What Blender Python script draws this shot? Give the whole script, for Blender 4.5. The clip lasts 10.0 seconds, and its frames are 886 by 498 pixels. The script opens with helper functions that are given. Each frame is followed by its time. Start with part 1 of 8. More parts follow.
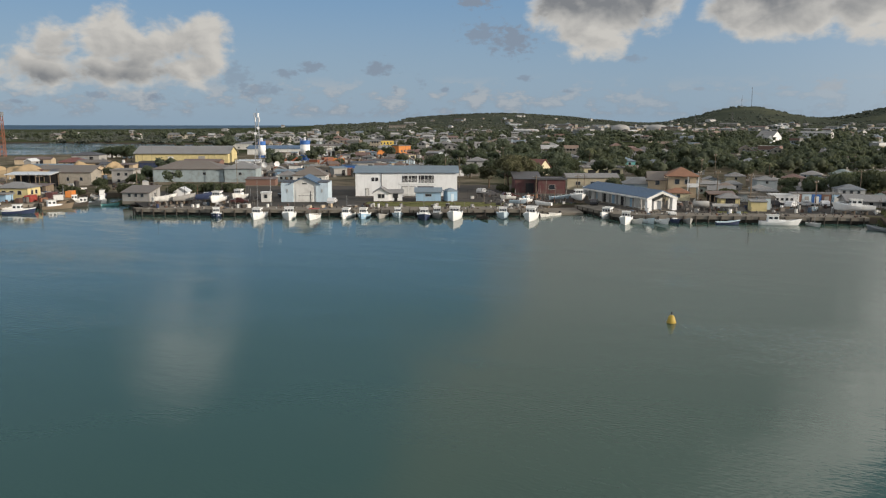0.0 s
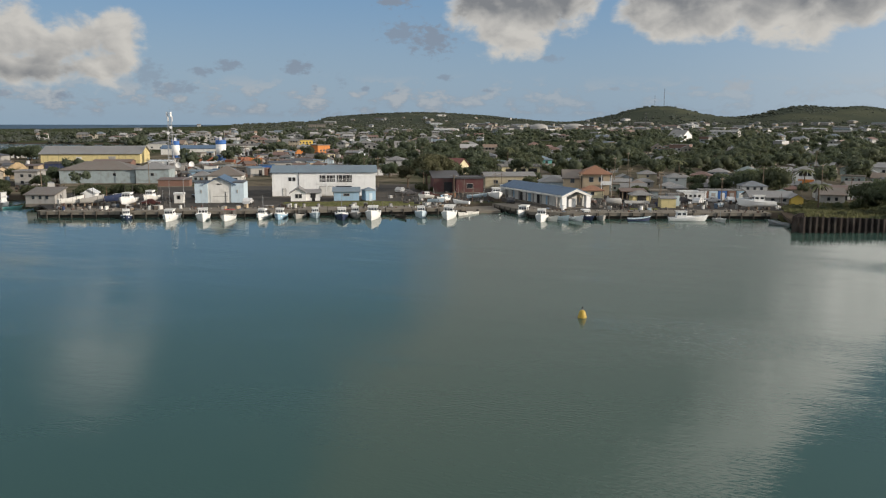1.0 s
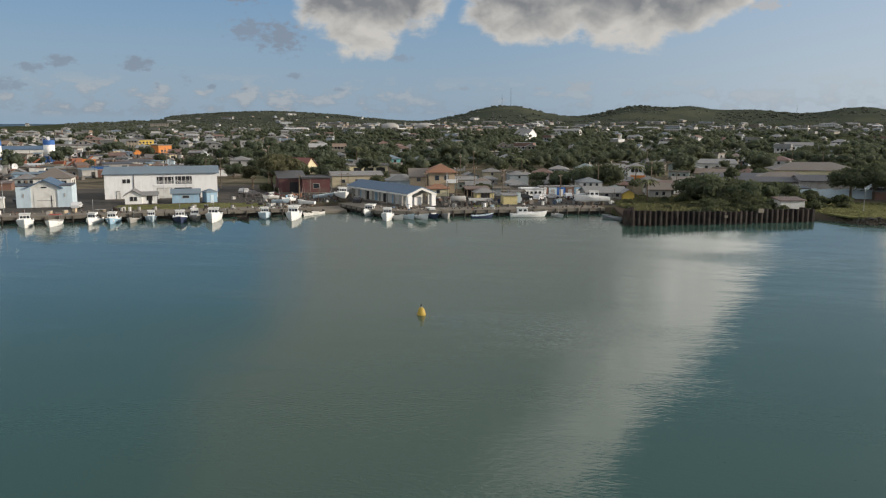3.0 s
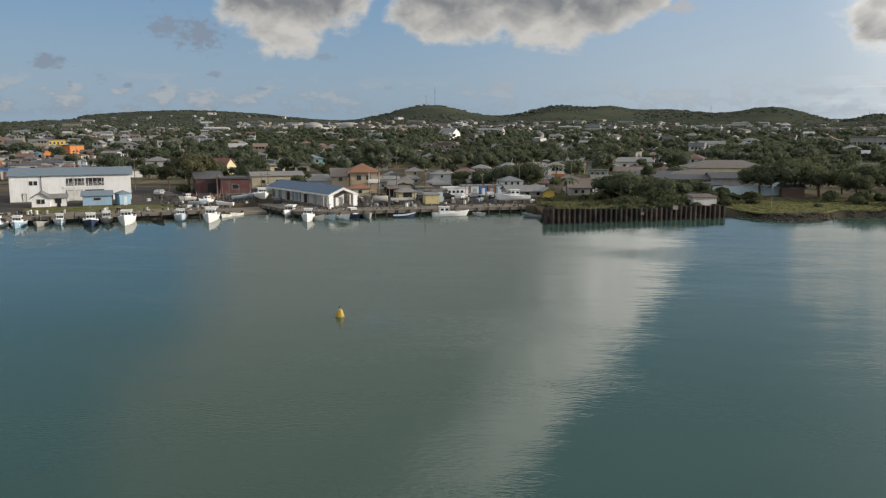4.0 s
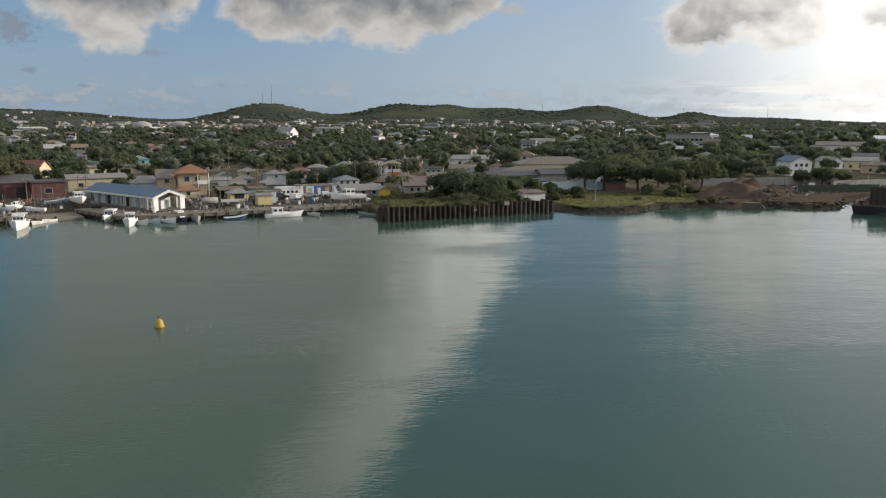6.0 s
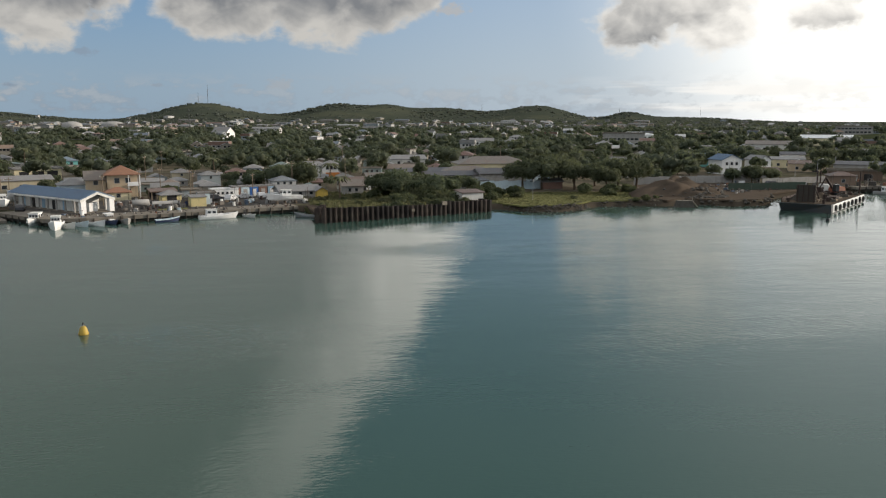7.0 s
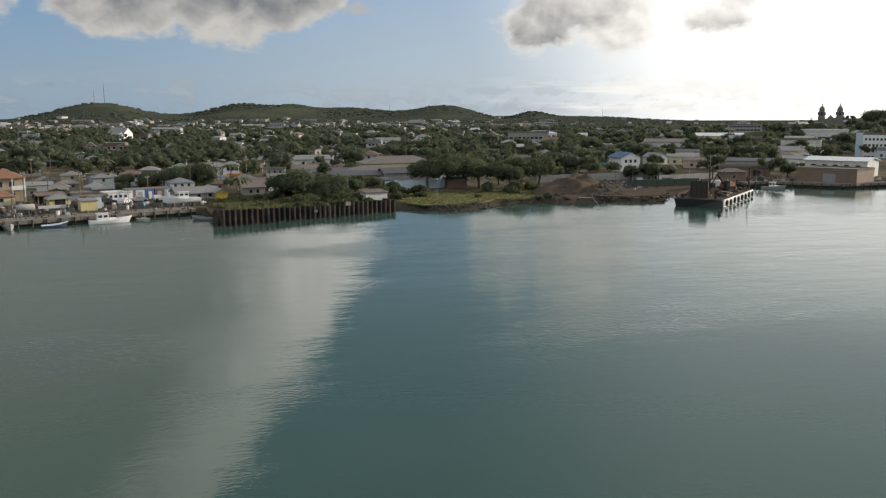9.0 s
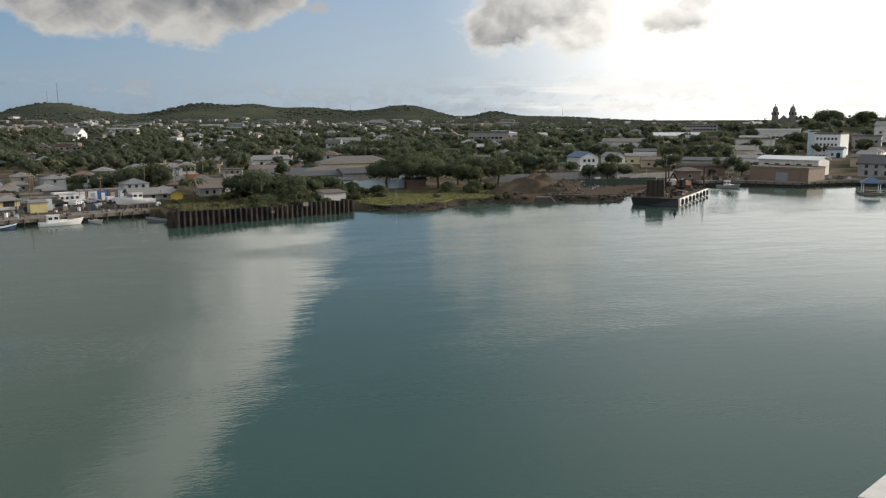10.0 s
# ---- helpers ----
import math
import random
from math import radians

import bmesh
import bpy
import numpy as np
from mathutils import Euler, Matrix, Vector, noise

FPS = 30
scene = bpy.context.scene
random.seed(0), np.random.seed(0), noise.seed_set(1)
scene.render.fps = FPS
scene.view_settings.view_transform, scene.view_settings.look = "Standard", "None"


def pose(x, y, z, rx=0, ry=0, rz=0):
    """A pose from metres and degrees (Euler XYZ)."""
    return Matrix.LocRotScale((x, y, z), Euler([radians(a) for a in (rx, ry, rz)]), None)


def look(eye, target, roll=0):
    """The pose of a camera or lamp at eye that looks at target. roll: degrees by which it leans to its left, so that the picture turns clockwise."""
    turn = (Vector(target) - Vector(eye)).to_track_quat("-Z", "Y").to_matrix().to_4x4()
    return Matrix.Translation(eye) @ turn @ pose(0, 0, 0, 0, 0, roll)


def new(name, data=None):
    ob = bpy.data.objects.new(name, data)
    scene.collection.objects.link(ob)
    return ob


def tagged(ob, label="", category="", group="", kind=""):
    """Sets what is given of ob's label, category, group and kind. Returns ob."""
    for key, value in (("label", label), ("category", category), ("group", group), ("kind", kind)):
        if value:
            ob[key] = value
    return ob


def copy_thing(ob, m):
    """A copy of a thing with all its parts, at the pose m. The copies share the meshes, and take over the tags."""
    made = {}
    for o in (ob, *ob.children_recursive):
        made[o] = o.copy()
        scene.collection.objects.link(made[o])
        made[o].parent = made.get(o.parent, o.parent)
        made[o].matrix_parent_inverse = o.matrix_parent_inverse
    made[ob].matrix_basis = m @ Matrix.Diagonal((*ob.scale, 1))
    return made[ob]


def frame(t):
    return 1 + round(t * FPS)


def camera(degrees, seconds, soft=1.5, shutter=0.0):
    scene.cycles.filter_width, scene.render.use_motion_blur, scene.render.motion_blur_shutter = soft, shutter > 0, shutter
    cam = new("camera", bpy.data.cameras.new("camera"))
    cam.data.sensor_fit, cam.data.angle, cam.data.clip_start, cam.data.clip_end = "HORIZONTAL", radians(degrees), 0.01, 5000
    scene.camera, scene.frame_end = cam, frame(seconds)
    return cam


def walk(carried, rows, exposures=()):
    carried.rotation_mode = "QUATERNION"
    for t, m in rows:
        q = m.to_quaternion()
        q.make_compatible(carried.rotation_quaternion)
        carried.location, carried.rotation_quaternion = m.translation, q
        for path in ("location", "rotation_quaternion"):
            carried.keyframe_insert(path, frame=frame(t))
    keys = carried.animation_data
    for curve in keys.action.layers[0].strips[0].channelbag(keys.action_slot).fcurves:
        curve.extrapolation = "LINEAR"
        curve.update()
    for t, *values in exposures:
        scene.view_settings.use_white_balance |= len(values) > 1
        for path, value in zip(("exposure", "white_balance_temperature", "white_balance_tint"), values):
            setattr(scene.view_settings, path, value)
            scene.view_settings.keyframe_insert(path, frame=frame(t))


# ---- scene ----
cam = camera(56.7, 10.0, 1.2)
PATH = [
    (0, (4.737, -2.160, 20.528), (13.876, 96.246, 5.273), 0.09),
    (0.5, (5.166, -2.355, 20.534), (18.840, 95.517, 5.237), 0.07),
    (1, (5.613, -2.499, 20.539), (24.034, 94.586, 5.206), 0.09),
    (1.5, (6.076, -2.598, 20.541), (28.943, 93.531, 5.165), 0.02),
    (2, (6.552, -2.656, 20.542), (33.428, 92.431, 5.179), 0.09),
    (2.5, (7.038, -2.681, 20.541), (38.211, 91.084, 5.170), 0.11),
    (4, (8.537, -2.608, 20.528), (51.971, 86.130, 5.064), 0.09),
    (4.5, (9.041, -2.553, 20.520), (56.981, 83.836, 5.072), 0.07),
    (5, (9.542, -2.492, 20.510), (61.630, 81.451, 5.005), 0.05),
    (5.5, (10.039, -2.431, 20.499), (66.163, 78.856, 4.924), 0.01),
    (7, (11.477, -2.303, 20.454), (76.503, 72.040, 4.811), -0.06),
    (7.5, (11.929, -2.298, 20.435), (79.396, 69.840, 4.802), -0.06),
    (8, (12.365, -2.320, 20.415), (81.694, 68.011, 4.703), -0.14),
    (8.5, (12.780, -2.377, 20.392), (83.956, 66.079, 4.651), -0.17),
    (9, (13.172, -2.472, 20.368), (85.935, 64.301, 4.654), -0.23),
    (9.5, (13.540, -2.612, 20.343), (87.901, 62.381, 4.650), -0.21),
    (10, (13.879, -2.803, 20.315), (89.658, 60.522, 4.585), -0.24),
]
walk(cam, [(t, look(eye, target, roll)) for t, eye, target, roll in PATH])

# ---- light: late sun from the east-by-right, tropical sky with broken cumulus ----
SUN_AZ, SUN_EL = 117.0, 15.0      # degrees clockwise from +y, degrees above the horizon
GLOW_AZ = 97.0                   # middle of the bright veil of cloud beside the sun


def node(tree, kind, operation=None, data_type=None, blend_type=None):
    n = tree.nodes.new(kind)
    if data_type:
        n.data_type = data_type
    if operation:
        n.operation = operation
    if blend_type:
        n.blend_type = blend_type
    return n


def plug(tree, socket, value):
    if isinstance(value, bpy.types.NodeSocket):
        tree.links.new(value, socket)
    else:
        socket.default_value = value


def calc(tree, op, a, b=None, c=None, clamp=False):
    n = node(tree, "ShaderNodeMath", operation=op)
    n.use_clamp = clamp
    for i, v in enumerate((a, b, c)):
        if v is not None:
            plug(tree, n.inputs[i], v)
    return n.outputs[0]


def smooth(tree, v, lo, hi, out_lo=0.0, out_hi=1.0):
    n = node(tree, "ShaderNodeMapRange")
    n.interpolation_type = "SMOOTHSTEP"
    for i, x in enumerate((v, lo, hi, out_lo, out_hi)):
        plug(tree, n.inputs[i], x)
    return n.outputs[0]


def blend(tree, fac, a, b, mode="MIX"):
    n = node(tree, "ShaderNodeMix", data_type="RGBA", blend_type=mode)
    plug(tree, n.inputs["Factor"], fac)
    plug(tree, n.inputs[6], a if isinstance(a, bpy.types.NodeSocket) else (*a, 1))
    plug(tree, n.inputs[7], b if isinstance(b, bpy.types.NodeSocket) else (*b, 1))
    return n.outputs[2]


def grain(tree, vector, scale, detail=4.0, rough=0.55, distort=0.0):
    n = node(tree, "ShaderNodeTexNoise")
    if vector is not None:
        plug(tree, n.inputs["Vector"], vector)
    n.inputs["Scale"].default_value, n.inputs["Detail"].default_value = scale, detail
    n.inputs["Roughness"].default_value, n.inputs["Distortion"].default_value = rough, distort
    return n.outputs[0]


# clouds: middle azimuth and height, half width, half height, lean (degrees), greyness of the thick part, and where it lies (1 above, -1 below)
CLOUDS = [
    (15.4, 8.2, 4.6, 3.9, 0, 0.95, 1), (19.0, 9.2, 4.0, 2.8, 25, 0.95, 1), (27.2, 8.2, 5.2, 3.5, 0, 0.8, 1), (33.5, 8.4, 6.4, 3.7, 0, 0.85, 1), (38.0, 9.8, 3.9, 4.0, 0, 0.55, 1), (31.0, 9.6, 7.5, 3.4, 0, 0.85, 1),
]
CLOUDS += [      # the sunlit heap over the sea and the heaps beside the sun
    (-10.5, 5.2, 2.0, 1.8, 0, 0.25, -1), (-12.8, 5.0, 2.6, 1.7, 0, 0.5, -1), (-11.2, 3.6, 2.5, 1.5, 0, 0.35, -1), (-16.3, 5.2, 2.3, 2.1, 0, 0.35, -1), (-19.6, 4.9, 1.9, 1.5, 0, 0.6, -1), (-15.5, 3.5, 4.2, 1.5, 0, 0.9, -1), (-20.5, 3.2, 4.6, 1.4, 0, 1.0, -1), (-14.4, 4.4, 3.4, 1.7, 0, 0.7, -1), (-26.5, 4.6, 3.0, 1.8, 0, 0.7, -1),
    (54.0, 6.2, 2.9, 2.1, 0, 0.85, -1), (56.0, 8.2, 4.6, 2.9, 0, 0.6, -1), (58.8, 6.4, 3.0, 2.6, 0, 0.15, -1), (51.7, 10.6, 2.6, 2.0, 0, 0.2, -1), (57.5, 10.6, 4.6, 2.6, 0, 0.25, -1), (65.6, 6.2, 2.6, 1.6, 0, 0.6, -1), (64.6, 4.6, 2.8, 0.8, 0, 0.0, -1), (66.8, 7.8, 2.2, 1.5, 0, 0.4, -1),
]
SMALL = [(9.9, 5.5, 2.3, 1.5, 0.85), (7.9, 5.9, 1.9, 1.1, 0.75), (0.9, 3.6, 1.6, 0.76, 0.8), (-3.6, 3.7, 1.2, 0.57, 0.75), (-5.4, 3.2, 1.0, 0.5, 0.7), (3.8, 2.6, 0.5, 0.8, 0.5), (5.5, 2.2, 0.5, 0.28, 0.7), (7.5, 2.1, 0.5, 0.21, 0.7), (10.9, 2.9, 0.5, 0.26, 0.7), (13.7, 2.1, 0.7, 0.21, 0.6), (18.2, 4.2, 1.2, 0.33, 0.45), (30.2, 2.4, 1.0, 0.57, 0.45), (27.5, 2.2, 0.6, 0.24, 0.4), (-13.9, 1.6, 0.9, 0.38, 0.8), (-17.3, 1.7, 0.9, 0.38, 0.6), (-21.7, 1.2, 0.8, 0.24, 0.7), (-6.1, 2.1, 0.7, 0.47, 0.6), (-8.1, 2.4, 0.6, 0.59, 0.6), (2.0, 2.2, 0.3, 0.38, 0.7), (-8.7, 3.0, 1.6, 1.18, 0.45), (7.6, 8.0, 2.0, 0.66, 0.9), (22.3, 2.2, 0.6, 0.19, 0.5), (41.7, 7.3, 1.8, 0.5, 0.6), (18.0, 4.2, 1.2, 0.38, 0.5), (10.9, 3.0, 0.7, 0.38, 0.6), (30.2, 2.4, 1.2, 0.52, 0.5), (41.6, 7.3, 1.6, 0.62, 0.8), (-7.2, 2.1, 2.0, 0.71, 0.6)]      # azimuth, height, half width, half height, density


def build_world():
    world = bpy.data.worlds.new("sky")
    scene.world = world
    world.use_nodes = True
    t = world.node_tree
    t.nodes.clear()
    sky = node(t, "ShaderNodeTexSky")
    sky.sky_type, sky.sun_disc, sky.altitude = "NISHITA", False, 10
    sky.sun_elevation, sky.sun_rotation = radians(SUN_EL), radians(SUN_AZ)
    sky.air_density, sky.dust_density, sky.ozone_density = 1.0, 1.6, 1.5
    way = node(t, "ShaderNodeTexCoord").outputs["Generated"]
    sep = node(t, "ShaderNodeSeparateXYZ")
    plug(t, sep.inputs[0], way)
    az = calc(t, "MULTIPLY", calc(t, "ARCTAN2", sep.outputs[0], sep.outputs[1]), 57.2958)
    el = calc(t, "MULTIPLY", calc(t, "ARCSINE", sep.outputs[2]), 57.2958)

    def spot(da=0.0, de=0.0, wide=1.0, tall=1.6):
        c = node(t, "ShaderNodeCombineXYZ")
        plug(t, c.inputs[0], calc(t, "MULTIPLY_ADD", az, wide, da))
        plug(t, c.inputs[1], calc(t, "MULTIPLY_ADD", el, tall, de))
        return c.outputs[0]

    puff = calc(t, "SUBTRACT", grain(t, spot(0, 0, 1.0, 1.3), 0.42, 5, 0.5, 0.25), 0.5)
    puff_sun = calc(t, "SUBTRACT", grain(t, spot(0.45, 0.35, 1.0, 1.3), 0.42, 5, 0.5, 0.25), 0.5)
    wisp = calc(t, "SUBTRACT", grain(t, spot(9.0, 3.0, 1.0, 1.6), 1.5, 5, 0.58), 0.5)

    def oval(a, e, ra, re, lean=0):
        """Depth inside an oval, in degrees."""
        ca, sa = math.cos(radians(lean)), math.sin(radians(lean))
        u = calc(t, "SUBTRACT", az, a)
        v = calc(t, "SUBTRACT", el, e)
        p = calc(t, "DIVIDE", calc(t, "MULTIPLY_ADD", u, ca, calc(t, "MULTIPLY", v, sa)), ra)
        q = calc(t, "DIVIDE", calc(t, "MULTIPLY_ADD", v, ca, calc(t, "MULTIPLY", u, -sa)), re)
        r = calc(t, "SQRT", calc(t, "MULTIPLY_ADD", p, p, calc(t, "MULTIPLY", q, q)))
        return calc(t, "MULTIPLY", calc(t, "SUBTRACT", 1.0, r), min(ra, re))

    lump = calc(t, "MULTIPLY_ADD", puff, 3.4, calc(t, "MULTIPLY", wisp, 1.0))
    cover, dark, bits = None, None, None
    for a, e, ra, re, lean, gloom, side in CLOUDS:
        m = oval(a, e, ra, re, lean)
        q = calc(t, "MULTIPLY_ADD", puff, 1.8, calc(t, "MULTIPLY", calc(t, "SUBTRACT", el, e), side / re))
        g = calc(t, "MULTIPLY", smooth(t, m, -0.3, 0.9), smooth(t, q, -0.85 if side > 0 else -0.7, -0.1 if side > 0 else 0.6, 0.0, gloom))
        cover = m if cover is None else calc(t, "MAXIMUM", cover, m)
        dark = g if dark is None else calc(t, "MAXIMUM", dark, g)
    for a, e, ra, re, dense in SMALL:
        m = smooth(t, calc(t, "MULTIPLY_ADD", wisp, 2.4, calc(t, "DIVIDE", oval(a, e, ra, re), re)), 0.15, 0.75, 0.0, dense)
        bits = m if bits is None else calc(t, "MAXIMUM", bits, m)
    thick = calc(t, "ADD", lump, calc(t, "MAXIMUM", cover, -4.0))
    body = smooth(t, thick, -0.2, 0.9)
    # the wide bank overhead: a straight sunlit flank on the one side, thinning out on the other
    flank = calc(t, "MULTIPLY_ADD", calc(t, "SUBTRACT", az, 42.3), -0.787, calc(t, "MULTIPLY", calc(t, "SUBTRACT", el, 11.4), -0.616))
    foot = calc(t, "SUBTRACT", el, 8.4)
    far_side = calc(t, "MULTIPLY_ADD", calc(t, "SUBTRACT", az, 9.0), 0.846, calc(t, "MULTIPLY", calc(t, "SUBTRACT", el, 9.0), 0.533))
    broad = grain(t, spot(5.0, 2.0, 0.5, 0.8), 0.30, 4, 0.5)
    bank_depth = calc(t, "ADD", calc(t, "MINIMUM", flank, foot), calc(t, "MULTIPLY", puff, 2.2))
    bank = calc(t, "MULTIPLY", smooth(t, bank_depth, -0.1, 0.6), smooth(t, calc(t, "MULTIPLY_ADD", calc(t, "SUBTRACT", broad, 0.5), 14.0, far_side), -4.0, 6.0))
    bank = calc(t, "MULTIPLY", bank, smooth(t, el, 30.0, 38.0, 1.0, 0.0))
    # small scattered clouds low over the horizon; unseen broken cloud elsewhere, brightened as fill
    low = grain(t, spot(17.0, 5.0, 0.8, 1.5), 0.62, 6, 0.6)
    low_band = calc(t, "MULTIPLY", smooth(t, el, 0.1, 0.7), smooth(t, el, 1.6, 3.4, 1.0, 0.0))
    low_band = calc(t, "MULTIPLY", low_band, smooth(t, az, 4.0, 26.0, 1.0, 0.55))
    low_mask = calc(t, "MULTIPLY", calc(t, "MULTIPLY", smooth(t, low, 0.46, 0.60), low_band), 0.6)
    high = grain(t, way, 2.3, 7, 0.6)
    aside = smooth(t, calc(t, "ABSOLUTE", calc(t, "SUBTRACT", az, 27.0)), 62.0, 75.0)
    high_band = calc(t, "MAXIMUM", smooth(t, el, 30.0, 40.0), calc(t, "MULTIPLY", smooth(t, el, 3.0, 8.0), aside))
    high_band = calc(t, "MAXIMUM", high_band, calc(t, "MULTIPLY", smooth(t, oval(-12.4, 13.4, 5.4, 7.6, 14), 0.0, 4.0), 0.45))
    high_mask = calc(t, "MULTIPLY", smooth(t, high, 0.43, 0.58), high_band)
    # light on the clouds: sunward flanks and thin rims bright, thick parts grey
    relief = calc(t, "MULTIPLY", calc(t, "SUBTRACT", puff, puff_sun), 1.7)
    gloomy = calc(t, "SUBTRACT", calc(t, "MULTIPLY", smooth(t, thick, 0.1, 1.1), dark), relief, clamp=True)
    near_sun = node(t, "ShaderNodeVectorMath", operation="DOT_PRODUCT")
    a, e = radians(GLOW_AZ), radians(SUN_EL)
    plug(t, near_sun.inputs[0], way)
    near_sun.inputs[1].default_value = (math.sin(a) * math.cos(e), math.cos(a) * math.cos(e), math.sin(e))
    angle = calc(t, "MULTIPLY", calc(t, "ARCCOSINE", near_sun.outputs["Value"]), 57.2958)
    toward = smooth(t, angle, 60.0, 18.0)
    lit = blend(t, toward, (5.1, 4.9, 4.55), (11.0, 10.6, 9.9))
    shade = blend(t, toward, (1.85, 1.9, 1.98), (3.3, 3.25, 3.15))
    cloud = blend(t, gloomy, lit, shade)
    bank_cloud = blend(t, smooth(t, calc(t, "MULTIPLY_ADD", puff, 7.0, flank), 1.5, 8.5), (10.2, 9.8, 9.2), (3.0, 2.95, 2.9))
    low_cloud = blend(t, smooth(t, calc(t, "MULTIPLY_ADD", el, 0.06, low), 0.56, 0.74), (2.1, 2.4, 2.85), (3.9, 3.9, 3.9))
    small_cloud = blend(t, smooth(t, az, 14.0, 40.0), (1.95, 2.35, 2.95), (4.0, 4.0, 4.0))
    # unseen cloud overhead and behind, brightened to lift the shaded fronts
    high_fill = blend(t, smooth(t, high, 0.55, 0.72), (11.5, 11.2, 10.8), (5.4, 5.6, 5.8))
    # thin bright veil in front of the sun
    veil = calc(t, "ADD", smooth(t, angle, 78.0, 42.0, 0.0, 0.15), smooth(t, angle, 49.0, 27.0, 0.0, 0.80))
    veil = calc(t, "MULTIPLY", veil, smooth(t, el, 7.0, 15.0, 1.0, 0.40))
    # clean maritime air: bluer than the dusty model, paler towards the horizon
    blue = blend(t, smooth(t, el, 0.0, 13.0), (2.55, 3.5, 4.5), (1.15, 2.5, 4.45))
    # darker teal band above the view, added to dim the water's reflections
    blue = blend(t, smooth(t, el, 7.8, 14.5), blue, (0.92, 1.95, 2.9))
    clean = blend(t, 0.86, sky.outputs[0], blue)
    clean = blend(t, smooth(t, el, 24.0, 48.0), clean, sky.outputs[0])
    out = blend(t, calc(t, "MULTIPLY", veil, 0.95), clean, (13.0, 12.6, 11.8))
    streak = calc(t, "MULTIPLY", smooth(t, grain(t, spot(3.0, 1.0, 0.12, 1.7), 0.8, 4, 0.5), 0.42, 0.62), calc(t, "MULTIPLY", smooth(t, el, 0.2, 0.8), smooth(t, el, 1.9, 3.2, 1.0, 0.0)))
    streak = calc(t, "MULTIPLY", streak, calc(t, "MULTIPLY", smooth(t, az, 48.0, 60.0), 0.85))
    out = blend(t, low_mask, out, low_cloud)
    out = blend(t, bits, out, small_cloud)
    out = blend(t, streak, out, (8.6, 8.4, 8.0))
    out = blend(t, calc(t, "MULTIPLY", high_mask, 0.85), out, high_fill)
    out = blend(t, calc(t, "MULTIPLY", body, 0.96), out, cloud)
    out = blend(t, calc(t, "MULTIPLY", bank, 0.96), out, bank_cloud)
    back = node(t, "ShaderNodeBackground")
    plug(t, back.inputs[0], out)
    back.inputs[1].default_value = 0.115
    t.links.new(back.outputs[0], node(t, "ShaderNodeOutputWorld").inputs[0])


build_world()
sun = new("sun", bpy.data.lights.new("sun", "SUN"))
sun.data.energy, sun.data.angle, sun.data.color = 4.4, radians(0.8), (1.0, 0.89, 0.76)
_a, _e = radians(SUN_AZ), radians(SUN_EL)
sun.matrix_world = look((300 * math.sin(_a), 300 * math.cos(_a), 300 * math.tan(_e)), (0, 0, 0))

# ---- materials ----
def shader(name, rough=0.7, metal=0.0, spec=0.4):
    m = bpy.data.materials.new(name)
    m.use_nodes = True
    t = m.node_tree
    b = t.nodes["Principled BSDF"]
    b.inputs["Roughness"].default_value, b.inputs["Metallic"].default_value = rough, metal
    b.inputs["Specular IOR Level"].default_value = spec
    return m, t, b


def bump(t, b, height, strength=0.3, distance=0.05):
    n = node(t, "ShaderNodeBump")
    n.inputs["Strength"].default_value, n.inputs["Distance"].default_value = strength, distance
    plug(t, n.inputs["Height"], height)
    t.links.new(n.outputs[0], b.inputs["Normal"])


def place(t):
    return node(t, "ShaderNodeTexCoord").outputs["Object"]


def world_place(t):
    return node(t, "ShaderNodeNewGeometry").outputs["Position"]


def ramp(t, fac, stops, constant=False):
    n = node(t, "ShaderNodeValToRGB")
    n.color_ramp.interpolation = "CONSTANT" if constant else "LINEAR"
    while len(n.color_ramp.elements) < len(stops):
        n.color_ramp.elements.new(1.0)
    for e, (p, c) in zip(n.color_ramp.elements, stops):
        e.position, e.color = p, (*c, 1)
    plug(t, n.inputs[0], fac)
    return n.outputs[0]


def plain(name, colour, rough=0.7, metal=0.0, wear=0.18, dirt=(0.12, 0.10, 0.08), scale=0.7, relief=0.15, spec=0.3):
    """Painted or raw surface with stains at metre size and grain at hand size; earthy ones have no sheen."""
    spec = 0.02 if rough > 0.85 else spec
    m, t, b = shader(name, rough, metal, spec)
    p = world_place(t)
    big = smooth(t, grain(t, p, scale, 5), 0.42, 0.75)
    fine = grain(t, p, scale * 14, 3)
    c = blend(t, calc(t, "MULTIPLY", big, wear), colour, dirt)
    c = blend(t, calc(t, "MULTIPLY_ADD", fine, 0.5, -0.12), c, tuple(x * 0.72 for x in colour))
    if 0.5 < rough <= 0.8 and metal == 0.0:      # rain streaks down painted walls
        tall = node(t, "ShaderNodeMapping")
        plug(t, tall.inputs["Vector"], p)
        tall.inputs["Scale"].default_value = (1.0, 1.0, 0.09)
        streaks = smooth(t, grain(t, tall.outputs[0], 1.7, 4, 0.6), 0.48, 0.72)
        c = blend(t, calc(t, "MULTIPLY", streaks, 0.24), c, tuple(0.45 * x + 0.55 * y for x, y in zip(colour, dirt)))
    plug(t, b.inputs["Base Color"], c)
    plug(t, b.inputs["Roughness"], calc(t, "MULTIPLY_ADD", fine, 0.2, rough - 0.1, clamp=True))
    bump(t, b, fine, relief, 0.02)
    return m


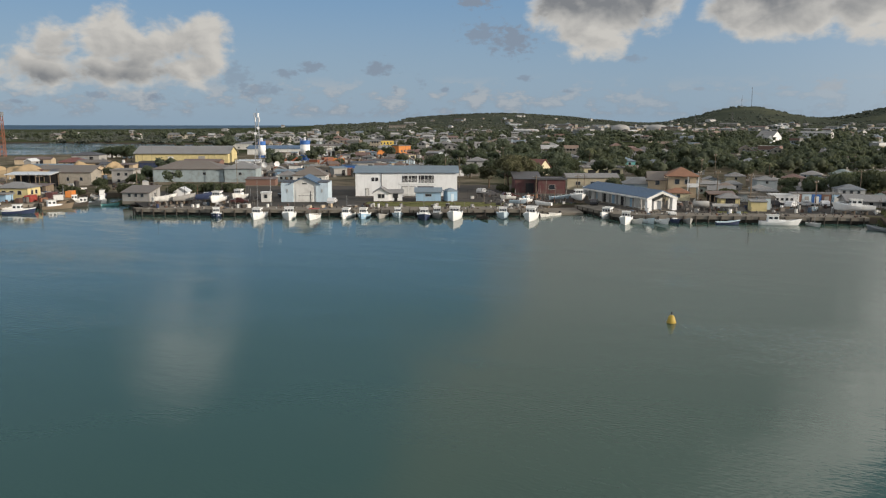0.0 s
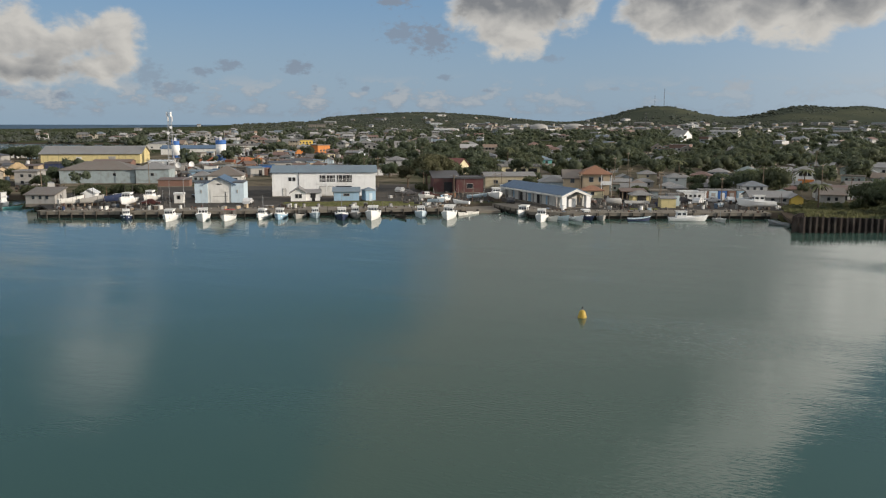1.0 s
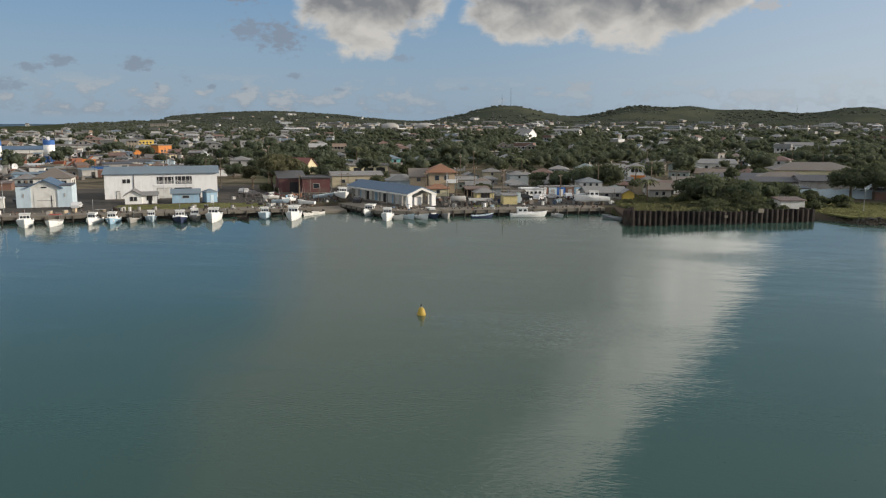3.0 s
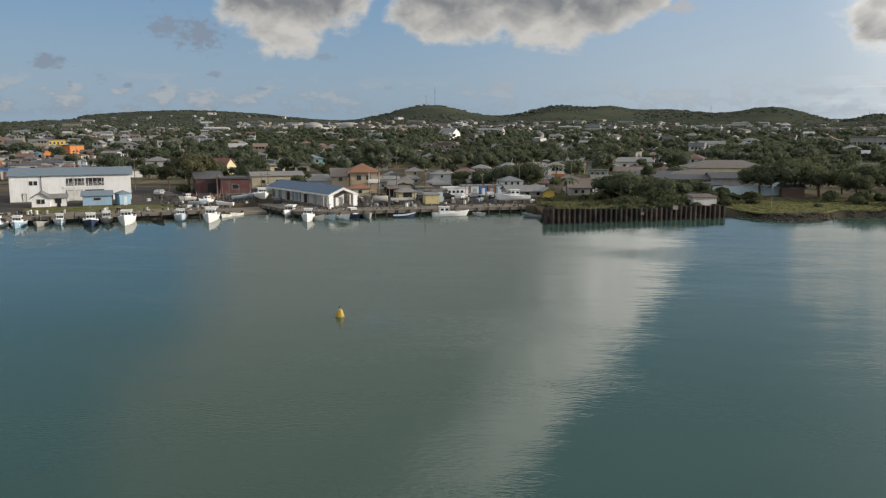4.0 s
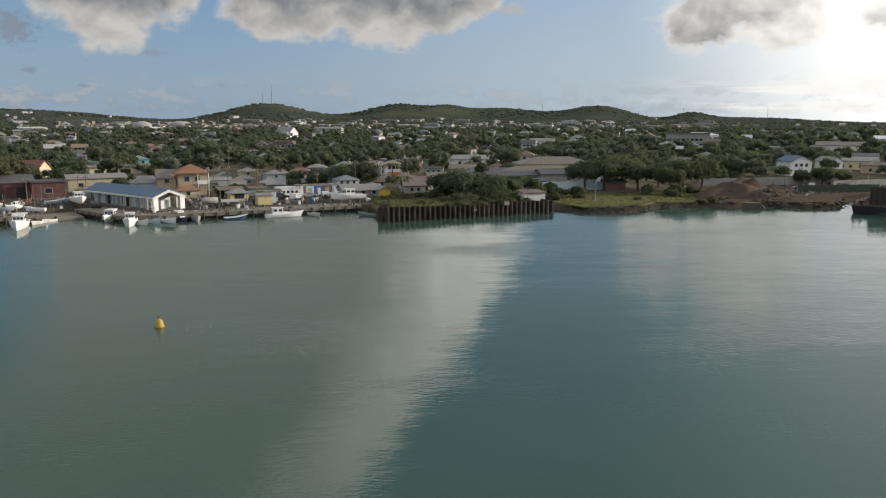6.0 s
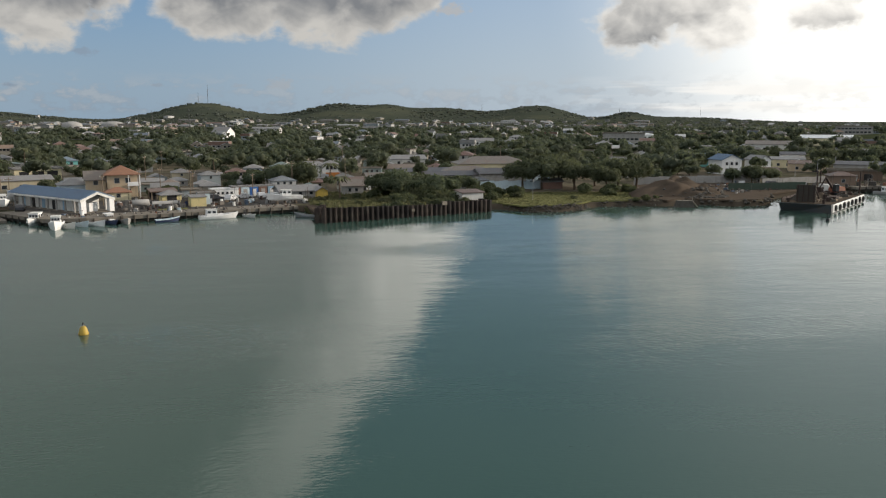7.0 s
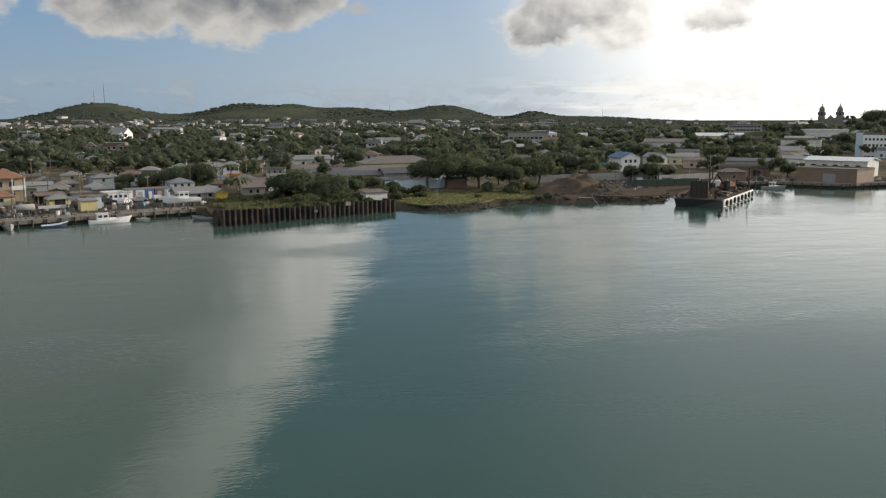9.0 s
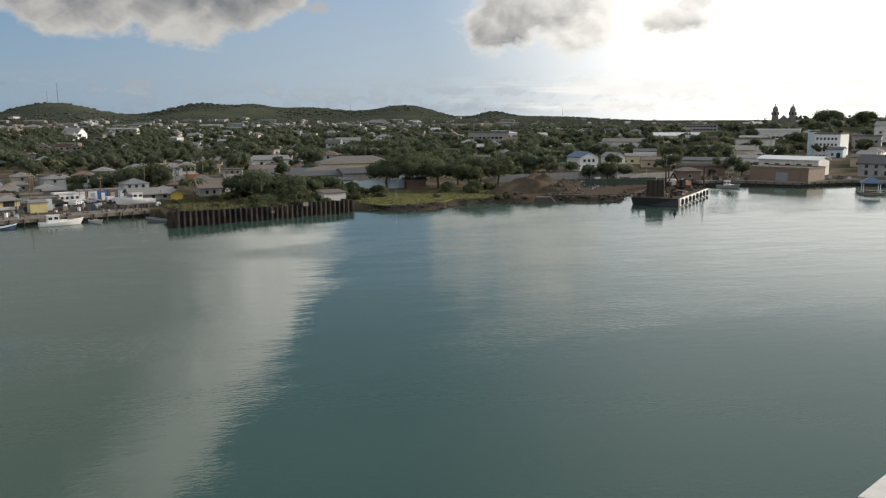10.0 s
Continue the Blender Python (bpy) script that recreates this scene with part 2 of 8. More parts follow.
def sheet_roof(name, colour, rust=0.25, rust_colour=(0.16, 0.07, 0.04), rough=0.5, pick=None):
    """Corrugated metal roof: ribs running down the slope, weather stains and rust."""
    m, t, b = shader(name, rough, 0.25 if pick is None else 0.1)
    p = place(t)
    wave = node(t, "ShaderNodeTexWave")
    wave.wave_type, wave.bands_direction = "BANDS", "X"
    wave.inputs["Scale"].default_value, wave.inputs["Distortion"].default_value = 1.6, 0.0
    plug(t, wave.inputs["Vector"], p)
    w = world_place(t)
    stain = smooth(t, grain(t, w, 0.33, 6, 0.65), 0.45, 0.72)
    base = colour
    if pick:
        base = ramp(t, node(t, "ShaderNodeObjectInfo").outputs["Random"], pick, True)
    c = blend(t, calc(t, "MULTIPLY", stain, rust), base, rust_colour)
    c = blend(t, calc(t, "MULTIPLY", smooth(t, grain(t, w, 2.2, 4), 0.4, 0.7), 0.25), c, (0.09, 0.09, 0.085))
    plug(t, b.inputs["Base Color"], c)
    bump(t, b, wave.outputs[0], 0.35, 0.05)
    return m


def by_object(name, stops, rough=0.8, island=False, wear=0.25):
    """One of several paints, told apart house by house."""
    m, t, b = shader(name, rough)
    if island:
        r = node(t, "ShaderNodeNewGeometry").outputs["Random Per Island"]
    else:
        r = node(t, "ShaderNodeObjectInfo").outputs["Random"]
    w = world_place(t)
    c = ramp(t, r, stops, True)
    c = blend(t, calc(t, "MULTIPLY", smooth(t, grain(t, w, 0.5, 5), 0.42, 0.75), wear), c, (0.13, 0.11, 0.09))
    plug(t, b.inputs["Base Color"], c)
    bump(t, b, grain(t, w, 6.0, 3), 0.12, 0.02)
    return m


def foliage(name, dark, light, island=True):
    m, t, b = shader(name, 0.72, 0.0, 0.16)
    w = world_place(t)
    geo = node(t, "ShaderNodeNewGeometry")
    mix = calc(t, "MULTIPLY_ADD", geo.outputs["Random Per Island"], 0.55, calc(t, "MULTIPLY", grain(t, w, 0.9, 4), 0.6), clamp=True)
    c = blend(t, mix, dark, light)
    hue = node(t, "ShaderNodeObjectInfo").outputs["Random"] if not island else grain(t, w, 0.05, 2)
    c = blend(t, calc(t, "MULTIPLY", smooth(t, hue, 0.35, 0.8), 0.4), c, (0.088, 0.082, 0.045))
    plug(t, b.inputs["Base Color"], c)
    bump(t, b, grain(t, w, 3.5, 3), 0.6, 0.15)
    thin = node(t, "ShaderNodeBsdfTranslucent")      # sunlight through the leaves
    plug(t, thin.inputs["Color"], blend(t, 0.5, c, (0.17, 0.19, 0.08)))
    both = node(t, "ShaderNodeMixShader")
    both.inputs[0].default_value = 0.48
    t.links.new(b.outputs[0], both.inputs[1])
    t.links.new(thin.outputs[0], both.inputs[2])
    t.links.new(both.outputs[0], t.nodes["Material Output"].inputs["Surface"])
    return m


def build_water(name="harbour water", waves=0.07):
    m, t, b = shader(name, 0.012, 0.0, 0.5)
    b.inputs["IOR"].default_value = 1.333
    w = world_place(t)

    def stretched(sx, sy, turn):
        n = node(t, "ShaderNodeMapping")
        n.vector_type = "TEXTURE"
        plug(t, n.inputs["Vector"], w)
        n.inputs["Scale"].default_value = (1 / sx, 1 / sy, 1)
        n.inputs["Rotation"].default_value = (0, 0, radians(turn))
        return n.outputs[0]
    murk = smooth(t, grain(t, w, 0.012, 3), 0.35, 0.7)
    plug(t, b.inputs["Base Color"], blend(t, murk, (0.036, 0.071, 0.057), (0.044, 0.080, 0.064)))
    calm = smooth(t, grain(t, stretched(0.5, 1.0, -30), 0.022, 4, 0.6), 0.38, 0.68, 0.35, 1.0)
    swell = grain(t, stretched(0.3, 1.0, -38), 0.22, 3, 0.5)
    chop = grain(t, stretched(0.4, 1.0, -30), 1.1, 3, 0.55)
    ripple = grain(t, stretched(0.45, 1.0, -34), 3.6, 2, 0.5)
    h = calc(t, "MULTIPLY_ADD", chop, 0.17, calc(t, "MULTIPLY", swell, 0.34))
    paws = smooth(t, grain(t, stretched(0.5, 1.0, -20), 0.035, 4, 0.55), 0.44, 0.60, 0.12, 0.8)      # patches of cat's-paws
    out = node(t, "ShaderNodeSeparateXYZ")
    plug(t, out.inputs[0], w)
    seaward = calc(t, "MULTIPLY_ADD", out.outputs[0], 0.57, calc(t, "MULTIPLY", out.outputs[1], 0.82))
    h = calc(t, "MULTIPLY_ADD", ripple, calc(t, "MULTIPLY", paws, smooth(t, seaward, 62.0, 100.0, 1.0, 0.25)), h)
    breeze = smooth(t, calc(t, "MULTIPLY_ADD", grain(t, w, 0.03, 3), 40.0, seaward), 70.0, 165.0, 1.0, 2.5)
    # towards the shore the ripples turn their long faces to the open water
    reach = calc(t, "MINIMUM", calc(t, "MAXIMUM", calc(t, "SUBTRACT", seaward, 84.0), 0.0), 130.0)
    lean = calc(t, "MULTIPLY", calc(t, "MULTIPLY", reach, reach), 0.00021 / waves)
    bump(t, b, calc(t, "MULTIPLY_ADD", h, calc(t, "MULTIPLY", calm, breeze), lean), 1.0, waves)
    return m


def build_ground():
    m, t, b = shader("ground", 1.0, 0.0, 0.0)
    w = world_place(t)
    a = grain(t, w, 0.06, 6, 0.6)
    c = ramp(t, a, [(0.30, (0.032, 0.044, 0.022)), (0.56, (0.044, 0.055, 0.028)), (0.67, (0.075, 0.072, 0.045)), (0.82, (0.12, 0.105, 0.08))])
    c = blend(t, calc(t, "MULTIPLY", grain(t, w, 1.3, 5), 0.6), c, (0.06, 0.06, 0.035))
    height = node(t, "ShaderNodeSeparateXYZ")
    plug(t, height.inputs[0], w)
    # dusty trodden earth of the yards and the harbour town
    def belt(v, lo, hi, soft):
        return calc(t, "MULTIPLY", smooth(t, v, lo - soft, lo + soft), smooth(t, v, hi - soft, hi + soft, 1.0, 0.0))
    dusty = calc(t, "MULTIPLY", belt(height.outputs[0], -240.0, 48.0, 14.0), belt(height.outputs[1], 150.0, 500.0, 30.0))
    dusty = calc(t, "MAXIMUM", dusty, calc(t, "MULTIPLY", belt(height.outputs[0], 170.0, 470.0, 10.0), belt(height.outputs[1], -60.0, 185.0, 25.0)))
    dusty = calc(t, "MAXIMUM", dusty, calc(t, "MULTIPLY", belt(height.outputs[0], 60.0, 260.0, 20.0), belt(height.outputs[1], 150.0, 330.0, 25.0)))
    dust = ramp(t, grain(t, w, 0.11, 5, 0.6), [(0.34, (0.070, 0.066, 0.045)), (0.48, (0.125, 0.108, 0.080)), (0.62, (0.175, 0.148, 0.108)), (0.76, (0.12, 0.112, 0.098))])
    c = blend(t, calc(t, "MULTIPLY", dusty, smooth(t, grain(t, w, 0.05, 4), 0.34, 0.5, 0.35, 1.0)), c, dust)
    c = blend(t, smooth(t, height.outputs[2], 9.0, 18.0, 0.0, 0.85), c, blend(t, smooth(t, grain(t, w, 0.006, 4), 0.5, 0.66), (0.052, 0.060, 0.047), (0.078, 0.083, 0.058)))      # dry scrub of the hills
    c = blend(t, smooth(t, height.outputs[2], 1.28, 1.0), c, (0.062, 0.052, 0.04))      # mud and stones of the shore
    plug(t, b.inputs["Base Color"], c)
    bump(t, b, grain(t, w, 2.5, 5), 0.6, 0.12)
    return m


M = dict(
    water=build_water(), ground=build_ground(),
    white=plain("white paint", (0.80, 0.795, 0.775), wear=0.12), cream=plain("cream paint", (0.62, 0.55, 0.36)),
    offwhite=plain("aged white paint", (0.66, 0.65, 0.61), wear=0.3), paleblue=plain("pale blue paint", (0.50, 0.60, 0.66)),
    midblue=plain("light blue paint", (0.30, 0.45, 0.58)), darkgreen=plain("dark green paint", (0.05, 0.075, 0.055)), blue=plain("blue paint", (0.05, 0.15, 0.42)),
    navy=plain("navy paint", (0.03, 0.045, 0.10)), yellow=plain("yellow paint", (0.66, 0.46, 0.10)),
    paleyellow=plain("pale yellow paint", (0.62, 0.52, 0.26), wear=0.3), orange=plain("orange paint", (0.62, 0.23, 0.06), wear=0.3),
    red=plain("dark red paint", (0.105, 0.042, 0.042), wear=0.6), rustorange=plain("rusty orange paint", (0.27, 0.10, 0.055), wear=0.55), brightred=plain("red paint", (0.33, 0.06, 0.045), wear=0.4),
    teal=plain("teal paint", (0.16, 0.42, 0.40)), khaki=plain("khaki render", (0.42, 0.37, 0.26)),
    tan=plain("tan render", (0.48, 0.38, 0.26)), grey=plain("grey render", (0.34, 0.33, 0.31), wear=0.35),
    # darkstone: base colour lowered, for the cathedral seen against the light
    darkstone=plain("weathered stone darkened as backlit", (0.20, 0.185, 0.165), wear=0.4, relief=0.6),
    stone=plain("rough stone wall", (0.33, 0.30, 0.25), wear=0.45, relief=0.6, scale=1.3),
    brick=plain("red brick wall", (0.20, 0.112, 0.085), wear=0.4, scale=1.1), oldbrick=plain("sooty old brick", (0.215, 0.15, 0.11), wear=0.5, scale=0.6), concrete=plain("weathered concrete", (0.20, 0.18, 0.15), 0.9, wear=0.5, relief=0.4),
    asphalt=plain("worn asphalt", (0.072, 0.068, 0.063), 0.9, wear=0.5, dirt=(0.13, 0.112, 0.09), scale=0.12, relief=0.4),
    # dark: near-black, for black parts and for shade painted into openings
    dark=plain("near-black paint and shade", (0.018, 0.018, 0.02), 0.6), tyre=plain("black rubber", (0.02, 0.02, 0.02), 0.8),
    steel=plain("galvanised steel", (0.30, 0.31, 0.32), 0.55, 0.5), roof_rust=sheet_roof("rusted sheet roof", (0.155, 0.105, 0.082), 0.45, (0.12, 0.065, 0.045)), pile=by_object("rusted sheet piling", [(0.0, (0.028, 0.021, 0.019)), (0.3, (0.042, 0.030, 0.025)), (0.55, (0.022, 0.018, 0.017)), (0.75, (0.060, 0.045, 0.038))], 0.88, wear=0.45), rust=plain("rusted steel", (0.052, 0.036, 0.030), 0.85, 0.15, wear=0.5, dirt=(0.03, 0.022, 0.02), scale=1.6, relief=0.5),
    timber=plain("weathered timber", (0.20, 0.155, 0.11), 0.85, wear=0.4), darktimber=plain("dark wet timber", (0.05, 0.042, 0.034), 0.7),
    sand=plain("tan sand", (0.38, 0.285, 0.17), 0.95, wear=0.45, dirt=(0.22, 0.16, 0.09), relief=0.9, scale=0.25), dirt=plain("brown earth", (0.086, 0.067, 0.051), 0.95, wear=0.6, dirt=(0.055, 0.047, 0.034), scale=0.35, relief=0.8),
    rock=plain("shore rock", (0.10, 0.092, 0.08), 0.9, wear=0.5, dirt=(0.035, 0.035, 0.03), scale=1.2, relief=0.7),
    grass=plain("dry grass", (0.150, 0.148, 0.062), 0.95, wear=0.95, dirt=(0.068, 0.075, 0.034), scale=0.4, relief=0.8),
    bark=plain("bark", (0.12, 0.09, 0.065), 0.9, relief=0.7, scale=2.0), palmleaf=plain("palm frond", (0.085, 0.092, 0.036), 0.6),
    # far and hill foliage lightened and greyed in the base colour, standing for haze
    leaf=foliage("broad leaves", (0.046, 0.064, 0.042), (0.116, 0.140, 0.088), False), leaf_far=foliage("wooded canopy", (0.052, 0.069, 0.050), (0.122, 0.143, 0.096)), leaf_hill=foliage("haze-lightened hill woods", (0.094, 0.108, 0.092), (0.128, 0.141, 0.120)),
    scrub=foliage("scrub leaves", (0.042, 0.056, 0.034), (0.092, 0.106, 0.060), False), dryleaf=foliage("thin olive leaves", (0.085, 0.088, 0.052), (0.165, 0.155, 0.092), False), weeds=foliage("dry weeds", (0.095, 0.094, 0.050), (0.165, 0.155, 0.080)), buoy=plain("yellow buoy paint", (0.42, 0.29, 0.05), 0.5), hullgrey=plain("dark blue-grey hull paint", (0.085, 0.09, 0.095), 0.6, wear=0.5, dirt=(0.12, 0.09, 0.07), scale=0.8),
    roof_blue=sheet_roof("blue sheet roof", (0.085, 0.145, 0.225), 0.1), roof_paleblue=sheet_roof("pale blue sheet roof", (0.17, 0.225, 0.265), 0.16),
    roof_grey=sheet_roof("grey sheet roof", (0.23, 0.225, 0.215), 0.22), roof_brown=sheet_roof("brown-grey roof", (0.17, 0.145, 0.12), 0.3),
    roof_red=sheet_roof("rusty red roof", (0.17, 0.055, 0.042), 0.3), roof_terracotta=sheet_roof("terracotta roof", (0.27, 0.14, 0.085), 0.25, rough=0.8),
    roof_white=sheet_roof("white sheet roof", (0.74, 0.74, 0.72), 0.06, rough=0.32), roof_dark=sheet_roof("dark roof", (0.075, 0.075, 0.08), 0.15),
    roof_any=sheet_roof("mixed sheet roof", None, 0.28, pick=[(0.0, (0.19, 0.19, 0.185)), (0.28, (0.125, 0.122, 0.115)), (0.50, (0.24, 0.235, 0.225)), (0.62, (0.15, 0.085, 0.065)), (0.76, (0.17, 0.19, 0.205)), (0.88, (0.20, 0.155, 0.12)), (0.96, (0.16, 0.205, 0.19))]),
    wall_any=by_object("mixed house paint", [(0.0, (0.27, 0.26, 0.24)), (0.3, (0.22, 0.20, 0.165)), (0.52, (0.46, 0.45, 0.43)), (0.62, (0.30, 0.34, 0.35)), (0.72, (0.33, 0.27, 0.22)), (0.82, (0.36, 0.32, 0.225)), (0.9, (0.26, 0.31, 0.29))]),
    far_wall=by_object("mixed far house paint", [(0.0, (0.30, 0.29, 0.27)), (0.35, (0.25, 0.23, 0.19)), (0.62, (0.48, 0.47, 0.45)), (0.72, (0.29, 0.325, 0.34)), (0.84, (0.31, 0.265, 0.205))], island=True),
    far_roof=by_object("mixed far roofs", [(0.0, (0.22, 0.22, 0.212)), (0.33, (0.14, 0.136, 0.128)), (0.58, (0.33, 0.325, 0.315)), (0.68, (0.155, 0.092, 0.070)), (0.76, (0.13, 0.16, 0.185)), (0.86, (0.50, 0.495, 0.48)), (0.93, (0.20, 0.14, 0.10))], 0.6, True),
    car_paint=by_object("car paint", [(0.0, (0.55, 0.55, 0.55)), (0.35, (0.05, 0.05, 0.055)), (0.55, (0.35, 0.36, 0.37)), (0.75, (0.06, 0.02, 0.018)), (0.88, (0.05, 0.08, 0.16))], 0.3, wear=0.08),
)


def build_glass():
    m, t, b = shader("window glass", 0.06, 0.0, 0.6)
    b.inputs["Base Color"].default_value = (0.025, 0.03, 0.035, 1)
    return m


M["glass"] = build_glass()
M["greyblue"] = plain("weathered grey-blue paint", (0.30, 0.355, 0.365), wear=0.5)
M["lagoon"] = build_water("breezy lagoon water", 0.6)
M["sea"] = plain("wind-ruffled open sea", (0.03, 0.062, 0.10), 0.5, wear=0.3, dirt=(0.05, 0.09, 0.13), scale=0.004, spec=0.12)

# ---- building kit ----
class Shape:
    """Collects the faces of one mesh."""

    def __init__(self):
        self.v, self.f, self.slots = [], [], []

    def add(self, verts, faces, slot=0):
        k = len(self.v)
        self.v += [tuple(p) for p in verts]
        self.f += [tuple(k + i for i in f) for f in faces]
        self.slots += [slot] * len(faces)
        return self

    def box(self, x, y, z, sx, sy, sz, rz=0.0, slot=0, taper=1.0):
        """A box that stands on z, its middle at x, y; taper narrows its top."""
        c, s = math.cos(radians(rz)), math.sin(radians(rz))
        vs = []
        for h, k in ((0, 1.0), (sz, taper)):
            for a, b in ((-1, -1), (1, -1), (1, 1), (-1, 1)):
                u, w = a * sx / 2 * k, b * sy / 2 * k
                vs.append((x + c * u - s * w, y + s * u + c * w, z + h))
        return self.add(vs, [(3, 2, 1, 0), (4, 5, 6, 7), (0, 1, 5, 4), (1, 2, 6, 5), (2, 3, 7, 6), (3, 0, 4, 7)], slot)

    def prism(self, poly, z0, z1, slot=0):
        n = len(poly)
        vs = [(x, y, z0) for x, y in poly] + [(x, y, z1) for x, y in poly]
        fs = [tuple(range(n - 1, -1, -1)), tuple(range(n, 2 * n))]
        fs += [(i, (i + 1) % n, n + (i + 1) % n, n + i) for i in range(n)]
        return self.add(vs, fs, slot)

    def tube(self, p, q, r0, r1=None, n=8, slot=0, caps=True):
        p, q = Vector(p), Vector(q)
        r1 = r0 if r1 is None else r1
        d = (q - p).normalized()
        u = d.orthogonal().normalized()
        w = d.cross(u)
        vs = []
        for c, r in ((p, r0), (q, r1)):
            vs += [c + r * (math.cos(2 * math.pi * i / n) * u + math.sin(2 * math.pi * i / n) * w) for i in range(n)]
        fs = [(i, (i + 1) % n, n + (i + 1) % n, n + i) for i in range(n)]
        if caps:
            fs += [tuple(range(n - 1, -1, -1)), tuple(range(n, 2 * n))]
        return self.add(vs, fs, slot)

    def rings(self, rows, closed=False, slot=0, caps=False):
        """A skin over rows of points that all have the same count."""
        n = len(rows[0])
        vs = [p for r in rows for p in r]
        fs = []
        for j in range(len(rows) - 1):
            for i in range(n if closed else n - 1):
                a, b = j * n + i, j * n + (i + 1) % n
                fs.append((a, b, b + n, a + n))
        if caps:
            fs += [tuple(range(n - 1, -1, -1)), tuple(range((len(rows) - 1) * n, len(rows) * n))]
        return self.add(vs, fs, slot)


def part(name, shape, material, parent=None, label="", flat=True):
    me = bpy.data.meshes.new(name)
    me.from_pydata(shape.v, [], shape.f)
    for m in (material if isinstance(material, (list, tuple)) else [material]):
        me.materials.append(m)
    if len(me.materials) > 1:
        me.polygons.foreach_set("material_index", shape.slots)
    if not flat:
        me.polygons.foreach_set("use_smooth", [True] * len(me.polygons))
    me.update()
    ob = new(name, me)
    if parent:
        ob.parent = parent
    if label:
        ob["label"] = label
    return ob


def twin(ob, parent, m):
    """Another piece on the same mesh."""
    o = ob.copy()
    scene.collection.objects.link(o)
    o.parent = parent
    o.matrix_basis = m
    return o


def thing(name, m, label, category, group=""):
    ob = new(name)
    ob.empty_display_size = 0.5
    ob.matrix_basis = m
    return tagged(ob, label, category, group)


# ---- the lie of the land ----
COAST = [(-5000, 160), (-160, 185), (-100, 190), (-80, 191), (-72, 204), (-66, 212), (-69, 228), (-64, 228), (-58, 211), (-50, 200), (-47, 185),
         (-31, 183), (-5, 180), (27, 178.5), (45, 177), (46, 185), (53, 186), (56.5, 167), (64, 163.5), (84, 160), (107, 155), (104, 142), (98.4, 135.2), (139.5, 127.5),
         (141.5, 117.5), (148, 113), (157, 111.4), (163, 113.6), (171, 109.6), (176, 106), (184, 105), (189, 95), (198, 91), (215, 98), (236, 98), (252, 93),
         (259.5, 91), (262, 70.5), (272, 66), (282, 60), (281, 46), (290, 20), (300, -60), (420, -200), (5000, -900), (5000, 5000), (-5000, 5000)]
HILLS = [  # azimuth, distance, height, half width across and along
    (9.5, 2700, 30.7, 230, 420), (4.0, 2750, 12.7, 230, 400), (14.5, 2750, 6.3, 190, 400), (25.6, 2150, 36.5, 88, 260), (23.2, 2250, 17.1, 90, 260), (28.3, 2300, 5.3, 120, 300),
    (31.8, 2350, 16.3, 90, 260), (34.4, 2250, 42.6, 75, 260), (37.4, 2300, 24.6, 42, 240), (39.8, 2400, 30.3, 75, 260), (42.8, 2400, 25.0, 85, 260), (45.4, 2400, 6.9, 90, 260),
    (47.8, 2300, 35.8, 72, 250), (53.8, 2200, 18.7, 40, 220), (51.5, 2450, 9.9, 160, 300), (58.0, 2500, 13.2, 150, 300), (75.5, 1250, 14, 70, 200), (71.5, 640, 3.0, 100, 130), (81.0, 700, 8, 120, 160)]


def step(v, lo, hi):
    t = np.clip((v - lo) / (hi - lo), 0, 1)
    return t * t * (3 - 2 * t)


def inland(x, y):
    """Distance from the coast, positive on land."""
    x, y = np.asarray(x, float), np.asarray(y, float)
    best, inside = np.full(x.shape, 1e9), np.zeros(x.shape, bool)
    n = len(COAST)
    for i in range(n):
        (ax, ay), (bx, by) = COAST[i], COAST[(i + 1) % n]
        dx, dy = bx - ax, by - ay
        k = np.clip(((x - ax) * dx + (y - ay) * dy) / (dx * dx + dy * dy), 0, 1)
        best = np.minimum(best, np.hypot(x - ax - k * dx, y - ay - k * dy))
        if dy:
            inside ^= ((ay > y) != (by > y)) & (x < dx * (y - ay) / dy + ax)
    return np.where(inside, best, -best)


def land(x, y):
    """Height of the ground."""
    x, y = np.asarray(x, float), np.asarray(y, float)
    s = inland(x, y)
    bank = 3.2 + 3.6 * step(x, 137, 143) * step(-x, -180, -172) * step(-y, -140, -130)      # gentle shore below the lawn
    z = -3 + 4.3 * step(s / bank, 0, 1.0) + 0.9 * step(s, 60, 220) + 2.6 * step(s, 250, 900) * step(x + 0.06 * y, -60, 40) + 4 * step(s, 900, 2200) * step(x + 0.3 * y, 0, 600)
    lagoon = np.maximum(1 - ((x + 330) / 255) ** 2 - ((y - 635) / 185) ** 2, 1 - ((x + 180) / 75) ** 2 - ((y - 720) / 62) ** 2)
    z = z - 9 * step(lagoon, -0.03, 0.12)
    far_sea = (y - 2250) - 0.25 * (x + 200)
    z = np.where(x < 900, z - 20 * step(far_sea, 0, 60) * step(-x + 60 + 0.03 * y, 0, 60), z)
    for a, d, h, across, along in HILLS:
        cx, cy = 9 + d * math.sin(radians(a)), -2.5 + d * math.cos(radians(a))
        u = (x - cx) * math.cos(radians(a)) - (y - cy) * math.sin(radians(a))
        w = (x - cx) * math.sin(radians(a)) + (y - cy) * math.cos(radians(a))
        z = z + h * np.exp(-0.5 * (u / across) ** 2 - 0.5 * (w / along) ** 2)
    return z


def zat(x, y):
    return float(land(np.array([x]), np.array([y]))[0])


def growing(start, stop, first, rate):
    out, s = [], first
    while start < stop:
        start += s
        s *= rate
        out.append(start)
    return out


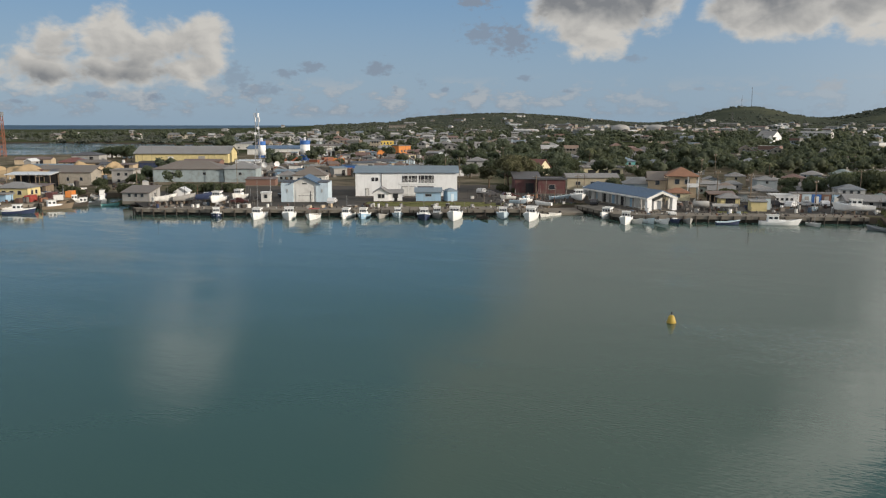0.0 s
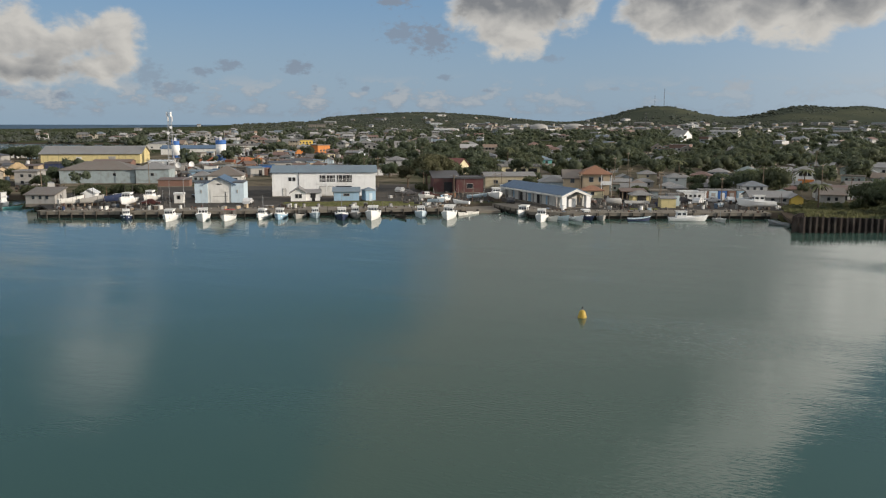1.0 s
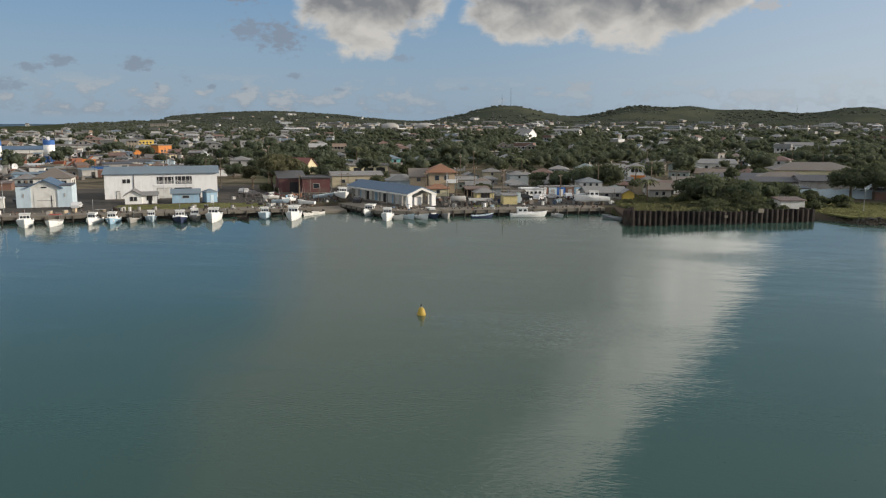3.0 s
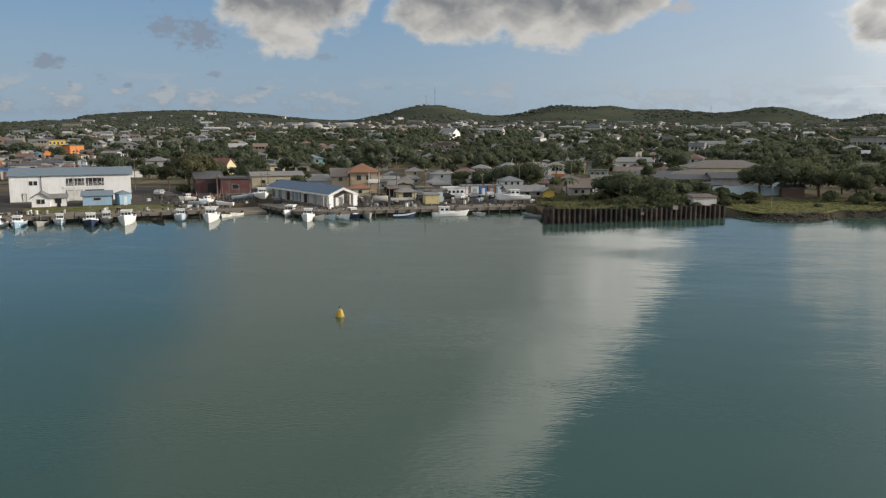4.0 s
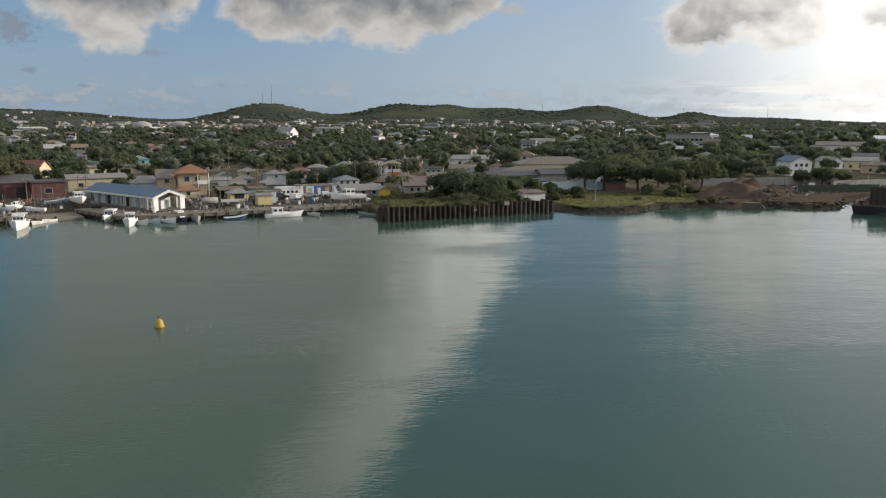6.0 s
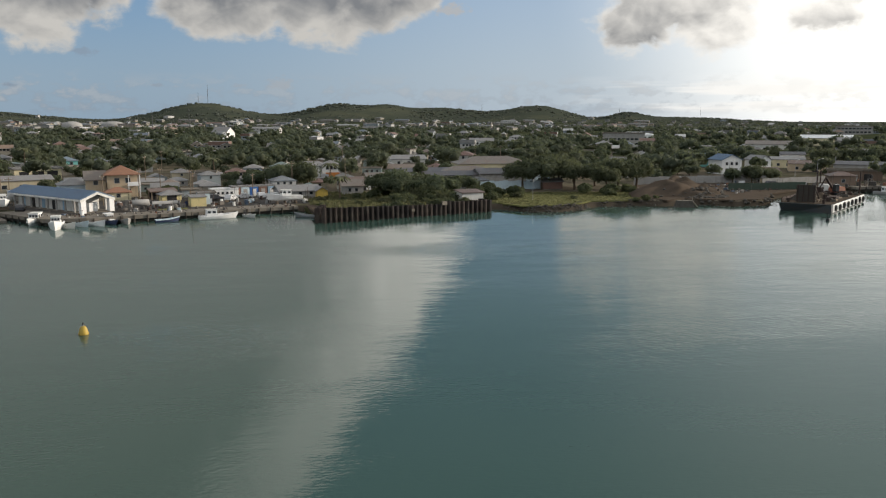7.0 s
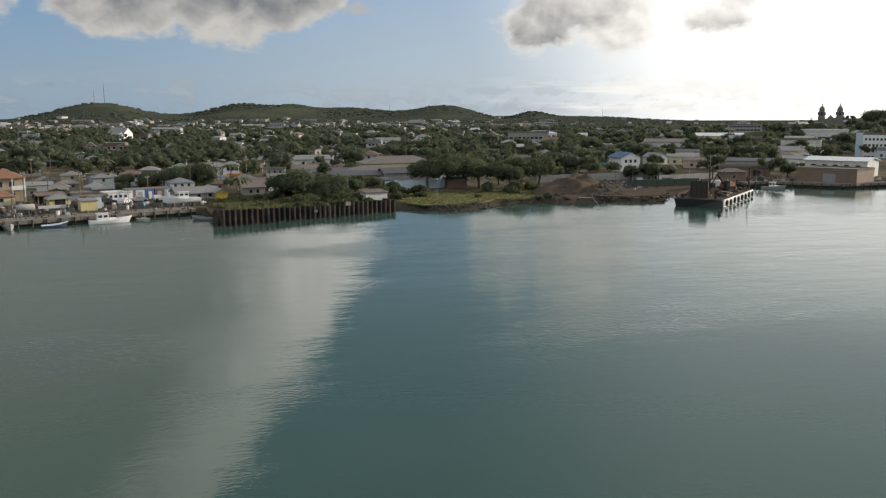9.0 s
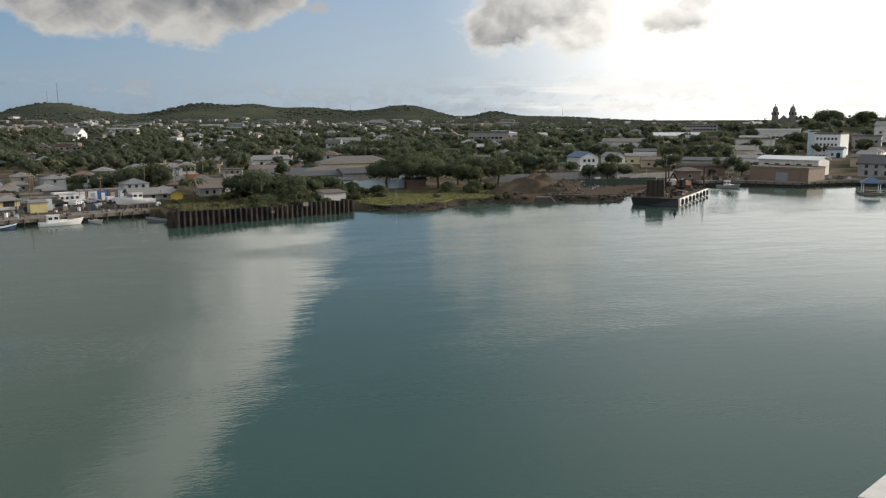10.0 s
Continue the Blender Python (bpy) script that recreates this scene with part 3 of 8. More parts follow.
def build_ground_sheet():
    xs = [-v for v in growing(130, 4950, 4, 1.07)][::-1] + list(np.arange(-130, 305, 2.2)) + growing(305, 4950, 4, 1.035)
    ys = [-v for v in growing(60, 4950, 20, 1.2)][::-1] + list(np.arange(-60, 40, 10)) + list(np.arange(40, 240, 2.2)) + growing(240, 4950, 3, 1.035)
    gx, gy = np.meshgrid(np.array(xs), np.array(ys))
    gz = land(gx, gy)
    rough = np.sin(gx * 0.031) * np.cos(gy * 0.027) * 1.2 + np.sin(gx * 0.011 + 1.3) * np.sin(gy * 0.013) * 2.2
    gz = gz + rough * step(gz, 10, 30)
    nx = len(xs)
    co = np.stack([gx, gy, gz], -1).reshape(-1, 3)
    i = np.arange((len(ys) - 1) * (nx - 1))
    a = (i // (nx - 1)) * nx + i % (nx - 1)
    quads = np.stack([a, a + 1, a + 1 + nx, a + nx], 1)
    me = bpy.data.meshes.new("ground")
    me.from_pydata(co.tolist(), [], quads.tolist())
    me.polygons.foreach_set("use_smooth", [True] * len(me.polygons))
    me.materials.append(M["ground"])
    tagged(new("ground", me), "scrubby brown-green ground rising to low hills", "ground", kind="structure")


build_ground_sheet()
tagged(part("water", Shape().add([(-5000, -5000, 0), (5000, -5000, 0), (5000, 5000, 0), (-5000, 5000, 0)], [(0, 1, 2, 3)]), M["water"]),
       "calm green-blue harbour water with fine ripples", "water", kind="structure")
tagged(part("water", Shape().add([(-640, 430, 0.02), (-60, 430, 0.02), (-60, 860, 0.02), (-640, 860, 0.02)], [(0, 1, 2, 3)]), M["lagoon"]),
       "pale wind-ruffled lagoon behind the sand yard", "water", kind="structure")
tagged(part("sea", Shape().add([(-5000, 2180, 0.03), (900, 2180, 0.03), (900, 5000, 0.03), (-5000, 5000, 0.03)], [(0, 1, 2, 3)]), M["sea"]),
       "dark blue open sea beyond the flats", "water", kind="structure")
TAKEN = []     # footprints (x, y, radius) that the scattered trees and houses keep clear of


def clear(x, y, r):
    return all((x - a) ** 2 + (y - b) ** 2 > (r + c) ** 2 for a, b, c in TAKEN)

# ---- quay, yards and lawns ----
def offset_line(line, d):
    """The line moved d to its left, at each joint along the mean normal."""
    out = []
    for i, (x, y) in enumerate(line):
        a, b = line[max(i - 1, 0)], line[min(i + 1, len(line) - 1)]
        dx, dy = b[0] - a[0], b[1] - a[1]
        n = math.hypot(dx, dy)
        out.append((x - dy / n * d, y + dx / n * d))
    return out


def quay(label, line, wide, top=1.38):
    q = thing("quay", Matrix(), label, "quay")
    q["kind"] = "structure"
    back = offset_line(line, wide)
    for i in range(len(line) - 1):
        (ax, ay), (bx, by) = line[i], line[i + 1]
        n = max(1, round(math.hypot(bx - ax, by - ay) / 6.0))
        for k in range(n):
            u, w = k / n, (k + 1) / n - 0.006
            poly = [(a[0] + (b[0] - a[0]) * s, a[1] + (b[1] - a[1]) * s) for a, b, s in
                    ((line[i], line[i + 1], u), (line[i], line[i + 1], w), (back[i], back[i + 1], w), (back[i], back[i + 1], u))]
            lift = random.uniform(-0.02, 0.03)
            part("deck_slab", Shape().prism(poly, top - 0.72 + lift, top + lift), M["concrete"], q)
    wall_line = offset_line(line, 0.7)
    for i in range(len(line) - 1):
        poly = [wall_line[i], wall_line[i + 1], back[i + 1], back[i]]
        # dark backing puts the shaded gaps between the piles into colour
        part("quay_wall", Shape().prism(poly, -2.5, top - 0.76), M["darktimber"], q)
    for i in range(len(line) - 1):
        (ax, ay), (bx, by) = line[i], line[i + 1]
        n = max(2, round(math.hypot(bx - ax, by - ay) / 2.6))
        for k in range(n):
            s = (k + 0.5) / n
            x, y = ax + (bx - ax) * s, ay + (by - ay) * s
            part("pile", Shape().tube((x, y - 0.12, -2.5), (x, y - 0.12, top + random.uniform(-0.35, 0.08)), 0.16, n=7), M["darktimber"], q)


quay("old concrete quay on dark timber piles", [(-48, 188), (-46.5, 185.5), (-31, 183), (-5, 180), (27, 178.3), (45, 177)], 7.0)
quay("low concrete quay along the fish landing", [(53.3, 186.2), (57, 167.5), (64, 163.6), (84, 160), (107, 155.6)], 6.0)
quay("grey town quay wall", [(250, 94.5), (259.2, 91.3), (261.8, 70.6), (272, 66), (281.8, 60), (280.8, 46), (290, 20)], 8.0, 1.5)
quay("rough concrete wharf edge", [(-110, 190.5), (-80, 191.5), (-73, 203.5)], 5.0, 1.2)


def sheet(name, poly, material, label, category, z=1.34, thick=0.3):
    tagged(part(name, Shape().prism(poly, z - thick, z), material), label, category, kind="structure")


sheet("yard", [(-46, 190), (-31, 188), (-5, 186), (27, 184), (45, 183), (46, 192), (53, 193), (58, 190), (78, 196), (80, 250), (-52, 250), (-52, 204)], M["asphalt"], "worn grey asphalt yard behind the quay", "pavement")
sheet("yard", [(57, 190), (61, 172), (85, 165), (116, 159), (119, 176), (96, 192), (78, 196)], M["asphalt"], "dusty grey concrete yard by the landing", "pavement", 1.345)
sheet("slipway", [(45.5, 178), (53.2, 178), (54.2, 192), (46.2, 192)], M["concrete"], "grey concrete boat slipway", "slipway", 0.5, 0.6)
sheet("lawn", [(4, 186.2), (27, 184.6), (37, 184.2), (38, 192), (28, 196), (5, 197.5)], M["grass"], "patchy dry yellow-green grass", "grass", 1.40)
sheet("lawn", [(80, 167.2), (86, 166), (87, 169), (81, 170.4)], M["grass"], "patchy dry yellow-green grass", "grass", 1.40)
sheet("lawn", [(102, 140), (140, 131), (143, 137), (112, 158), (108, 154)], M["dirt"], "overgrown dry ground behind the sheet piling", "grass", 1.62, 0.5)
sheet("lawn", [(144.5, 123.5), (150.5, 119), (158, 118), (164.5, 119.8), (172, 115.4), (179, 114.6), (183.5, 121), (192, 129), (164, 152), (146, 143)], M["grass"], "dry yellow-green grass by the shore", "grass", 1.37, 0.3)
sheet("dirt_yard", [(179.5, 114.2), (179, 108.6), (185.7, 108), (191.2, 98), (199, 94.6), (214.5, 101), (236, 101), (250, 96), (262, 120), (235, 140), (200, 140)], M["dirt"], "bare brown earth of a building site", "ground", 1.46, 0.4)
sheet("road", [(28, 205), (78, 200), (80, 212), (32, 216)], M["asphalt"], "grey asphalt road behind the white hall", "road", 1.36)

sheet("road", [(263.5, 92), (265, 73), (274, 69), (286, 62), (286, 48), (296, 24), (330, 30), (330, 104), (262, 118), (255, 98)], M["asphalt"], "dusty grey quayside road of the town", "road", 1.42, 0.3)


# ---- buildings ----
def window(house, x, y, z, w, h, facing, paint="grey", depth=0.06):
    """A framed window, facing -y (0), +x (90), +y (180) or -x (270)."""
    m = pose(x, y, z, 0, 0, facing)
    s = Shape()
    t = 0.09
    for a, b, c, d in ((0, -t, w + 2 * t, t), (0, h, w + 2 * t, t)):
        s.box(a, 0, b, c, depth * 2, d)
    for a in (-w / 2 - t / 2, w / 2 + t / 2):
        s.box(a, 0, 0, t, depth * 2, h)
    f = part("window", s, M[paint], house)
    f.matrix_basis = m
    p = part("pane", Shape().box(0, 0, 0, w, 0.05, h), M["glass"], f)
    return f


def roof_shape(w, d, h, rise, kind, over=0.4, thick=0.16):
    s = Shape()
    a, b = w / 2 + over, d / 2 + over
    if kind == "gable":       # ridge along x
        top = [(-a, 0, h + rise), (a, 0, h + rise)]
        low = h - rise * over / (d / 2)
        s.add([(-a, -b, low), (a, -b, low), *reversed(top)], [(0, 1, 2, 3)])
        s.add([(a, b, low), (-a, b, low), *top], [(0, 1, 2, 3)])
        k = thick
        s.add([(-a, -b, low - k), (a, -b, low - k), (a, 0, h + rise - k), (-a, 0, h + rise - k), (a, b, low - k), (-a, b, low - k)], [(3, 2, 1, 0), (2, 3, 5, 4)])
        s.add([(-a, -b, low), (-a, -b, low - k), (a, -b, low - k), (a, -b, low)], [(0, 1, 2, 3)])
        s.add([(-a, b, low), (-a, b, low - k), (a, b, low - k), (a, b, low)], [(3, 2, 1, 0)])
        for e, f in ((-a, (0, 1, 2, 3, 4, 5)), (a, (5, 4, 3, 2, 1, 0))):
            s.add([(e, -b, low), (e, 0, h + rise), (e, b, low), (e, b, low - k), (e, 0, h + rise - k), (e, -b, low - k)], [f])
    elif kind == "hip":
        r = max(w, d) / 2 - min(w, d) / 2
        ridge = [(-r, 0), (r, 0)] if w >= d else [(0, -r), (0, r)]
        z = h - 0.1
        vs = [(-a, -b, z), (a, -b, z), (a, b, z), (-a, b, z), (*ridge[0], h + rise), (*ridge[1], h + rise)]
        if w >= d:
            s.add(vs, [(0, 1, 5, 4), (1, 2, 5), (2, 3, 4, 5), (3, 0, 4)])
        else:
            s.add(vs, [(0, 1, 4), (1, 2, 5, 4), (2, 3, 5), (3, 0, 4, 5)])
        s.box(0, 0, z - thick, 2 * a, 2 * b, thick - 0.01)
    elif kind == "shed":
        vs = [(-a, -b, h), (a, -b, h), (a, b, h + rise), (-a, b, h + rise)]
        s.add(vs + [(x, y, z - thick) for x, y, z in vs], [(0, 1, 2, 3), (7, 6, 5, 4), (0, 4, 5, 1), (1, 5, 6, 2), (2, 6, 7, 3), (3, 7, 4, 0)])
    else:                     # flat, with a parapet
        s.box(0, 0, h, 2 * a, 2 * b, 0.22)
        for x, y, u, v in ((0, -b + 0.1, 2 * a, 0.2), (0, b - 0.1, 2 * a, 0.2), (-a + 0.1, 0, 0.2, 2 * b - 0.4), (a - 0.1, 0, 0.2, 2 * b - 0.4)):
            s.box(x, y, h + 0.22, u, v, max(rise, 0.12))
    return s


def wall_shape(w, d, h, rise, kind):
    s = Shape()
    a, b = w / 2, d / 2
    if kind == "gable":
        s.add([(-a, -b, 0), (a, -b, 0), (a, b, 0), (-a, b, 0), (-a, -b, h), (a, -b, h), (a, b, h), (-a, b, h), (-a, 0, h + rise - 0.05), (a, 0, h + rise - 0.05)],
              [(3, 2, 1, 0), (0, 1, 5, 4), (2, 3, 7, 6), (1, 2, 6, 9, 5), (3, 0, 4, 8, 7), (4, 5, 9, 8), (6, 7, 8, 9)])
    elif kind == "shed":
        k = rise * d / (d + 0.8)
        s.add([(-a, -b, 0), (a, -b, 0), (a, b, 0), (-a, b, 0), (-a, -b, h), (a, -b, h), (a, b, h + k), (-a, b, h + k)],
              [(3, 2, 1, 0), (0, 1, 5, 4), (2, 3, 7, 6), (1, 2, 6, 5), (3, 0, 4, 7), (4, 5, 6, 7)])
    else:
        s.box(0, 0, 0, w, d, h - 0.05)
    return s


def spread(n, w, margin=1.0):
    return [(-w / 2 + margin + (w - 2 * margin) * (i + 0.5) / n) for i in range(n)]


def building(x, y, rz, w, d, h, roof, rise, wall, cover, label, name="house", category="house", rows=(), sides=0, doors=(), back=False, over=0.4, group="", z=None, end=False):
    """x, y: the middle of the front, which faces -y turned by rz. rows: (count, sill height, width, height) of windows on the front;
    sides: windows on each end; doors: places along the front with width and height."""
    cx, cy = x - math.sin(radians(rz)) * d / 2, y + math.cos(radians(rz)) * d / 2
    base = max(1.33, zat(cx, cy) + 0.02) if z is None else z
    if end:                   # the gable end is the front
        w, d, rz = d, w, rz + 90
    b = thing(name, pose(cx, cy, base, 0, 0, rz), label, category, group)
    part("wall", wall_shape(w, d, h, rise, roof), M[wall], b)
    part("roof", roof_shape(w, d, h, rise, roof, over), M[cover], b)
    for n, sill, ww, wh in rows if end else ():
        for u in spread(n, d):
            window(b, -w / 2, u, sill, ww, wh, 270)
    for n, sill, ww, wh in rows if not end else ():
        for u in spread(n, w):
            window(b, u, -d / 2, sill, ww, wh, 0)
            if back:
                window(b, u, d / 2, sill, ww, wh, 180)
    for n, sill, ww, wh in rows[:2] if sides and not end else ():
        for u in spread(sides, d):
            window(b, w / 2, u, sill, ww, wh, 90)
            window(b, -w / 2, u, sill, ww, wh, 270)
    for u, dw, dh, paint in doors:
        p = part("door", Shape().box(u, -d / 2, 0, dw, 0.14, dh), M[paint], b)
    if base > -50:
        part("plinth", Shape().box(0, 0, -0.6, w + 0.12, d + 0.12, 0.75), M["concrete"], b)
    TAKEN.append((cx, cy, 0.5 * math.hypot(w, d)))
    return b


def hall_openings(b, d, items):
    """Openings on a front: near-black boxes for the shade inside, with rails or shutters."""
    for u, z, w, h, kind in items:
        o = part("opening", Shape().box(u, -d / 2 - 0.02, z, w, 0.10, h), M["dark"], b)
        if kind == "rail":
            for k in range(3):
                part("rail", Shape().box(u, -d / 2 - 0.09, z + 0.25 + 0.28 * k, w, 0.05, 0.06), M["white"], b)
            for k in range(4):
                part("post", Shape().box(u - w / 2 + (k + 0.5) * w / 4, -d / 2 - 0.11, z, 0.1, 0.08, h), M["offwhite"], b)
        elif kind == "shutter":
            part("shutter", Shape().box(u, -d / 2 - 0.10, z, w - 0.2, 0.05, h - 0.1), M["offwhite"], b)


# white fish hall with galleries
hall = building(15, 212, -4.5, 26.5, 13, 6.4, "gable", 1.35, "white", "roof_paleblue", "long two-storey white hall with pale blue metal roof", "fish_hall", "building", over=0.5)
hall_openings(hall, 13, [(-8.7, 4.0, 0.75, 0.95, ""), (-7.7, 4.0, 0.75, 0.95, ""), (0.85, 3.75, 3.9, 1.7, "rail"), (5.2, 3.65, 3.9, 1.85, "rail"), (0.6, 0.3, 3.6, 2.4, "shutter"), (5.0, 0.3, 4.2, 2.4, ""), (-10.2, 0.2, 0.9, 1.9, "shutter"), (8.6, 0.2, 0.9, 2.1, "")])
part("band", Shape().box(2.9, -6.58, 3.2, 9.6, 0.16, 0.3), M["white"], hall)
for u in (-6.2, 0.9):
    part("downpipe", Shape().tube((u - 0.3, -6.6, 0.2), (u - 0.3, -6.6, 6.3), 0.07, n=6), M["dark" if u < 0 else "white"], hall)

# gabled landing office with two wings
office = thing("landing_office", pose(-10, 203.5, 1.34, 0, 0, -4), "pale blue and white gabled fishery office with blue roof", "building")
for u in (-4.2, 4.2):
    part("wing", Shape().box(u, -0.5, 0, 3.0, 8.0, 4.6), M["paleblue"], office)
    part("wing_roof", Shape().box(u, -0.5, 4.62, 2.8, 7.8, 0.2), M["roof_dark"], office)
    part("vent", Shape().box(u, -4.55, 2.3, 0.25, 0.12, 0.8), M["grey"], office)
s = Shape()
s.add([(-2.7, -4.3, 0), (2.7, -4.3, 0), (2.7, 5, 0), (-2.7, 5, 0), (-2.7, -4.3, 4.6), (2.7, -4.3, 4.6), (2.7, 5, 4.6), (-2.7, 5, 4.6), (0, -4.3, 6.0), (0, 5, 6.0)],
      [(3, 2, 1, 0), (0, 1, 5, 8, 4), (2, 3, 7, 9, 6), (1, 2, 6, 5), (3, 0, 4, 7), (4, 8, 9, 7), (8, 5, 6, 9)])
part("wall", s, M["offwhite"], office)
s = Shape()
for k in (-1, 1):
    vs = [(0, -4.9, 6.25), (k * 3.9, -4.9, 4.35), (k * 3.9, 5.4, 4.35), (0, 5.4, 6.25)]
    lo = [(x, y, z - 0.25) for x, y, z in vs]
    s.add(vs + lo, [(0, 1, 2, 3) if k < 0 else (3, 2, 1, 0), (7, 6, 5, 4), (0, 4, 5, 1), (1, 5, 6, 2), (2, 6, 7, 3)])
part("roof", s, M["roof_blue"], office)
part("roller_door", Shape().box(0, -4.33, 0, 4.2, 0.12, 3.0), M["offwhite"], office, "off-white roller door")
part("sign_bar", Shape().box(0.2, -4.40, 1.45, 3.4, 0.05, 0.16), M["grey"], office)
part("sign_bar", Shape().box(0, -4.38, 4.3, 1.1, 0.06, 0.28), M["dark"], office)
part("door_post", Shape().box(1.45, -4.42, 0, 0.14, 0.1, 2.6), M["dark"], office)
TAKEN.append((-10, 203.5, 8))

building(-19.6, 198.5, -4, 2.1, 2.1, 2.2, "flat", 0.1, "offwhite", "roof_white", "tiny off-white ticket kiosk on the quay", "kiosk", "kiosk", [(2, 1.1, 0.7, 0.8)], over=0.15)
building(8.2, 198.6, -4, 3.7, 5.5, 2.3, "gable", 1.1, "white", "roof_grey", "small white gabled cottage on the lawn", "cottage", "house", [(2, 0.9, 0.65, 0.9)], end=True)
building(11.7, 199.2, -4, 3.2, 4.4, 2.2, "gable", 0.6, "white", "roof_grey", "low white porch wing of the cottage", "porch_wing", "house", [(2, 0.9, 0.6, 1.0)], doors=[(0.1, 0.75, 1.9, "dark")])
building(19.7, 198, -4, 6.1, 5, 2.5, "gable", 0.8, "midblue", "roof_paleblue", "light blue hut with shallow roof on the lawn", "hut", "hut", [(1, 1.3, 1.4, 0.5)])
building(25.6, 197.6, 18, 2.6, 2.6, 2.7, "hip", 0.6, "midblue", "roof_paleblue", "tiny light blue kiosk on the lawn", "kiosk", "kiosk", doors=[(0, 0.8, 1.9, "paleblue")], over=0.2)
building(-13.0, 256, -4, 10, 9, 3.0, "hip", 2.5, "offwhite", "roof_brown", "low white house with brown-grey hip roof", "house", "house", [(4, 1.0, 1.3, 1.1)], 2)

# left side: inlet, sheds, sand yard and warehouses
building(-82.5, 209, -8, 8, 6, 3.2, "hip", 1.2, "paleyellow", "roof_grey", "pale yellow waterside house with grey roof", "house", "house", [(3, 1.4, 0.9, 0.9)], 2)
building(-84.5, 203.5, -8, 6, 3.2, 1.8, "flat", 0.1, "midblue", "roof_grey", "low light blue store by the water", "store", "shed", doors=[(-1, 0.9, 1.6, "dark")])
building(-83.5, 256.5, -4, 10, 8, 4.2, "gable", 1.0, "stone", "roof_brown", "old rough stone warehouse with brown roof", "warehouse", "warehouse", [(2, 1.5, 0.8, 1.0)], 1)
building(-71, 262, -4, 6.6, 7, 4.2, "flat", 0.2, "grey", "roof_grey", "unfinished grey concrete house", "house", "house", [(2, 2.6, 0.9, 0.9), (2, 0.6, 0.9, 0.9)], 1)
building(-117, 352, -4, 10.5, 8, 2.4, "hip", 1.6, "tan", "roof_red", "small house with rusty red roof", "house", "house", [(3, 0.9, 0.9, 0.9)])
building(-101, 300, -4, 20, 9, 2.6, "gable", 1.2, "tan", "roof_brown", "long low shed with brown roof", "shed", "shed")
building(-79, 383, -4, 42, 18, 4.6, "gable", 3.0, "paleyellow", "roof_grey", "long yellow warehouse with grey-brown roof", "warehouse", "warehouse", doors=[(-5, 2.4, 3, "offwhite"), (9, 3, 3.2, "grey")], over=0.8)
building(-52.2, 268, -4, 22.5, 13, 4.4, "hip", 2.3, "greyblue", "roof_brown", "pale blue warehouse with weathered brown roof", "warehouse", "warehouse", [(2, 2.4, 0.9, 0.8)])
building(-35.6, 266, -4, 10, 9, 4.6, "hip", 2.0, "greyblue", "roof_grey", "pale blue warehouse wing with hip roof", "warehouse", "warehouse", [(1, 2.4, 0.9, 0.8)])
building(-51, 202.3, -10, 6.8, 6.2, 2.3, "shed", 1.3, "grey", "roof_brown", "grey waterside hut with brown lean-to roof", "hut", "hut", [(3, 1.2, 0.7, 0.8)], 1)
building(-42.3, 211.5, -4, 2.9, 3.2, 1.9, "gable", 0.9, "white", "roof_white", "tiny white gabled hut", "hut", "hut", end=True)
building(-27.5, 252, -4, 9, 4.5, 2.0, "shed", 0.5, "brick", "roof_rust", "low red-brown store with rusty roof", "store", "shed", over=0.2)
building(-2, 318, -8, 6, 2.4, 2.4, "flat", 0.1, "blue", "roof_blue", "blue steel shipping container", "container", "container", over=0.02)
building(-16, 296, 4, 8, 2.4, 2.4, "flat", 0.1, "midblue", "roof_blue", "light blue steel shipping container", "container", "container", over=0.02)
building(-47, 470, -4, 30, 14, 3.6, "gable", 1.6, "offwhite", "roof_blue", "long builders' store with bright blue roof", "store", "building")


def open_shed(x, y, rz, w, d, h, cover, label):
    b = thing("open_shed", pose(x, y, 1.33, 0, 0, rz), label, "shed")
    part("roof", Shape().add([(-w / 2, -d / 2, h), (w / 2, -d / 2, h), (w / 2, d / 2, h + 0.5), (-w / 2, d / 2, h + 0.5), (-w / 2, -d / 2, h - 0.2), (w / 2, -d / 2, h - 0.2), (w / 2, d / 2, h + 0.3), (-w / 2, d / 2, h + 0.3)],
                             [(0, 1, 2, 3), (7, 6, 5, 4), (0, 4, 5, 1), (1, 5, 6, 2), (2, 6, 7, 3), (3, 7, 4, 0)]), M[cover], b)
    for i in range(4):
        for v in (-1, 1):
            part("post", Shape().box(-w / 2 + 0.4 + i * (w - 0.8) / 3, v * (d / 2 - 0.3), 0, 0.2, 0.2, h - 0.15), M["timber"], b)
    # near-black back wall puts the shaded inside of the shed into colour
    part("back_wall", Shape().box(0, d / 2 - 0.1, 0, w - 0.5, 0.15, h), M["dark"], b)
    TAKEN.append((x, y, w / 2))
    return b


open_shed(-94, 252, -4, 13.5, 6, 3.9, "roof_white", "open-sided shed with white flat roof on posts")
open_shed(90.5, 190.5, -8, 6.5, 3.5, 2.2, "roof_rust", "open lean-to with rusty roof")

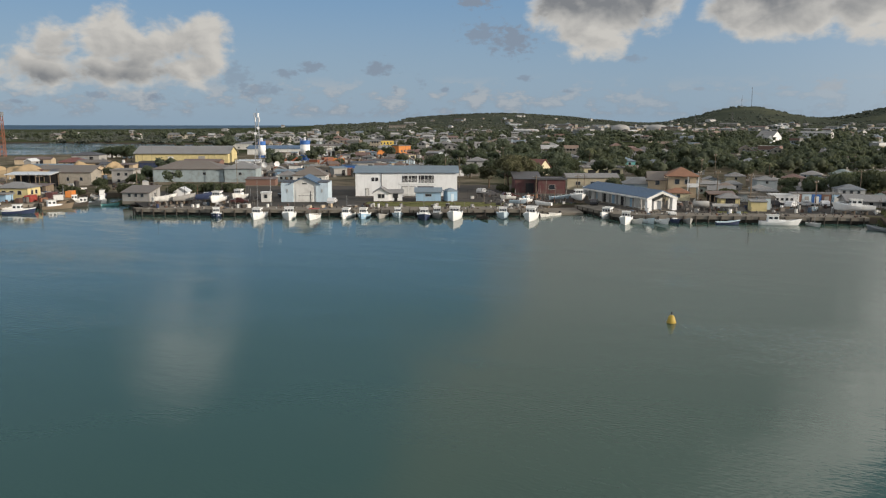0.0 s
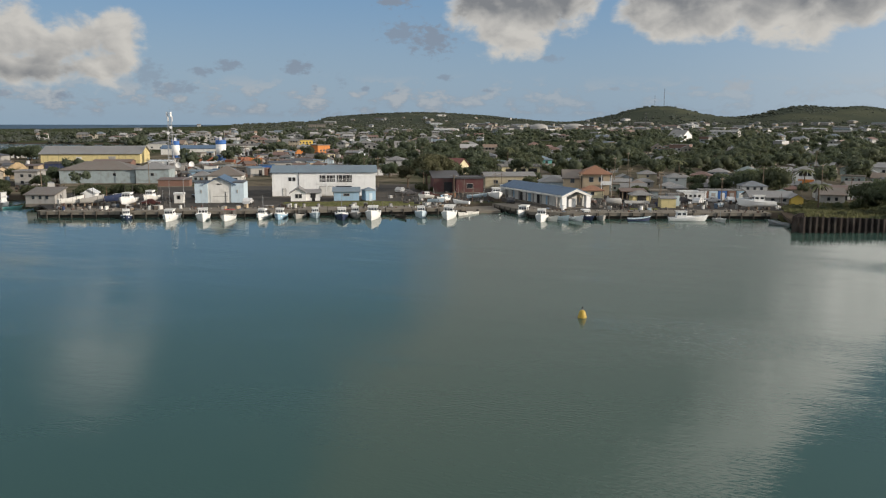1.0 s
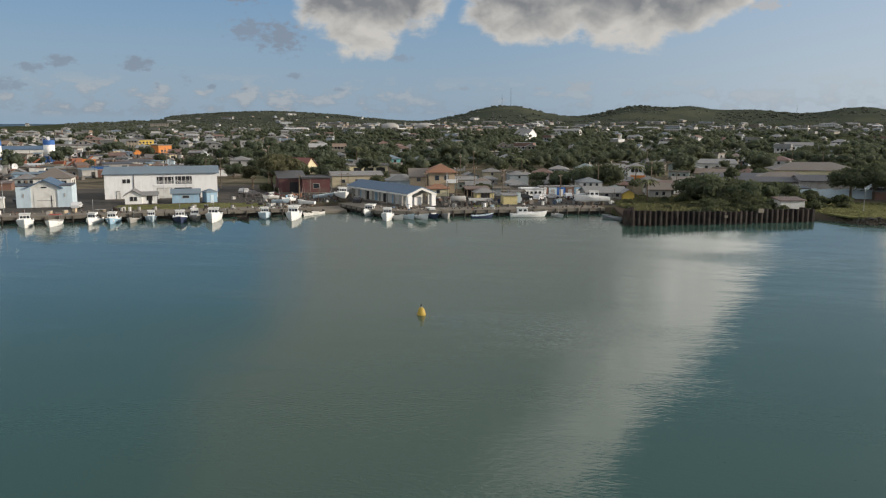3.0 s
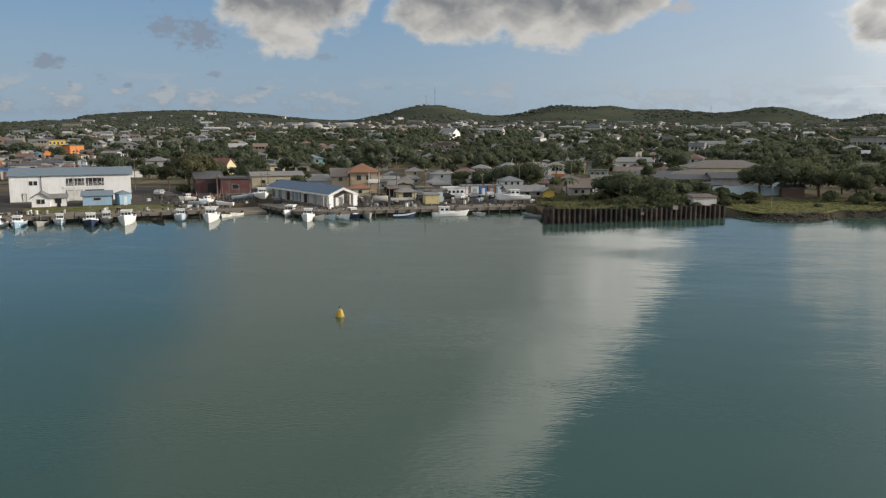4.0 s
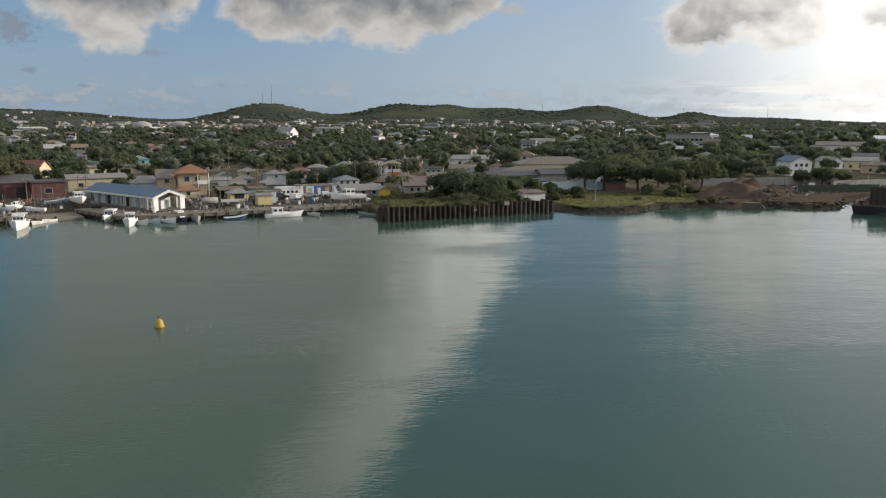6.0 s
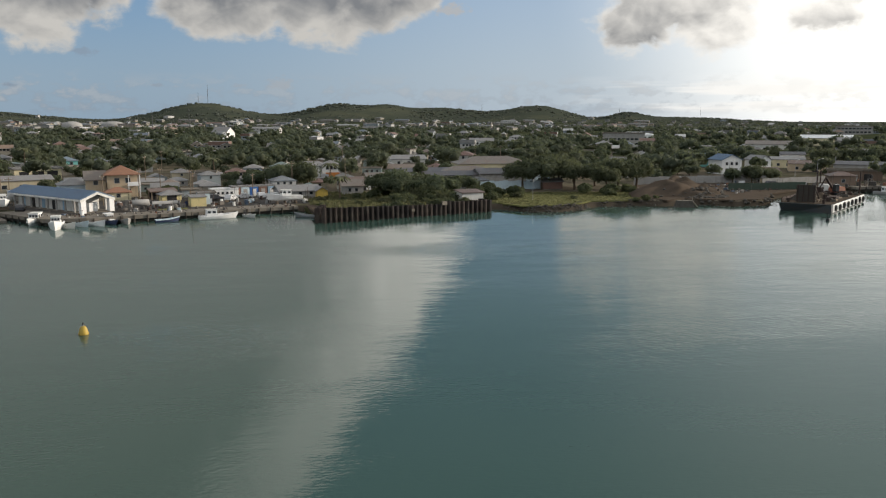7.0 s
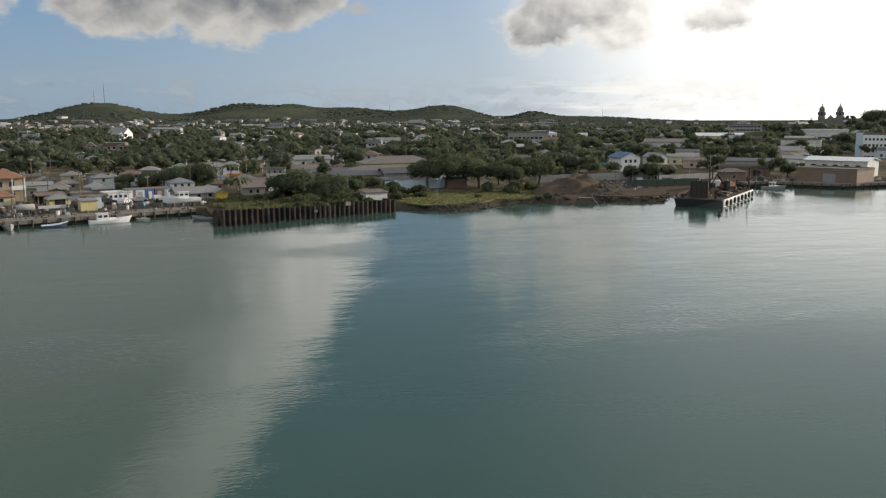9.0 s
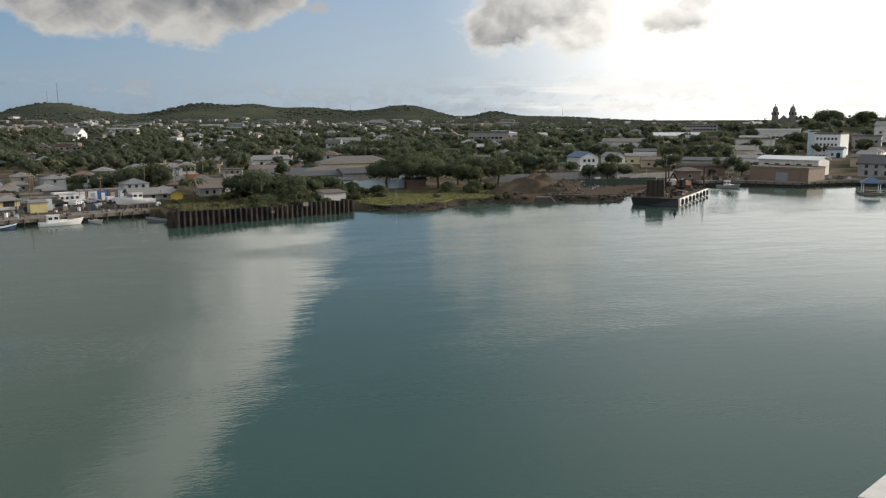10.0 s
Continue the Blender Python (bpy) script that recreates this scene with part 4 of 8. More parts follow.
# middle: red store, khaki hall, landing shelter
building(54.5, 216, -4, 7.4, 7, 3.9, "flat", 0.25, "red", "roof_dark", "dark red flat-roofed store", "store", "building", [(1, 1.3, 1.6, 1.2)], 1)
building(48.5, 219, -4, 7.0, 8, 4.0, "shed", 1.5, "red", "roof_dark", "dark red workshop with dark sloped roof", "workshop", "building", doors=[(0.5, 2.2, 2.8, "dark")])
building(69, 227.5, -6, 14.5, 9, 3.8, "gable", 0.9, "khaki", "roof_grey", "long khaki hall with grey metal roof", "hall", "building", [(3, 1.6, 1.2, 0.9)], 1)
building(63, 293, -42, 9.5, 8, 3.0, "gable", 2.8, "cream", "roof_red", "cream house with steep rusty red roof", "house", "house", [(2, 1, 1, 1)], 1)
flatb = building(83, 265, -6, 13, 8, 4.2, "flat", 0.3, "cream", "roof_grey", "unfinished cream two-storey house with open gallery", "house", "house")
hall_openings(flatb, 8, [(-3.8, 1.9, 2.6, 1.7, ""), (0, 1.9, 3.2, 1.7, ""), (4, 1.9, 3.0, 1.7, "")])
building(105, 309, -10, 6.6, 7, 4.2, "hip", 1.3, "teal", "roof_paleblue", "teal two-storey house with pale hip roof", "house", "house", [(2, 2.6, 0.9, 0.9), (2, 0.7, 0.9, 0.9)], 1)

RZ = 12.5
shelter = thing("market_shelter", pose(69.2 - math.sin(radians(RZ)) * 14.5, 172.8 + math.cos(radians(RZ)) * 14.5, 1.36, 0, 0, RZ), "white open-fronted fish market with long blue roof", "building")
s = Shape()
w2, ln, ev, rg = 3.9, 15.0, 3.0, 4.5
for k in (-1, 1):
    vs = [(0, -ln, rg), (k * w2, -ln, ev), (k * w2, ln, ev), (0, ln, rg)]
    lo = [(x, y, z - 0.18) for x, y, z in vs]
    s.add(vs + lo, [(0, 1, 2, 3) if k < 0 else (3, 2, 1, 0), (7, 6, 5, 4), (0, 4, 5, 1), (1, 5, 6, 2), (2, 6, 7, 3)])
part("roof", s, M["roof_blue"], shelter)
for u in (-3.15, 3.15):
    part("pier", Shape().box(u, -14.4, 0, 1.1, 1.0, 3.05), M["white"], shelter)
s = Shape()
for k in (-1, 1):
    s.add([(0, -14.95, rg - 0.02), (k * w2, -14.95, ev - 0.02), (k * w2, -14.95, ev - 0.75), (0, -14.95, rg - 0.75), (0, -14.4, rg - 0.2), (k * w2, -14.4, ev - 0.2), (k * w2, -14.4, ev - 0.75), (0, -14.4, rg - 0.75)],
          [(0, 1, 2, 3), (7, 6, 5, 4), (3, 2, 6, 7)])
part("gable_beam", s, M["offwhite"], shelter)
for k in (-1, 1):
    part("fascia", Shape().box(k * (w2 - 0.05), 0, ev - 0.50, 0.12, 2 * ln - 0.3, 0.42), M["offwhite"], shelter)
part("inner_wall", Shape().box(0.4, -9.5, 0, 6.0, 0.2, 3.0), M["offwhite"], shelter)
part("stall", Shape().box(0.2, -12.2, 0, 1.9, 1.2, 1.9), M["white"], shelter)
for k in range(8):
    y = -12.0 + k * 3.5
    # left columns greyer than the right: the darker long side set by colour
    part("column", Shape().box(-3.5, y, 0, 0.32, 0.32, 2.6), M["grey"], shelter)
    part("column", Shape().box(3.5, y, 0, 0.32, 0.32, 2.6), M["offwhite"], shelter)
part("long_wall", Shape().box(-2.2, 2.0, 0, 0.2, 23, 2.7), M["offwhite"], shelter)
for k in range(5):
    part("door", Shape().box(-2.34, -6.0 + k * 4.2, 0, 0.08, 1.2, 2.1), M["dark" if k % 2 else "midblue"], shelter)
part("floor_slab", Shape().box(0, 0, -0.4, 7.4, 29.4, 0.48), M["concrete"], shelter)
TAKEN.append((66, 187, 10)); TAKEN.append((68, 178, 7)); TAKEN.append((63, 198, 7))

# two-storey house with terracotta hip roof
villa = building(85.4, 202.3, -16, 7.0, 8.5, 5.8, "hip", 2.0, "tan", "roof_terracotta", "two-storey tan house with terracotta hip roof", "villa", "house", [(2, 3.6, 1.1, 1.2), (2, 0.9, 1.1, 1.2)], 2, over=0.8)
part("balcony", Shape().box(2.6, -5.0, 2.9, 3.0, 1.6, 0.2), M["white"], villa)
part("balcony_rail", Shape().box(2.6, -5.75, 3.1, 3.0, 0.08, 0.8), M["white"], villa)
for u in (1.3, 3.9):
    part("balcony_post", Shape().box(u, -5.7, 0, 0.2, 0.2, 5.6), M["white"], villa)
building(80.2, 206, -16, 4.6, 8, 4.6, "gable", 1.9, "tan", "roof_brown", "tan house wing with brown roof", "house", "house", [(1, 3.2, 1, 1)], 1)
building(81.3, 194, -14, 5.6, 4.5, 2.2, "hip", 1.0, "cream", "roof_terracotta", "small cream outbuilding with terracotta roof", "outbuilding", "house", [(1, 0.9, 0.8, 0.8)], over=0.3)
building(76.2, 210, -10, 6.4, 6, 3.3, "hip", 1.5, "paleblue", "roof_grey", "pale lilac-white house with grey hip roof", "house", "house", [(2, 1, 0.9, 1)], 1)
building(89.2, 182, -10, 4.4, 3.4, 2.0, "hip", 0.9, "paleyellow", "roof_grey", "open pale yellow kiosk with grey roof", "kiosk", "kiosk", doors=[(0, 2.2, 1.7, "dark")], over=0.5)
kb = building(89.6, 168.6, -14, 3.3, 3.2, 2.3, "shed", 0.3, "paleyellow", "roof_grey", "pale yellow timber kiosk on short legs", "kiosk", "kiosk", over=0.2)
building(92.4, 171.8, -14, 2.6, 2.6, 2.6, "flat", 0.1, "paleblue", "roof_grey", "small pale blue and yellow kiosk", "kiosk", "kiosk", over=0.1)
building(104, 185, -12, 6.4, 3, 2.0, "flat", 0.1, "white", "roof_white", "low white cabin with small windows", "cabin", "building", [(4, 0.9, 0.5, 0.5)], over=0.15)
for i, paint in enumerate(("brick", "paleblue", "blue", "brick", "midblue")):
    building(107.5 + 2.2 * i, 185.8 - 0.5 * i, -12, 2.1, 3, 2.3, "flat", 0.1, paint, "roof_grey", "narrow painted fishermen's locker", "locker", "shed", doors=[(0, 1.0, 1.8, "grey" if i % 2 else "offwhite")], over=0.08, group="row of fishermen's lockers")
building(117.5, 172.0, -18, 10, 8, 1.9, "gable", 1.1, "grey", "roof_grey", "low shack with grey metal roof", "shack", "shack", [(3, 0.8, 0.8, 0.7)])
building(122.0, 169.2, -18, 2.8, 4, 1.9, "gable", 0.8, "yellow", "roof_grey", "small shack with yellow gable", "shack", "shack", end=True)
building(132.5, 171, -24, 5.4, 6, 2.4, "gable", 1.3, "grey", "roof_brown", "weathered grey timber house", "house", "house", [(2, 0.8, 0.7, 0.8)], 1)
oh = building(156.4, 217, -28, 5.6, 6, 5.0, "hip", 1.2, "white", "roof_grey", "two-storey white house with orange ground floor", "house", "house", [(3, 3.4, 0.9, 1.0), (2, 0.8, 0.9, 1.0)], 1)
part("painted_band", Shape().box(0.4, -3.06, 0, 4.4, 0.1, 2.4), M["orange"], oh, "orange painted ground floor wall")
building(150.2, 219, -28, 5.2, 6, 4.8, "gable", 1.1, "offwhite", "roof_grey", "two-storey off-white house with grey roof", "house", "house", [(3, 3.2, 0.9, 1.0), (2, 0.7, 0.9, 1.0)], 1)
building(142.2, 136.6, -18, 5.4, 4.2, 2.3, "shed", 0.4, "offwhite", "roof_rust", "small ruined shack with faded red roof", "shack", "shack", over=0.3)

# long grey roofs behind the hedge
building(216, 252, -30, 14, 12, 3.0, "gable", 1.4, "offwhite", "roof_grey", "low house with pale grey roof", "house", "house", [(3, 1, 1, 1)], 1)
building(172, 176, -27, 17, 9, 3.0, "gable", 1.0, "grey", "roof_dark", "long warehouse with dark grey sheet roof", "warehouse", "warehouse", [(4, 1.6, 0.9, 0.8)])
building(184, 168, -27, 14, 9, 3.4, "gable", 1.2, "grey", "roof_dark", "grey warehouse with dark sheet roof", "warehouse", "warehouse")
building(212, 199, -30, 26, 14, 3.8, "hip", 2.2, "cream", "roof_brown", "cream school hall with brown hip roof", "hall", "building", [(5, 1.3, 1, 1)], 1)
building(193, 176, -30, 12, 4, 3.6, "flat", 0.2, "paleblue", "roof_grey", "pale blue block with row of windows", "building", "building", [(6, 1.6, 0.7, 1.2)])
fence = thing("hoarding", pose(173.5, 154, 1.4, 0, 0, -27), "pale blue corrugated site hoarding", "fence")
for i in range(14):
    part("panel", Shape().box(-8.6 + i * 1.32, 0.03 * (i % 2), 0, 1.29, 0.06, 2.3 + 0.12 * (i % 3)), M["paleblue"], fence)
building(182, 147, -30, 5.6, 4, 2.3, "gable", 0.7, "brick", "roof_grey", "red-brown shed with pale metal roof", "shed", "shed")

# right side: building site, town front
cr = building(270.0, 144.0, -30, 7.4, 9, 5.2, "gable", 1.7, "white", "roof_blue", "two-storey white gabled house with blue roof", "house", "house", [(3, 3.3, 0.8, 0.9), (3, 1.0, 0.8, 1.1)], end=True)
cr2 = building(288.7, 141.9, -25, 5, 8, 4.6, "gable", 1.4, "white", "roof_grey", "white gabled town house", "house", "house", [(2, 3.0, 0.8, 0.9)], end=True)
building(297, 172, -60, 13, 8, 4.0, "gable", 1.4, "teal", "roof_blue", "long building with bright blue roof", "building", "building", [(4, 1.2, 0.9, 1)])
building(265.6, 77.4, -96, 17.6, 12, 3.5, "flat", 0.35, "oldbrick", "concrete", "old red-brick warehouse on the town quay", "warehouse", "warehouse", doors=[(1.0, 3.6, 2.4, "steel")], over=0.05)
building(288.5, 82.0, -93, 19, 10, 5.2, "gable", 0.9, "offwhite", "roof_white", "hall with brilliant white sheet roof", "hall", "building", [(5, 2.8, 1.4, 0.9)], over=0.6)
blk = building(396.0, 99.5, -95, 11.4, 10, 10.8, "flat", 0.5, "white", "concrete", "four-storey white office block", "office_block", "building", [(6, z, 0.75, 0.85) for z in (1.0, 3.5, 6.0, 8.5)], 2, over=0.1, z=1.9)
part("stair_tower", Shape().box(-6.6, -4.2, 0, 2.4, 3.2, 11.6), M["paleblue"], blk)
part("tank", Shape().tube((4, 0, 11.0), (4, 0, 12.6), 1.1, n=12), M["dark"], blk)
building(252, 99, -48, 6.8, 5, 2.9, "hip", 1.0, "oldbrick", "roof_rust", "small brick hut with rusty red roof", "hut", "hut", [(1, 0.9, 0.9, 0.9)])
building(294.5, 56, -86, 13, 10, 4.4, "gable", 2.4, "grey", "roof_dark", "grey town building with brown gable roof", "building", "building", [(4, 2.8, 0.9, 1.1), (4, 0.6, 0.9, 1.4)], 2)
building(306, 44, -86, 12, 10, 6.0, "gable", 2.0, "tan", "roof_grey", "town building with grey gable roof", "building", "building", [(4, 3.2, 0.9, 1.1), (4, 0.6, 0.9, 1.4)], 2)
building(330, 60, -84, 14, 10, 3.6, "hip", 1.6, "cream", "roof_white", "cream town building with pale roof", "building", "building", [(5, 1.2, 0.9, 1.1)], 2)
building(428, 91, -80, 12, 12, 6.6, "flat", 0.4, "grey", "concrete", "two-storey grey town block", "block", "building", [(5, z, 1.0, 1.1) for z in (1.0, 3.8)], 3)
building(465, 86, -86, 20, 12, 10.0, "gable", 2.0, "offwhite", "roof_grey", "tall off-white town building", "building", "building", [(5, 3, 1, 1.1), (5, 6, 1, 1.1)], 3)
building(647.4, 260.5, -66, 25, 14, 8.2, "flat", 0.4, "grey", "concrete", "long three-storey institution with open galleries", "building", "building", [(9, z, 1.9, 1.1) for z in (0.9, 3.5, 6.1)], z=6.4)
for k in range(8):
    TAKEN.append((9 + (305 + 10 * k) * math.sin(radians(75.2)), -2.5 + (305 + 10 * k) * math.cos(radians(75.2)), 8))
for k in range(9):
    TAKEN.append((9 + (530 + 14 * k) * math.sin(radians(67.7)), -2.5 + (530 + 14 * k) * math.cos(radians(67.7)), 17))
building(352, 128, -70, 24, 12, 4.4, "gable", 1.6, "cream", "roof_grey", "long town building with grey roof", "building", "building", [(6, 1.2, 0.9, 1.2)])
building(402, 196, -66, 28, 14, 4.2, "gable", 1.6, "offwhite", "roof_brown", "long low school building with brown roof", "building", "building", [(8, 1.2, 1.4, 1.2)])
building(466, 200, -68, 26, 12, 4.4, "gable", 1.6, "cream", "roof_white", "long low building with pale roof", "building", "building", [(6, 1.2, 1.4, 1.2)])
building(350, 350, -44, 14, 9, 5.4, "gable", 1.6, "white", "roof_grey", "large white house with grey gable roof", "house", "house", [(5, 3.2, 1, 1.2), (5, 0.8, 1, 1.2)], 2)
building(444, 318, -54, 26, 16, 8.0, "flat", 0.5, "grey", "concrete", "grey and yellow school block", "school", "building", [(9, 4.0, 1.8, 1.2), (9, 1.0, 1.8, 1.2)], 0)
building(494, 346, -54, 26, 16, 6.4, "hip", 1.6, "white", "roof_white", "white hall with low pale roof", "hall", "building", [(8, 3.6, 1.4, 1.2)], 0)

# walls round the building site
def site_wall(name, label, line, h, paint, step_m=2.6):
    o = thing(name, Matrix(), label, "wall")
    for (ax, ay), (bx, by) in zip(line, line[1:]):
        ln = math.hypot(bx - ax, by - ay)
        n = max(1, round(ln / step_m))
        a = math.degrees(math.atan2(by - ay, bx - ax))
        for k in range(n):
            s = (k + 0.5) / n
            x, y = ax + (bx - ax) * s, ay + (by - ay) * s
            part("panel", Shape().box(x, y, max(1.2, zat(x, y)) - 0.2, ln / n - 0.05, 0.14, h + 0.2 + random.uniform(-0.08, 0.08), rz=a), M[paint], o)


site_wall("boundary_wall", "long grey concrete boundary wall of the site", [(212, 142), (232, 131), (248, 122)], 2.2, "grey")
site_wall("hoarding", "dark green corrugated hoarding along the shore", [(214, 113), (222, 108), (233, 101)], 2.0, "darkgreen")
site_wall("boundary_wall", "pale concrete wall by the town road", [(238, 116), (262, 108), (280, 100)], 1.8, "grey")


# low sheds and stores crowding the yards
def low_shed(x, y, rz, w, d, h, roof, wall, cover, words, openings=0):
    b = building(x, y, rz, w, d, h, roof, 0.9 if roof == "gable" else 1.3 if roof == "hip" else 0.35, wall, cover, words, "shed", "shed", [(openings, 0.9, 0.9, 0.9)] if openings else (), over=0.3, group="sheds of the yards")
    part("door", Shape().box(w * 0.22, -d / 2, 0, min(1.8, w * 0.25), 0.12, min(2.1, h - 0.2)), M["dark"], b)
    return b


low_shed(-127, 400, -6, 13, 9, 3.0, "hip", "grey", "roof_dark", "grey yard house with dark hip roof", 2)
low_shed(-140, 372, 4, 15, 7, 2.4, "gable", "tan", "roof_rust", "long tan shed with rusty sheet roof")
low_shed(-92, 272, -4, 10, 9, 3.2, "gable", "stone", "roof_dark", "lean stone store with dark roof")
low_shed(-107, 345, -4, 12, 7, 2.6, "gable", "timber", "roof_brown", "timber shed with brown sheet roof")
low_shed(-92, 335, -4, 9, 6, 2.2, "shed", "tan", "roof_rust", "tan lean-to with rusty roof")
low_shed(-80, 340, 0, 13, 7, 2.6, "flat", "navy", "roof_dark", "long dark blue store with flat roof")
low_shed(-64, 350, -4, 15, 8, 2.6, "gable", "brick", "roof_rust", "red-brown store with rusty roof")
low_shed(-46, 356, -4, 10, 6, 2.4, "shed", "white", "roof_white", "low white cabin with pale roof", 3)
low_shed(-85, 230, -10, 6, 4, 2.0, "shed", "timber", "roof_rust", "small timber shed with rusty roof")
low_shed(-97, 224, -10, 7, 5, 2.3, "gable", "grey", "roof_grey", "grey waterside shed with metal roof", 2)
low_shed(-105, 206, -8, 9, 6, 2.5, "gable", "paleblue", "roof_rust", "pale blue shed with rusty roof", 2)
low_shed(-118, 330, -4, 18, 6, 2.2, "shed", "grey", "roof_paleblue", "long grey shed with pale blue roof")
low_shed(-23, 292, -4, 9, 5, 2.1, "shed", "midblue", "roof_paleblue", "light blue store with pale roof", 2)
low_shed(4, 330, 6, 10, 8, 2.8, "shed", "grey", "roof_dark", "grey workshop with dark sloped roof")
low_shed(-8, 326, 20, 4, 5, 2.8, "gable", "brick", "roof_rust", "narrow red-brown shed by the dirt path")
low_shed(12, 345, -10, 9, 6, 2.6, "gable", "white", "roof_dark", "white store with dark roof", 2)
low_shed(-72, 560, -6, 24, 18, 4.0, "hip", "offwhite", "roof_grey", "wide hall with grey hip roof", 4)
low_shed(-20, 530, -6, 26, 12, 3.4, "gable", "offwhite", "roof_brown", "long store with brown roof", 5)
yr = random.Random(12)
tries = 0
made = 0
while made < 58 and tries < 2000:
    tries += 1
    x, y = (yr.uniform(-48, 44), yr.uniform(285, 470)) if made < 44 else (yr.uniform(-135, -62), yr.uniform(300, 470))
    w, d = yr.uniform(3, 6.5), yr.uniform(2.6, 5)
    if not clear(x, y + d / 2, 0.5 * max(w, d) + 0.5):
        continue
    made += 1
    roof = yr.choice(("gable", "gable", "shed", "shed", "flat", "hip"))
    wall, cover = yr.choice(("grey", "tan", "offwhite", "white", "timber", "paleblue", "grey", "cream", "offwhite")), yr.choice(("roof_grey", "roof_rust", "roof_brown", "roof_dark", "roof_white", "roof_grey", "roof_paleblue", "roof_rust"))
    low_shed(x, y, yr.choice((-6, -6, 84, 20)) + yr.uniform(-6, 6), w, d, yr.uniform(1.9, 3.0), roof, wall, cover, "low " + {"roof_grey": "grey metal", "roof_rust": "rusty sheet", "roof_brown": "brown sheet", "roof_dark": "dark sheet", "roof_white": "white sheet", "roof_paleblue": "pale blue"}[cover] + "-roofed shed in the crowded yard", yr.choice((0, 0, 2)))

# overlapping low roofs behind the hedge and along the back streets
for x, y, rz, w, d, h, roof, wall, cover, words in (
        (152, 178, -25, 13, 8, 2.6, "gable", "grey", "roof_grey", "long grey shed with weathered roof"), (160, 192, -25, 13, 8, 2.4, "gable", "khaki", "roof_brown", "khaki store with brown-grey roof"), (146, 186, -22, 9, 7, 2.4, "shed", "timber", "roof_rust", "timber shed with rusty roof"),
        (188, 187, -28, 16, 9, 3.0, "hip", "cream", "roof_brown", "cream store with brown hip roof"), (199, 168, -30, 8, 5, 2.6, "shed", "paleblue", "roof_paleblue", "pale blue shed with pale roof"), (165, 163, -27, 12, 6, 2.4, "shed", "grey", "roof_dark", "low shed with dark sheet roof"),
        (178, 196, -28, 18, 10, 2.8, "gable", "grey", "roof_dark", "grey warehouse with dark sheet roof"), (140, 180, -20, 8, 6, 2.6, "gable", "offwhite", "roof_rust", "off-white house with rusty roof"), (208, 181, -32, 10, 6, 2.6, "flat", "offwhite", "concrete", "flat-roofed off-white store")):
    low_shed(x, y, rz, w, d, h, roof, wall, cover, words + " behind the trees", 2)

# town front beyond the building site: walls, low roofs and lit gable ends
for x, y, rz, w, d, h, roof, wall, cover, words in (
        (272, 104, -62, 15, 6, 3.0, "flat", "oldbrick", "concrete", "long old brick store with flat roof"), (300, 112, -70, 20, 10, 3.4, "gable", "grey", "roof_dark", "grey store with dark sheet roof"), (318, 104, -78, 12, 9, 3.6, "gable", "offwhite", "roof_grey", "off-white town house with grey roof"),
        (322, 92, -80, 9, 8, 3.2, "flat", "tan", "concrete", "tan flat-roofed town shop"), (340, 118, -80, 12, 8, 3.2, "hip", "cream", "roof_brown", "cream town house with brown hip roof"), (366, 122, -76, 18, 8, 3.4, "gable", "white", "roof_grey", "row of white shops with grey roof"),
        (300, 132, -60, 12, 8, 3.0, "gable", "tan", "roof_rust", "tan house with rusty roof"), (314, 146, -58, 12, 8, 3.4, "gable", "cream", "roof_grey", "cream house with grey roof"), (330, 152, -60, 9, 8, 4.4, "gable", "white", "roof_dark", "white gabled house with dark roof"),
        (354, 58, -86, 10, 8, 3.6, "gable", "offwhite", "roof_grey", "two-storey shop with grey gable roof"), (372, 60, -86, 10, 8, 4.0, "flat", "grey", "concrete", "grey flat-roofed town shop"), (396, 62, -88, 11, 9, 4.2, "hip", "tan", "roof_rust", "tan town house with rusty hip roof"),
        (420, 140, -74, 20, 10, 5.0, "flat", "offwhite", "concrete", "long off-white town block"), (450, 150, -74, 14, 10, 4.2, "gable", "cream", "roof_grey", "cream hall with grey roof"), (500, 154, -74, 24, 12, 5.4, "flat", "offwhite", "roof_white", "pale flat-roofed hall below the church"),
        (262, 128, -50, 9, 6, 2.6, "gable", "grey", "roof_rust", "grey shed with rusty roof")):
    low_shed(x, y, rz, w, d, h, roof, wall, cover, words + " in the town", 3)

# terraced shops down the town street
tr = random.Random(21)
for i in range(22):
    u, side = i // 2, i % 2
    x, y = (302 + 9.5 * u, 68 + 1.0 * u) if side else (310 + 9.5 * u, 86 + 0.9 * u)
    if not clear(x + 4, y, 3.0):
        continue
    wall, cover = tr.choice(("offwhite", "tan", "cream", "grey", "paleblue", "white")), tr.choice(("roof_grey", "roof_rust", "roof_brown", "roof_dark", "roof_grey"))
    low_shed(x, y, -86, tr.uniform(6, 8.5), tr.uniform(6, 8), tr.uniform(2.8, 4.6), tr.choice(("gable", "gable", "flat", "hip")), wall, cover, "narrow town shop with " + cover[5:] + " roof along the street", 2)

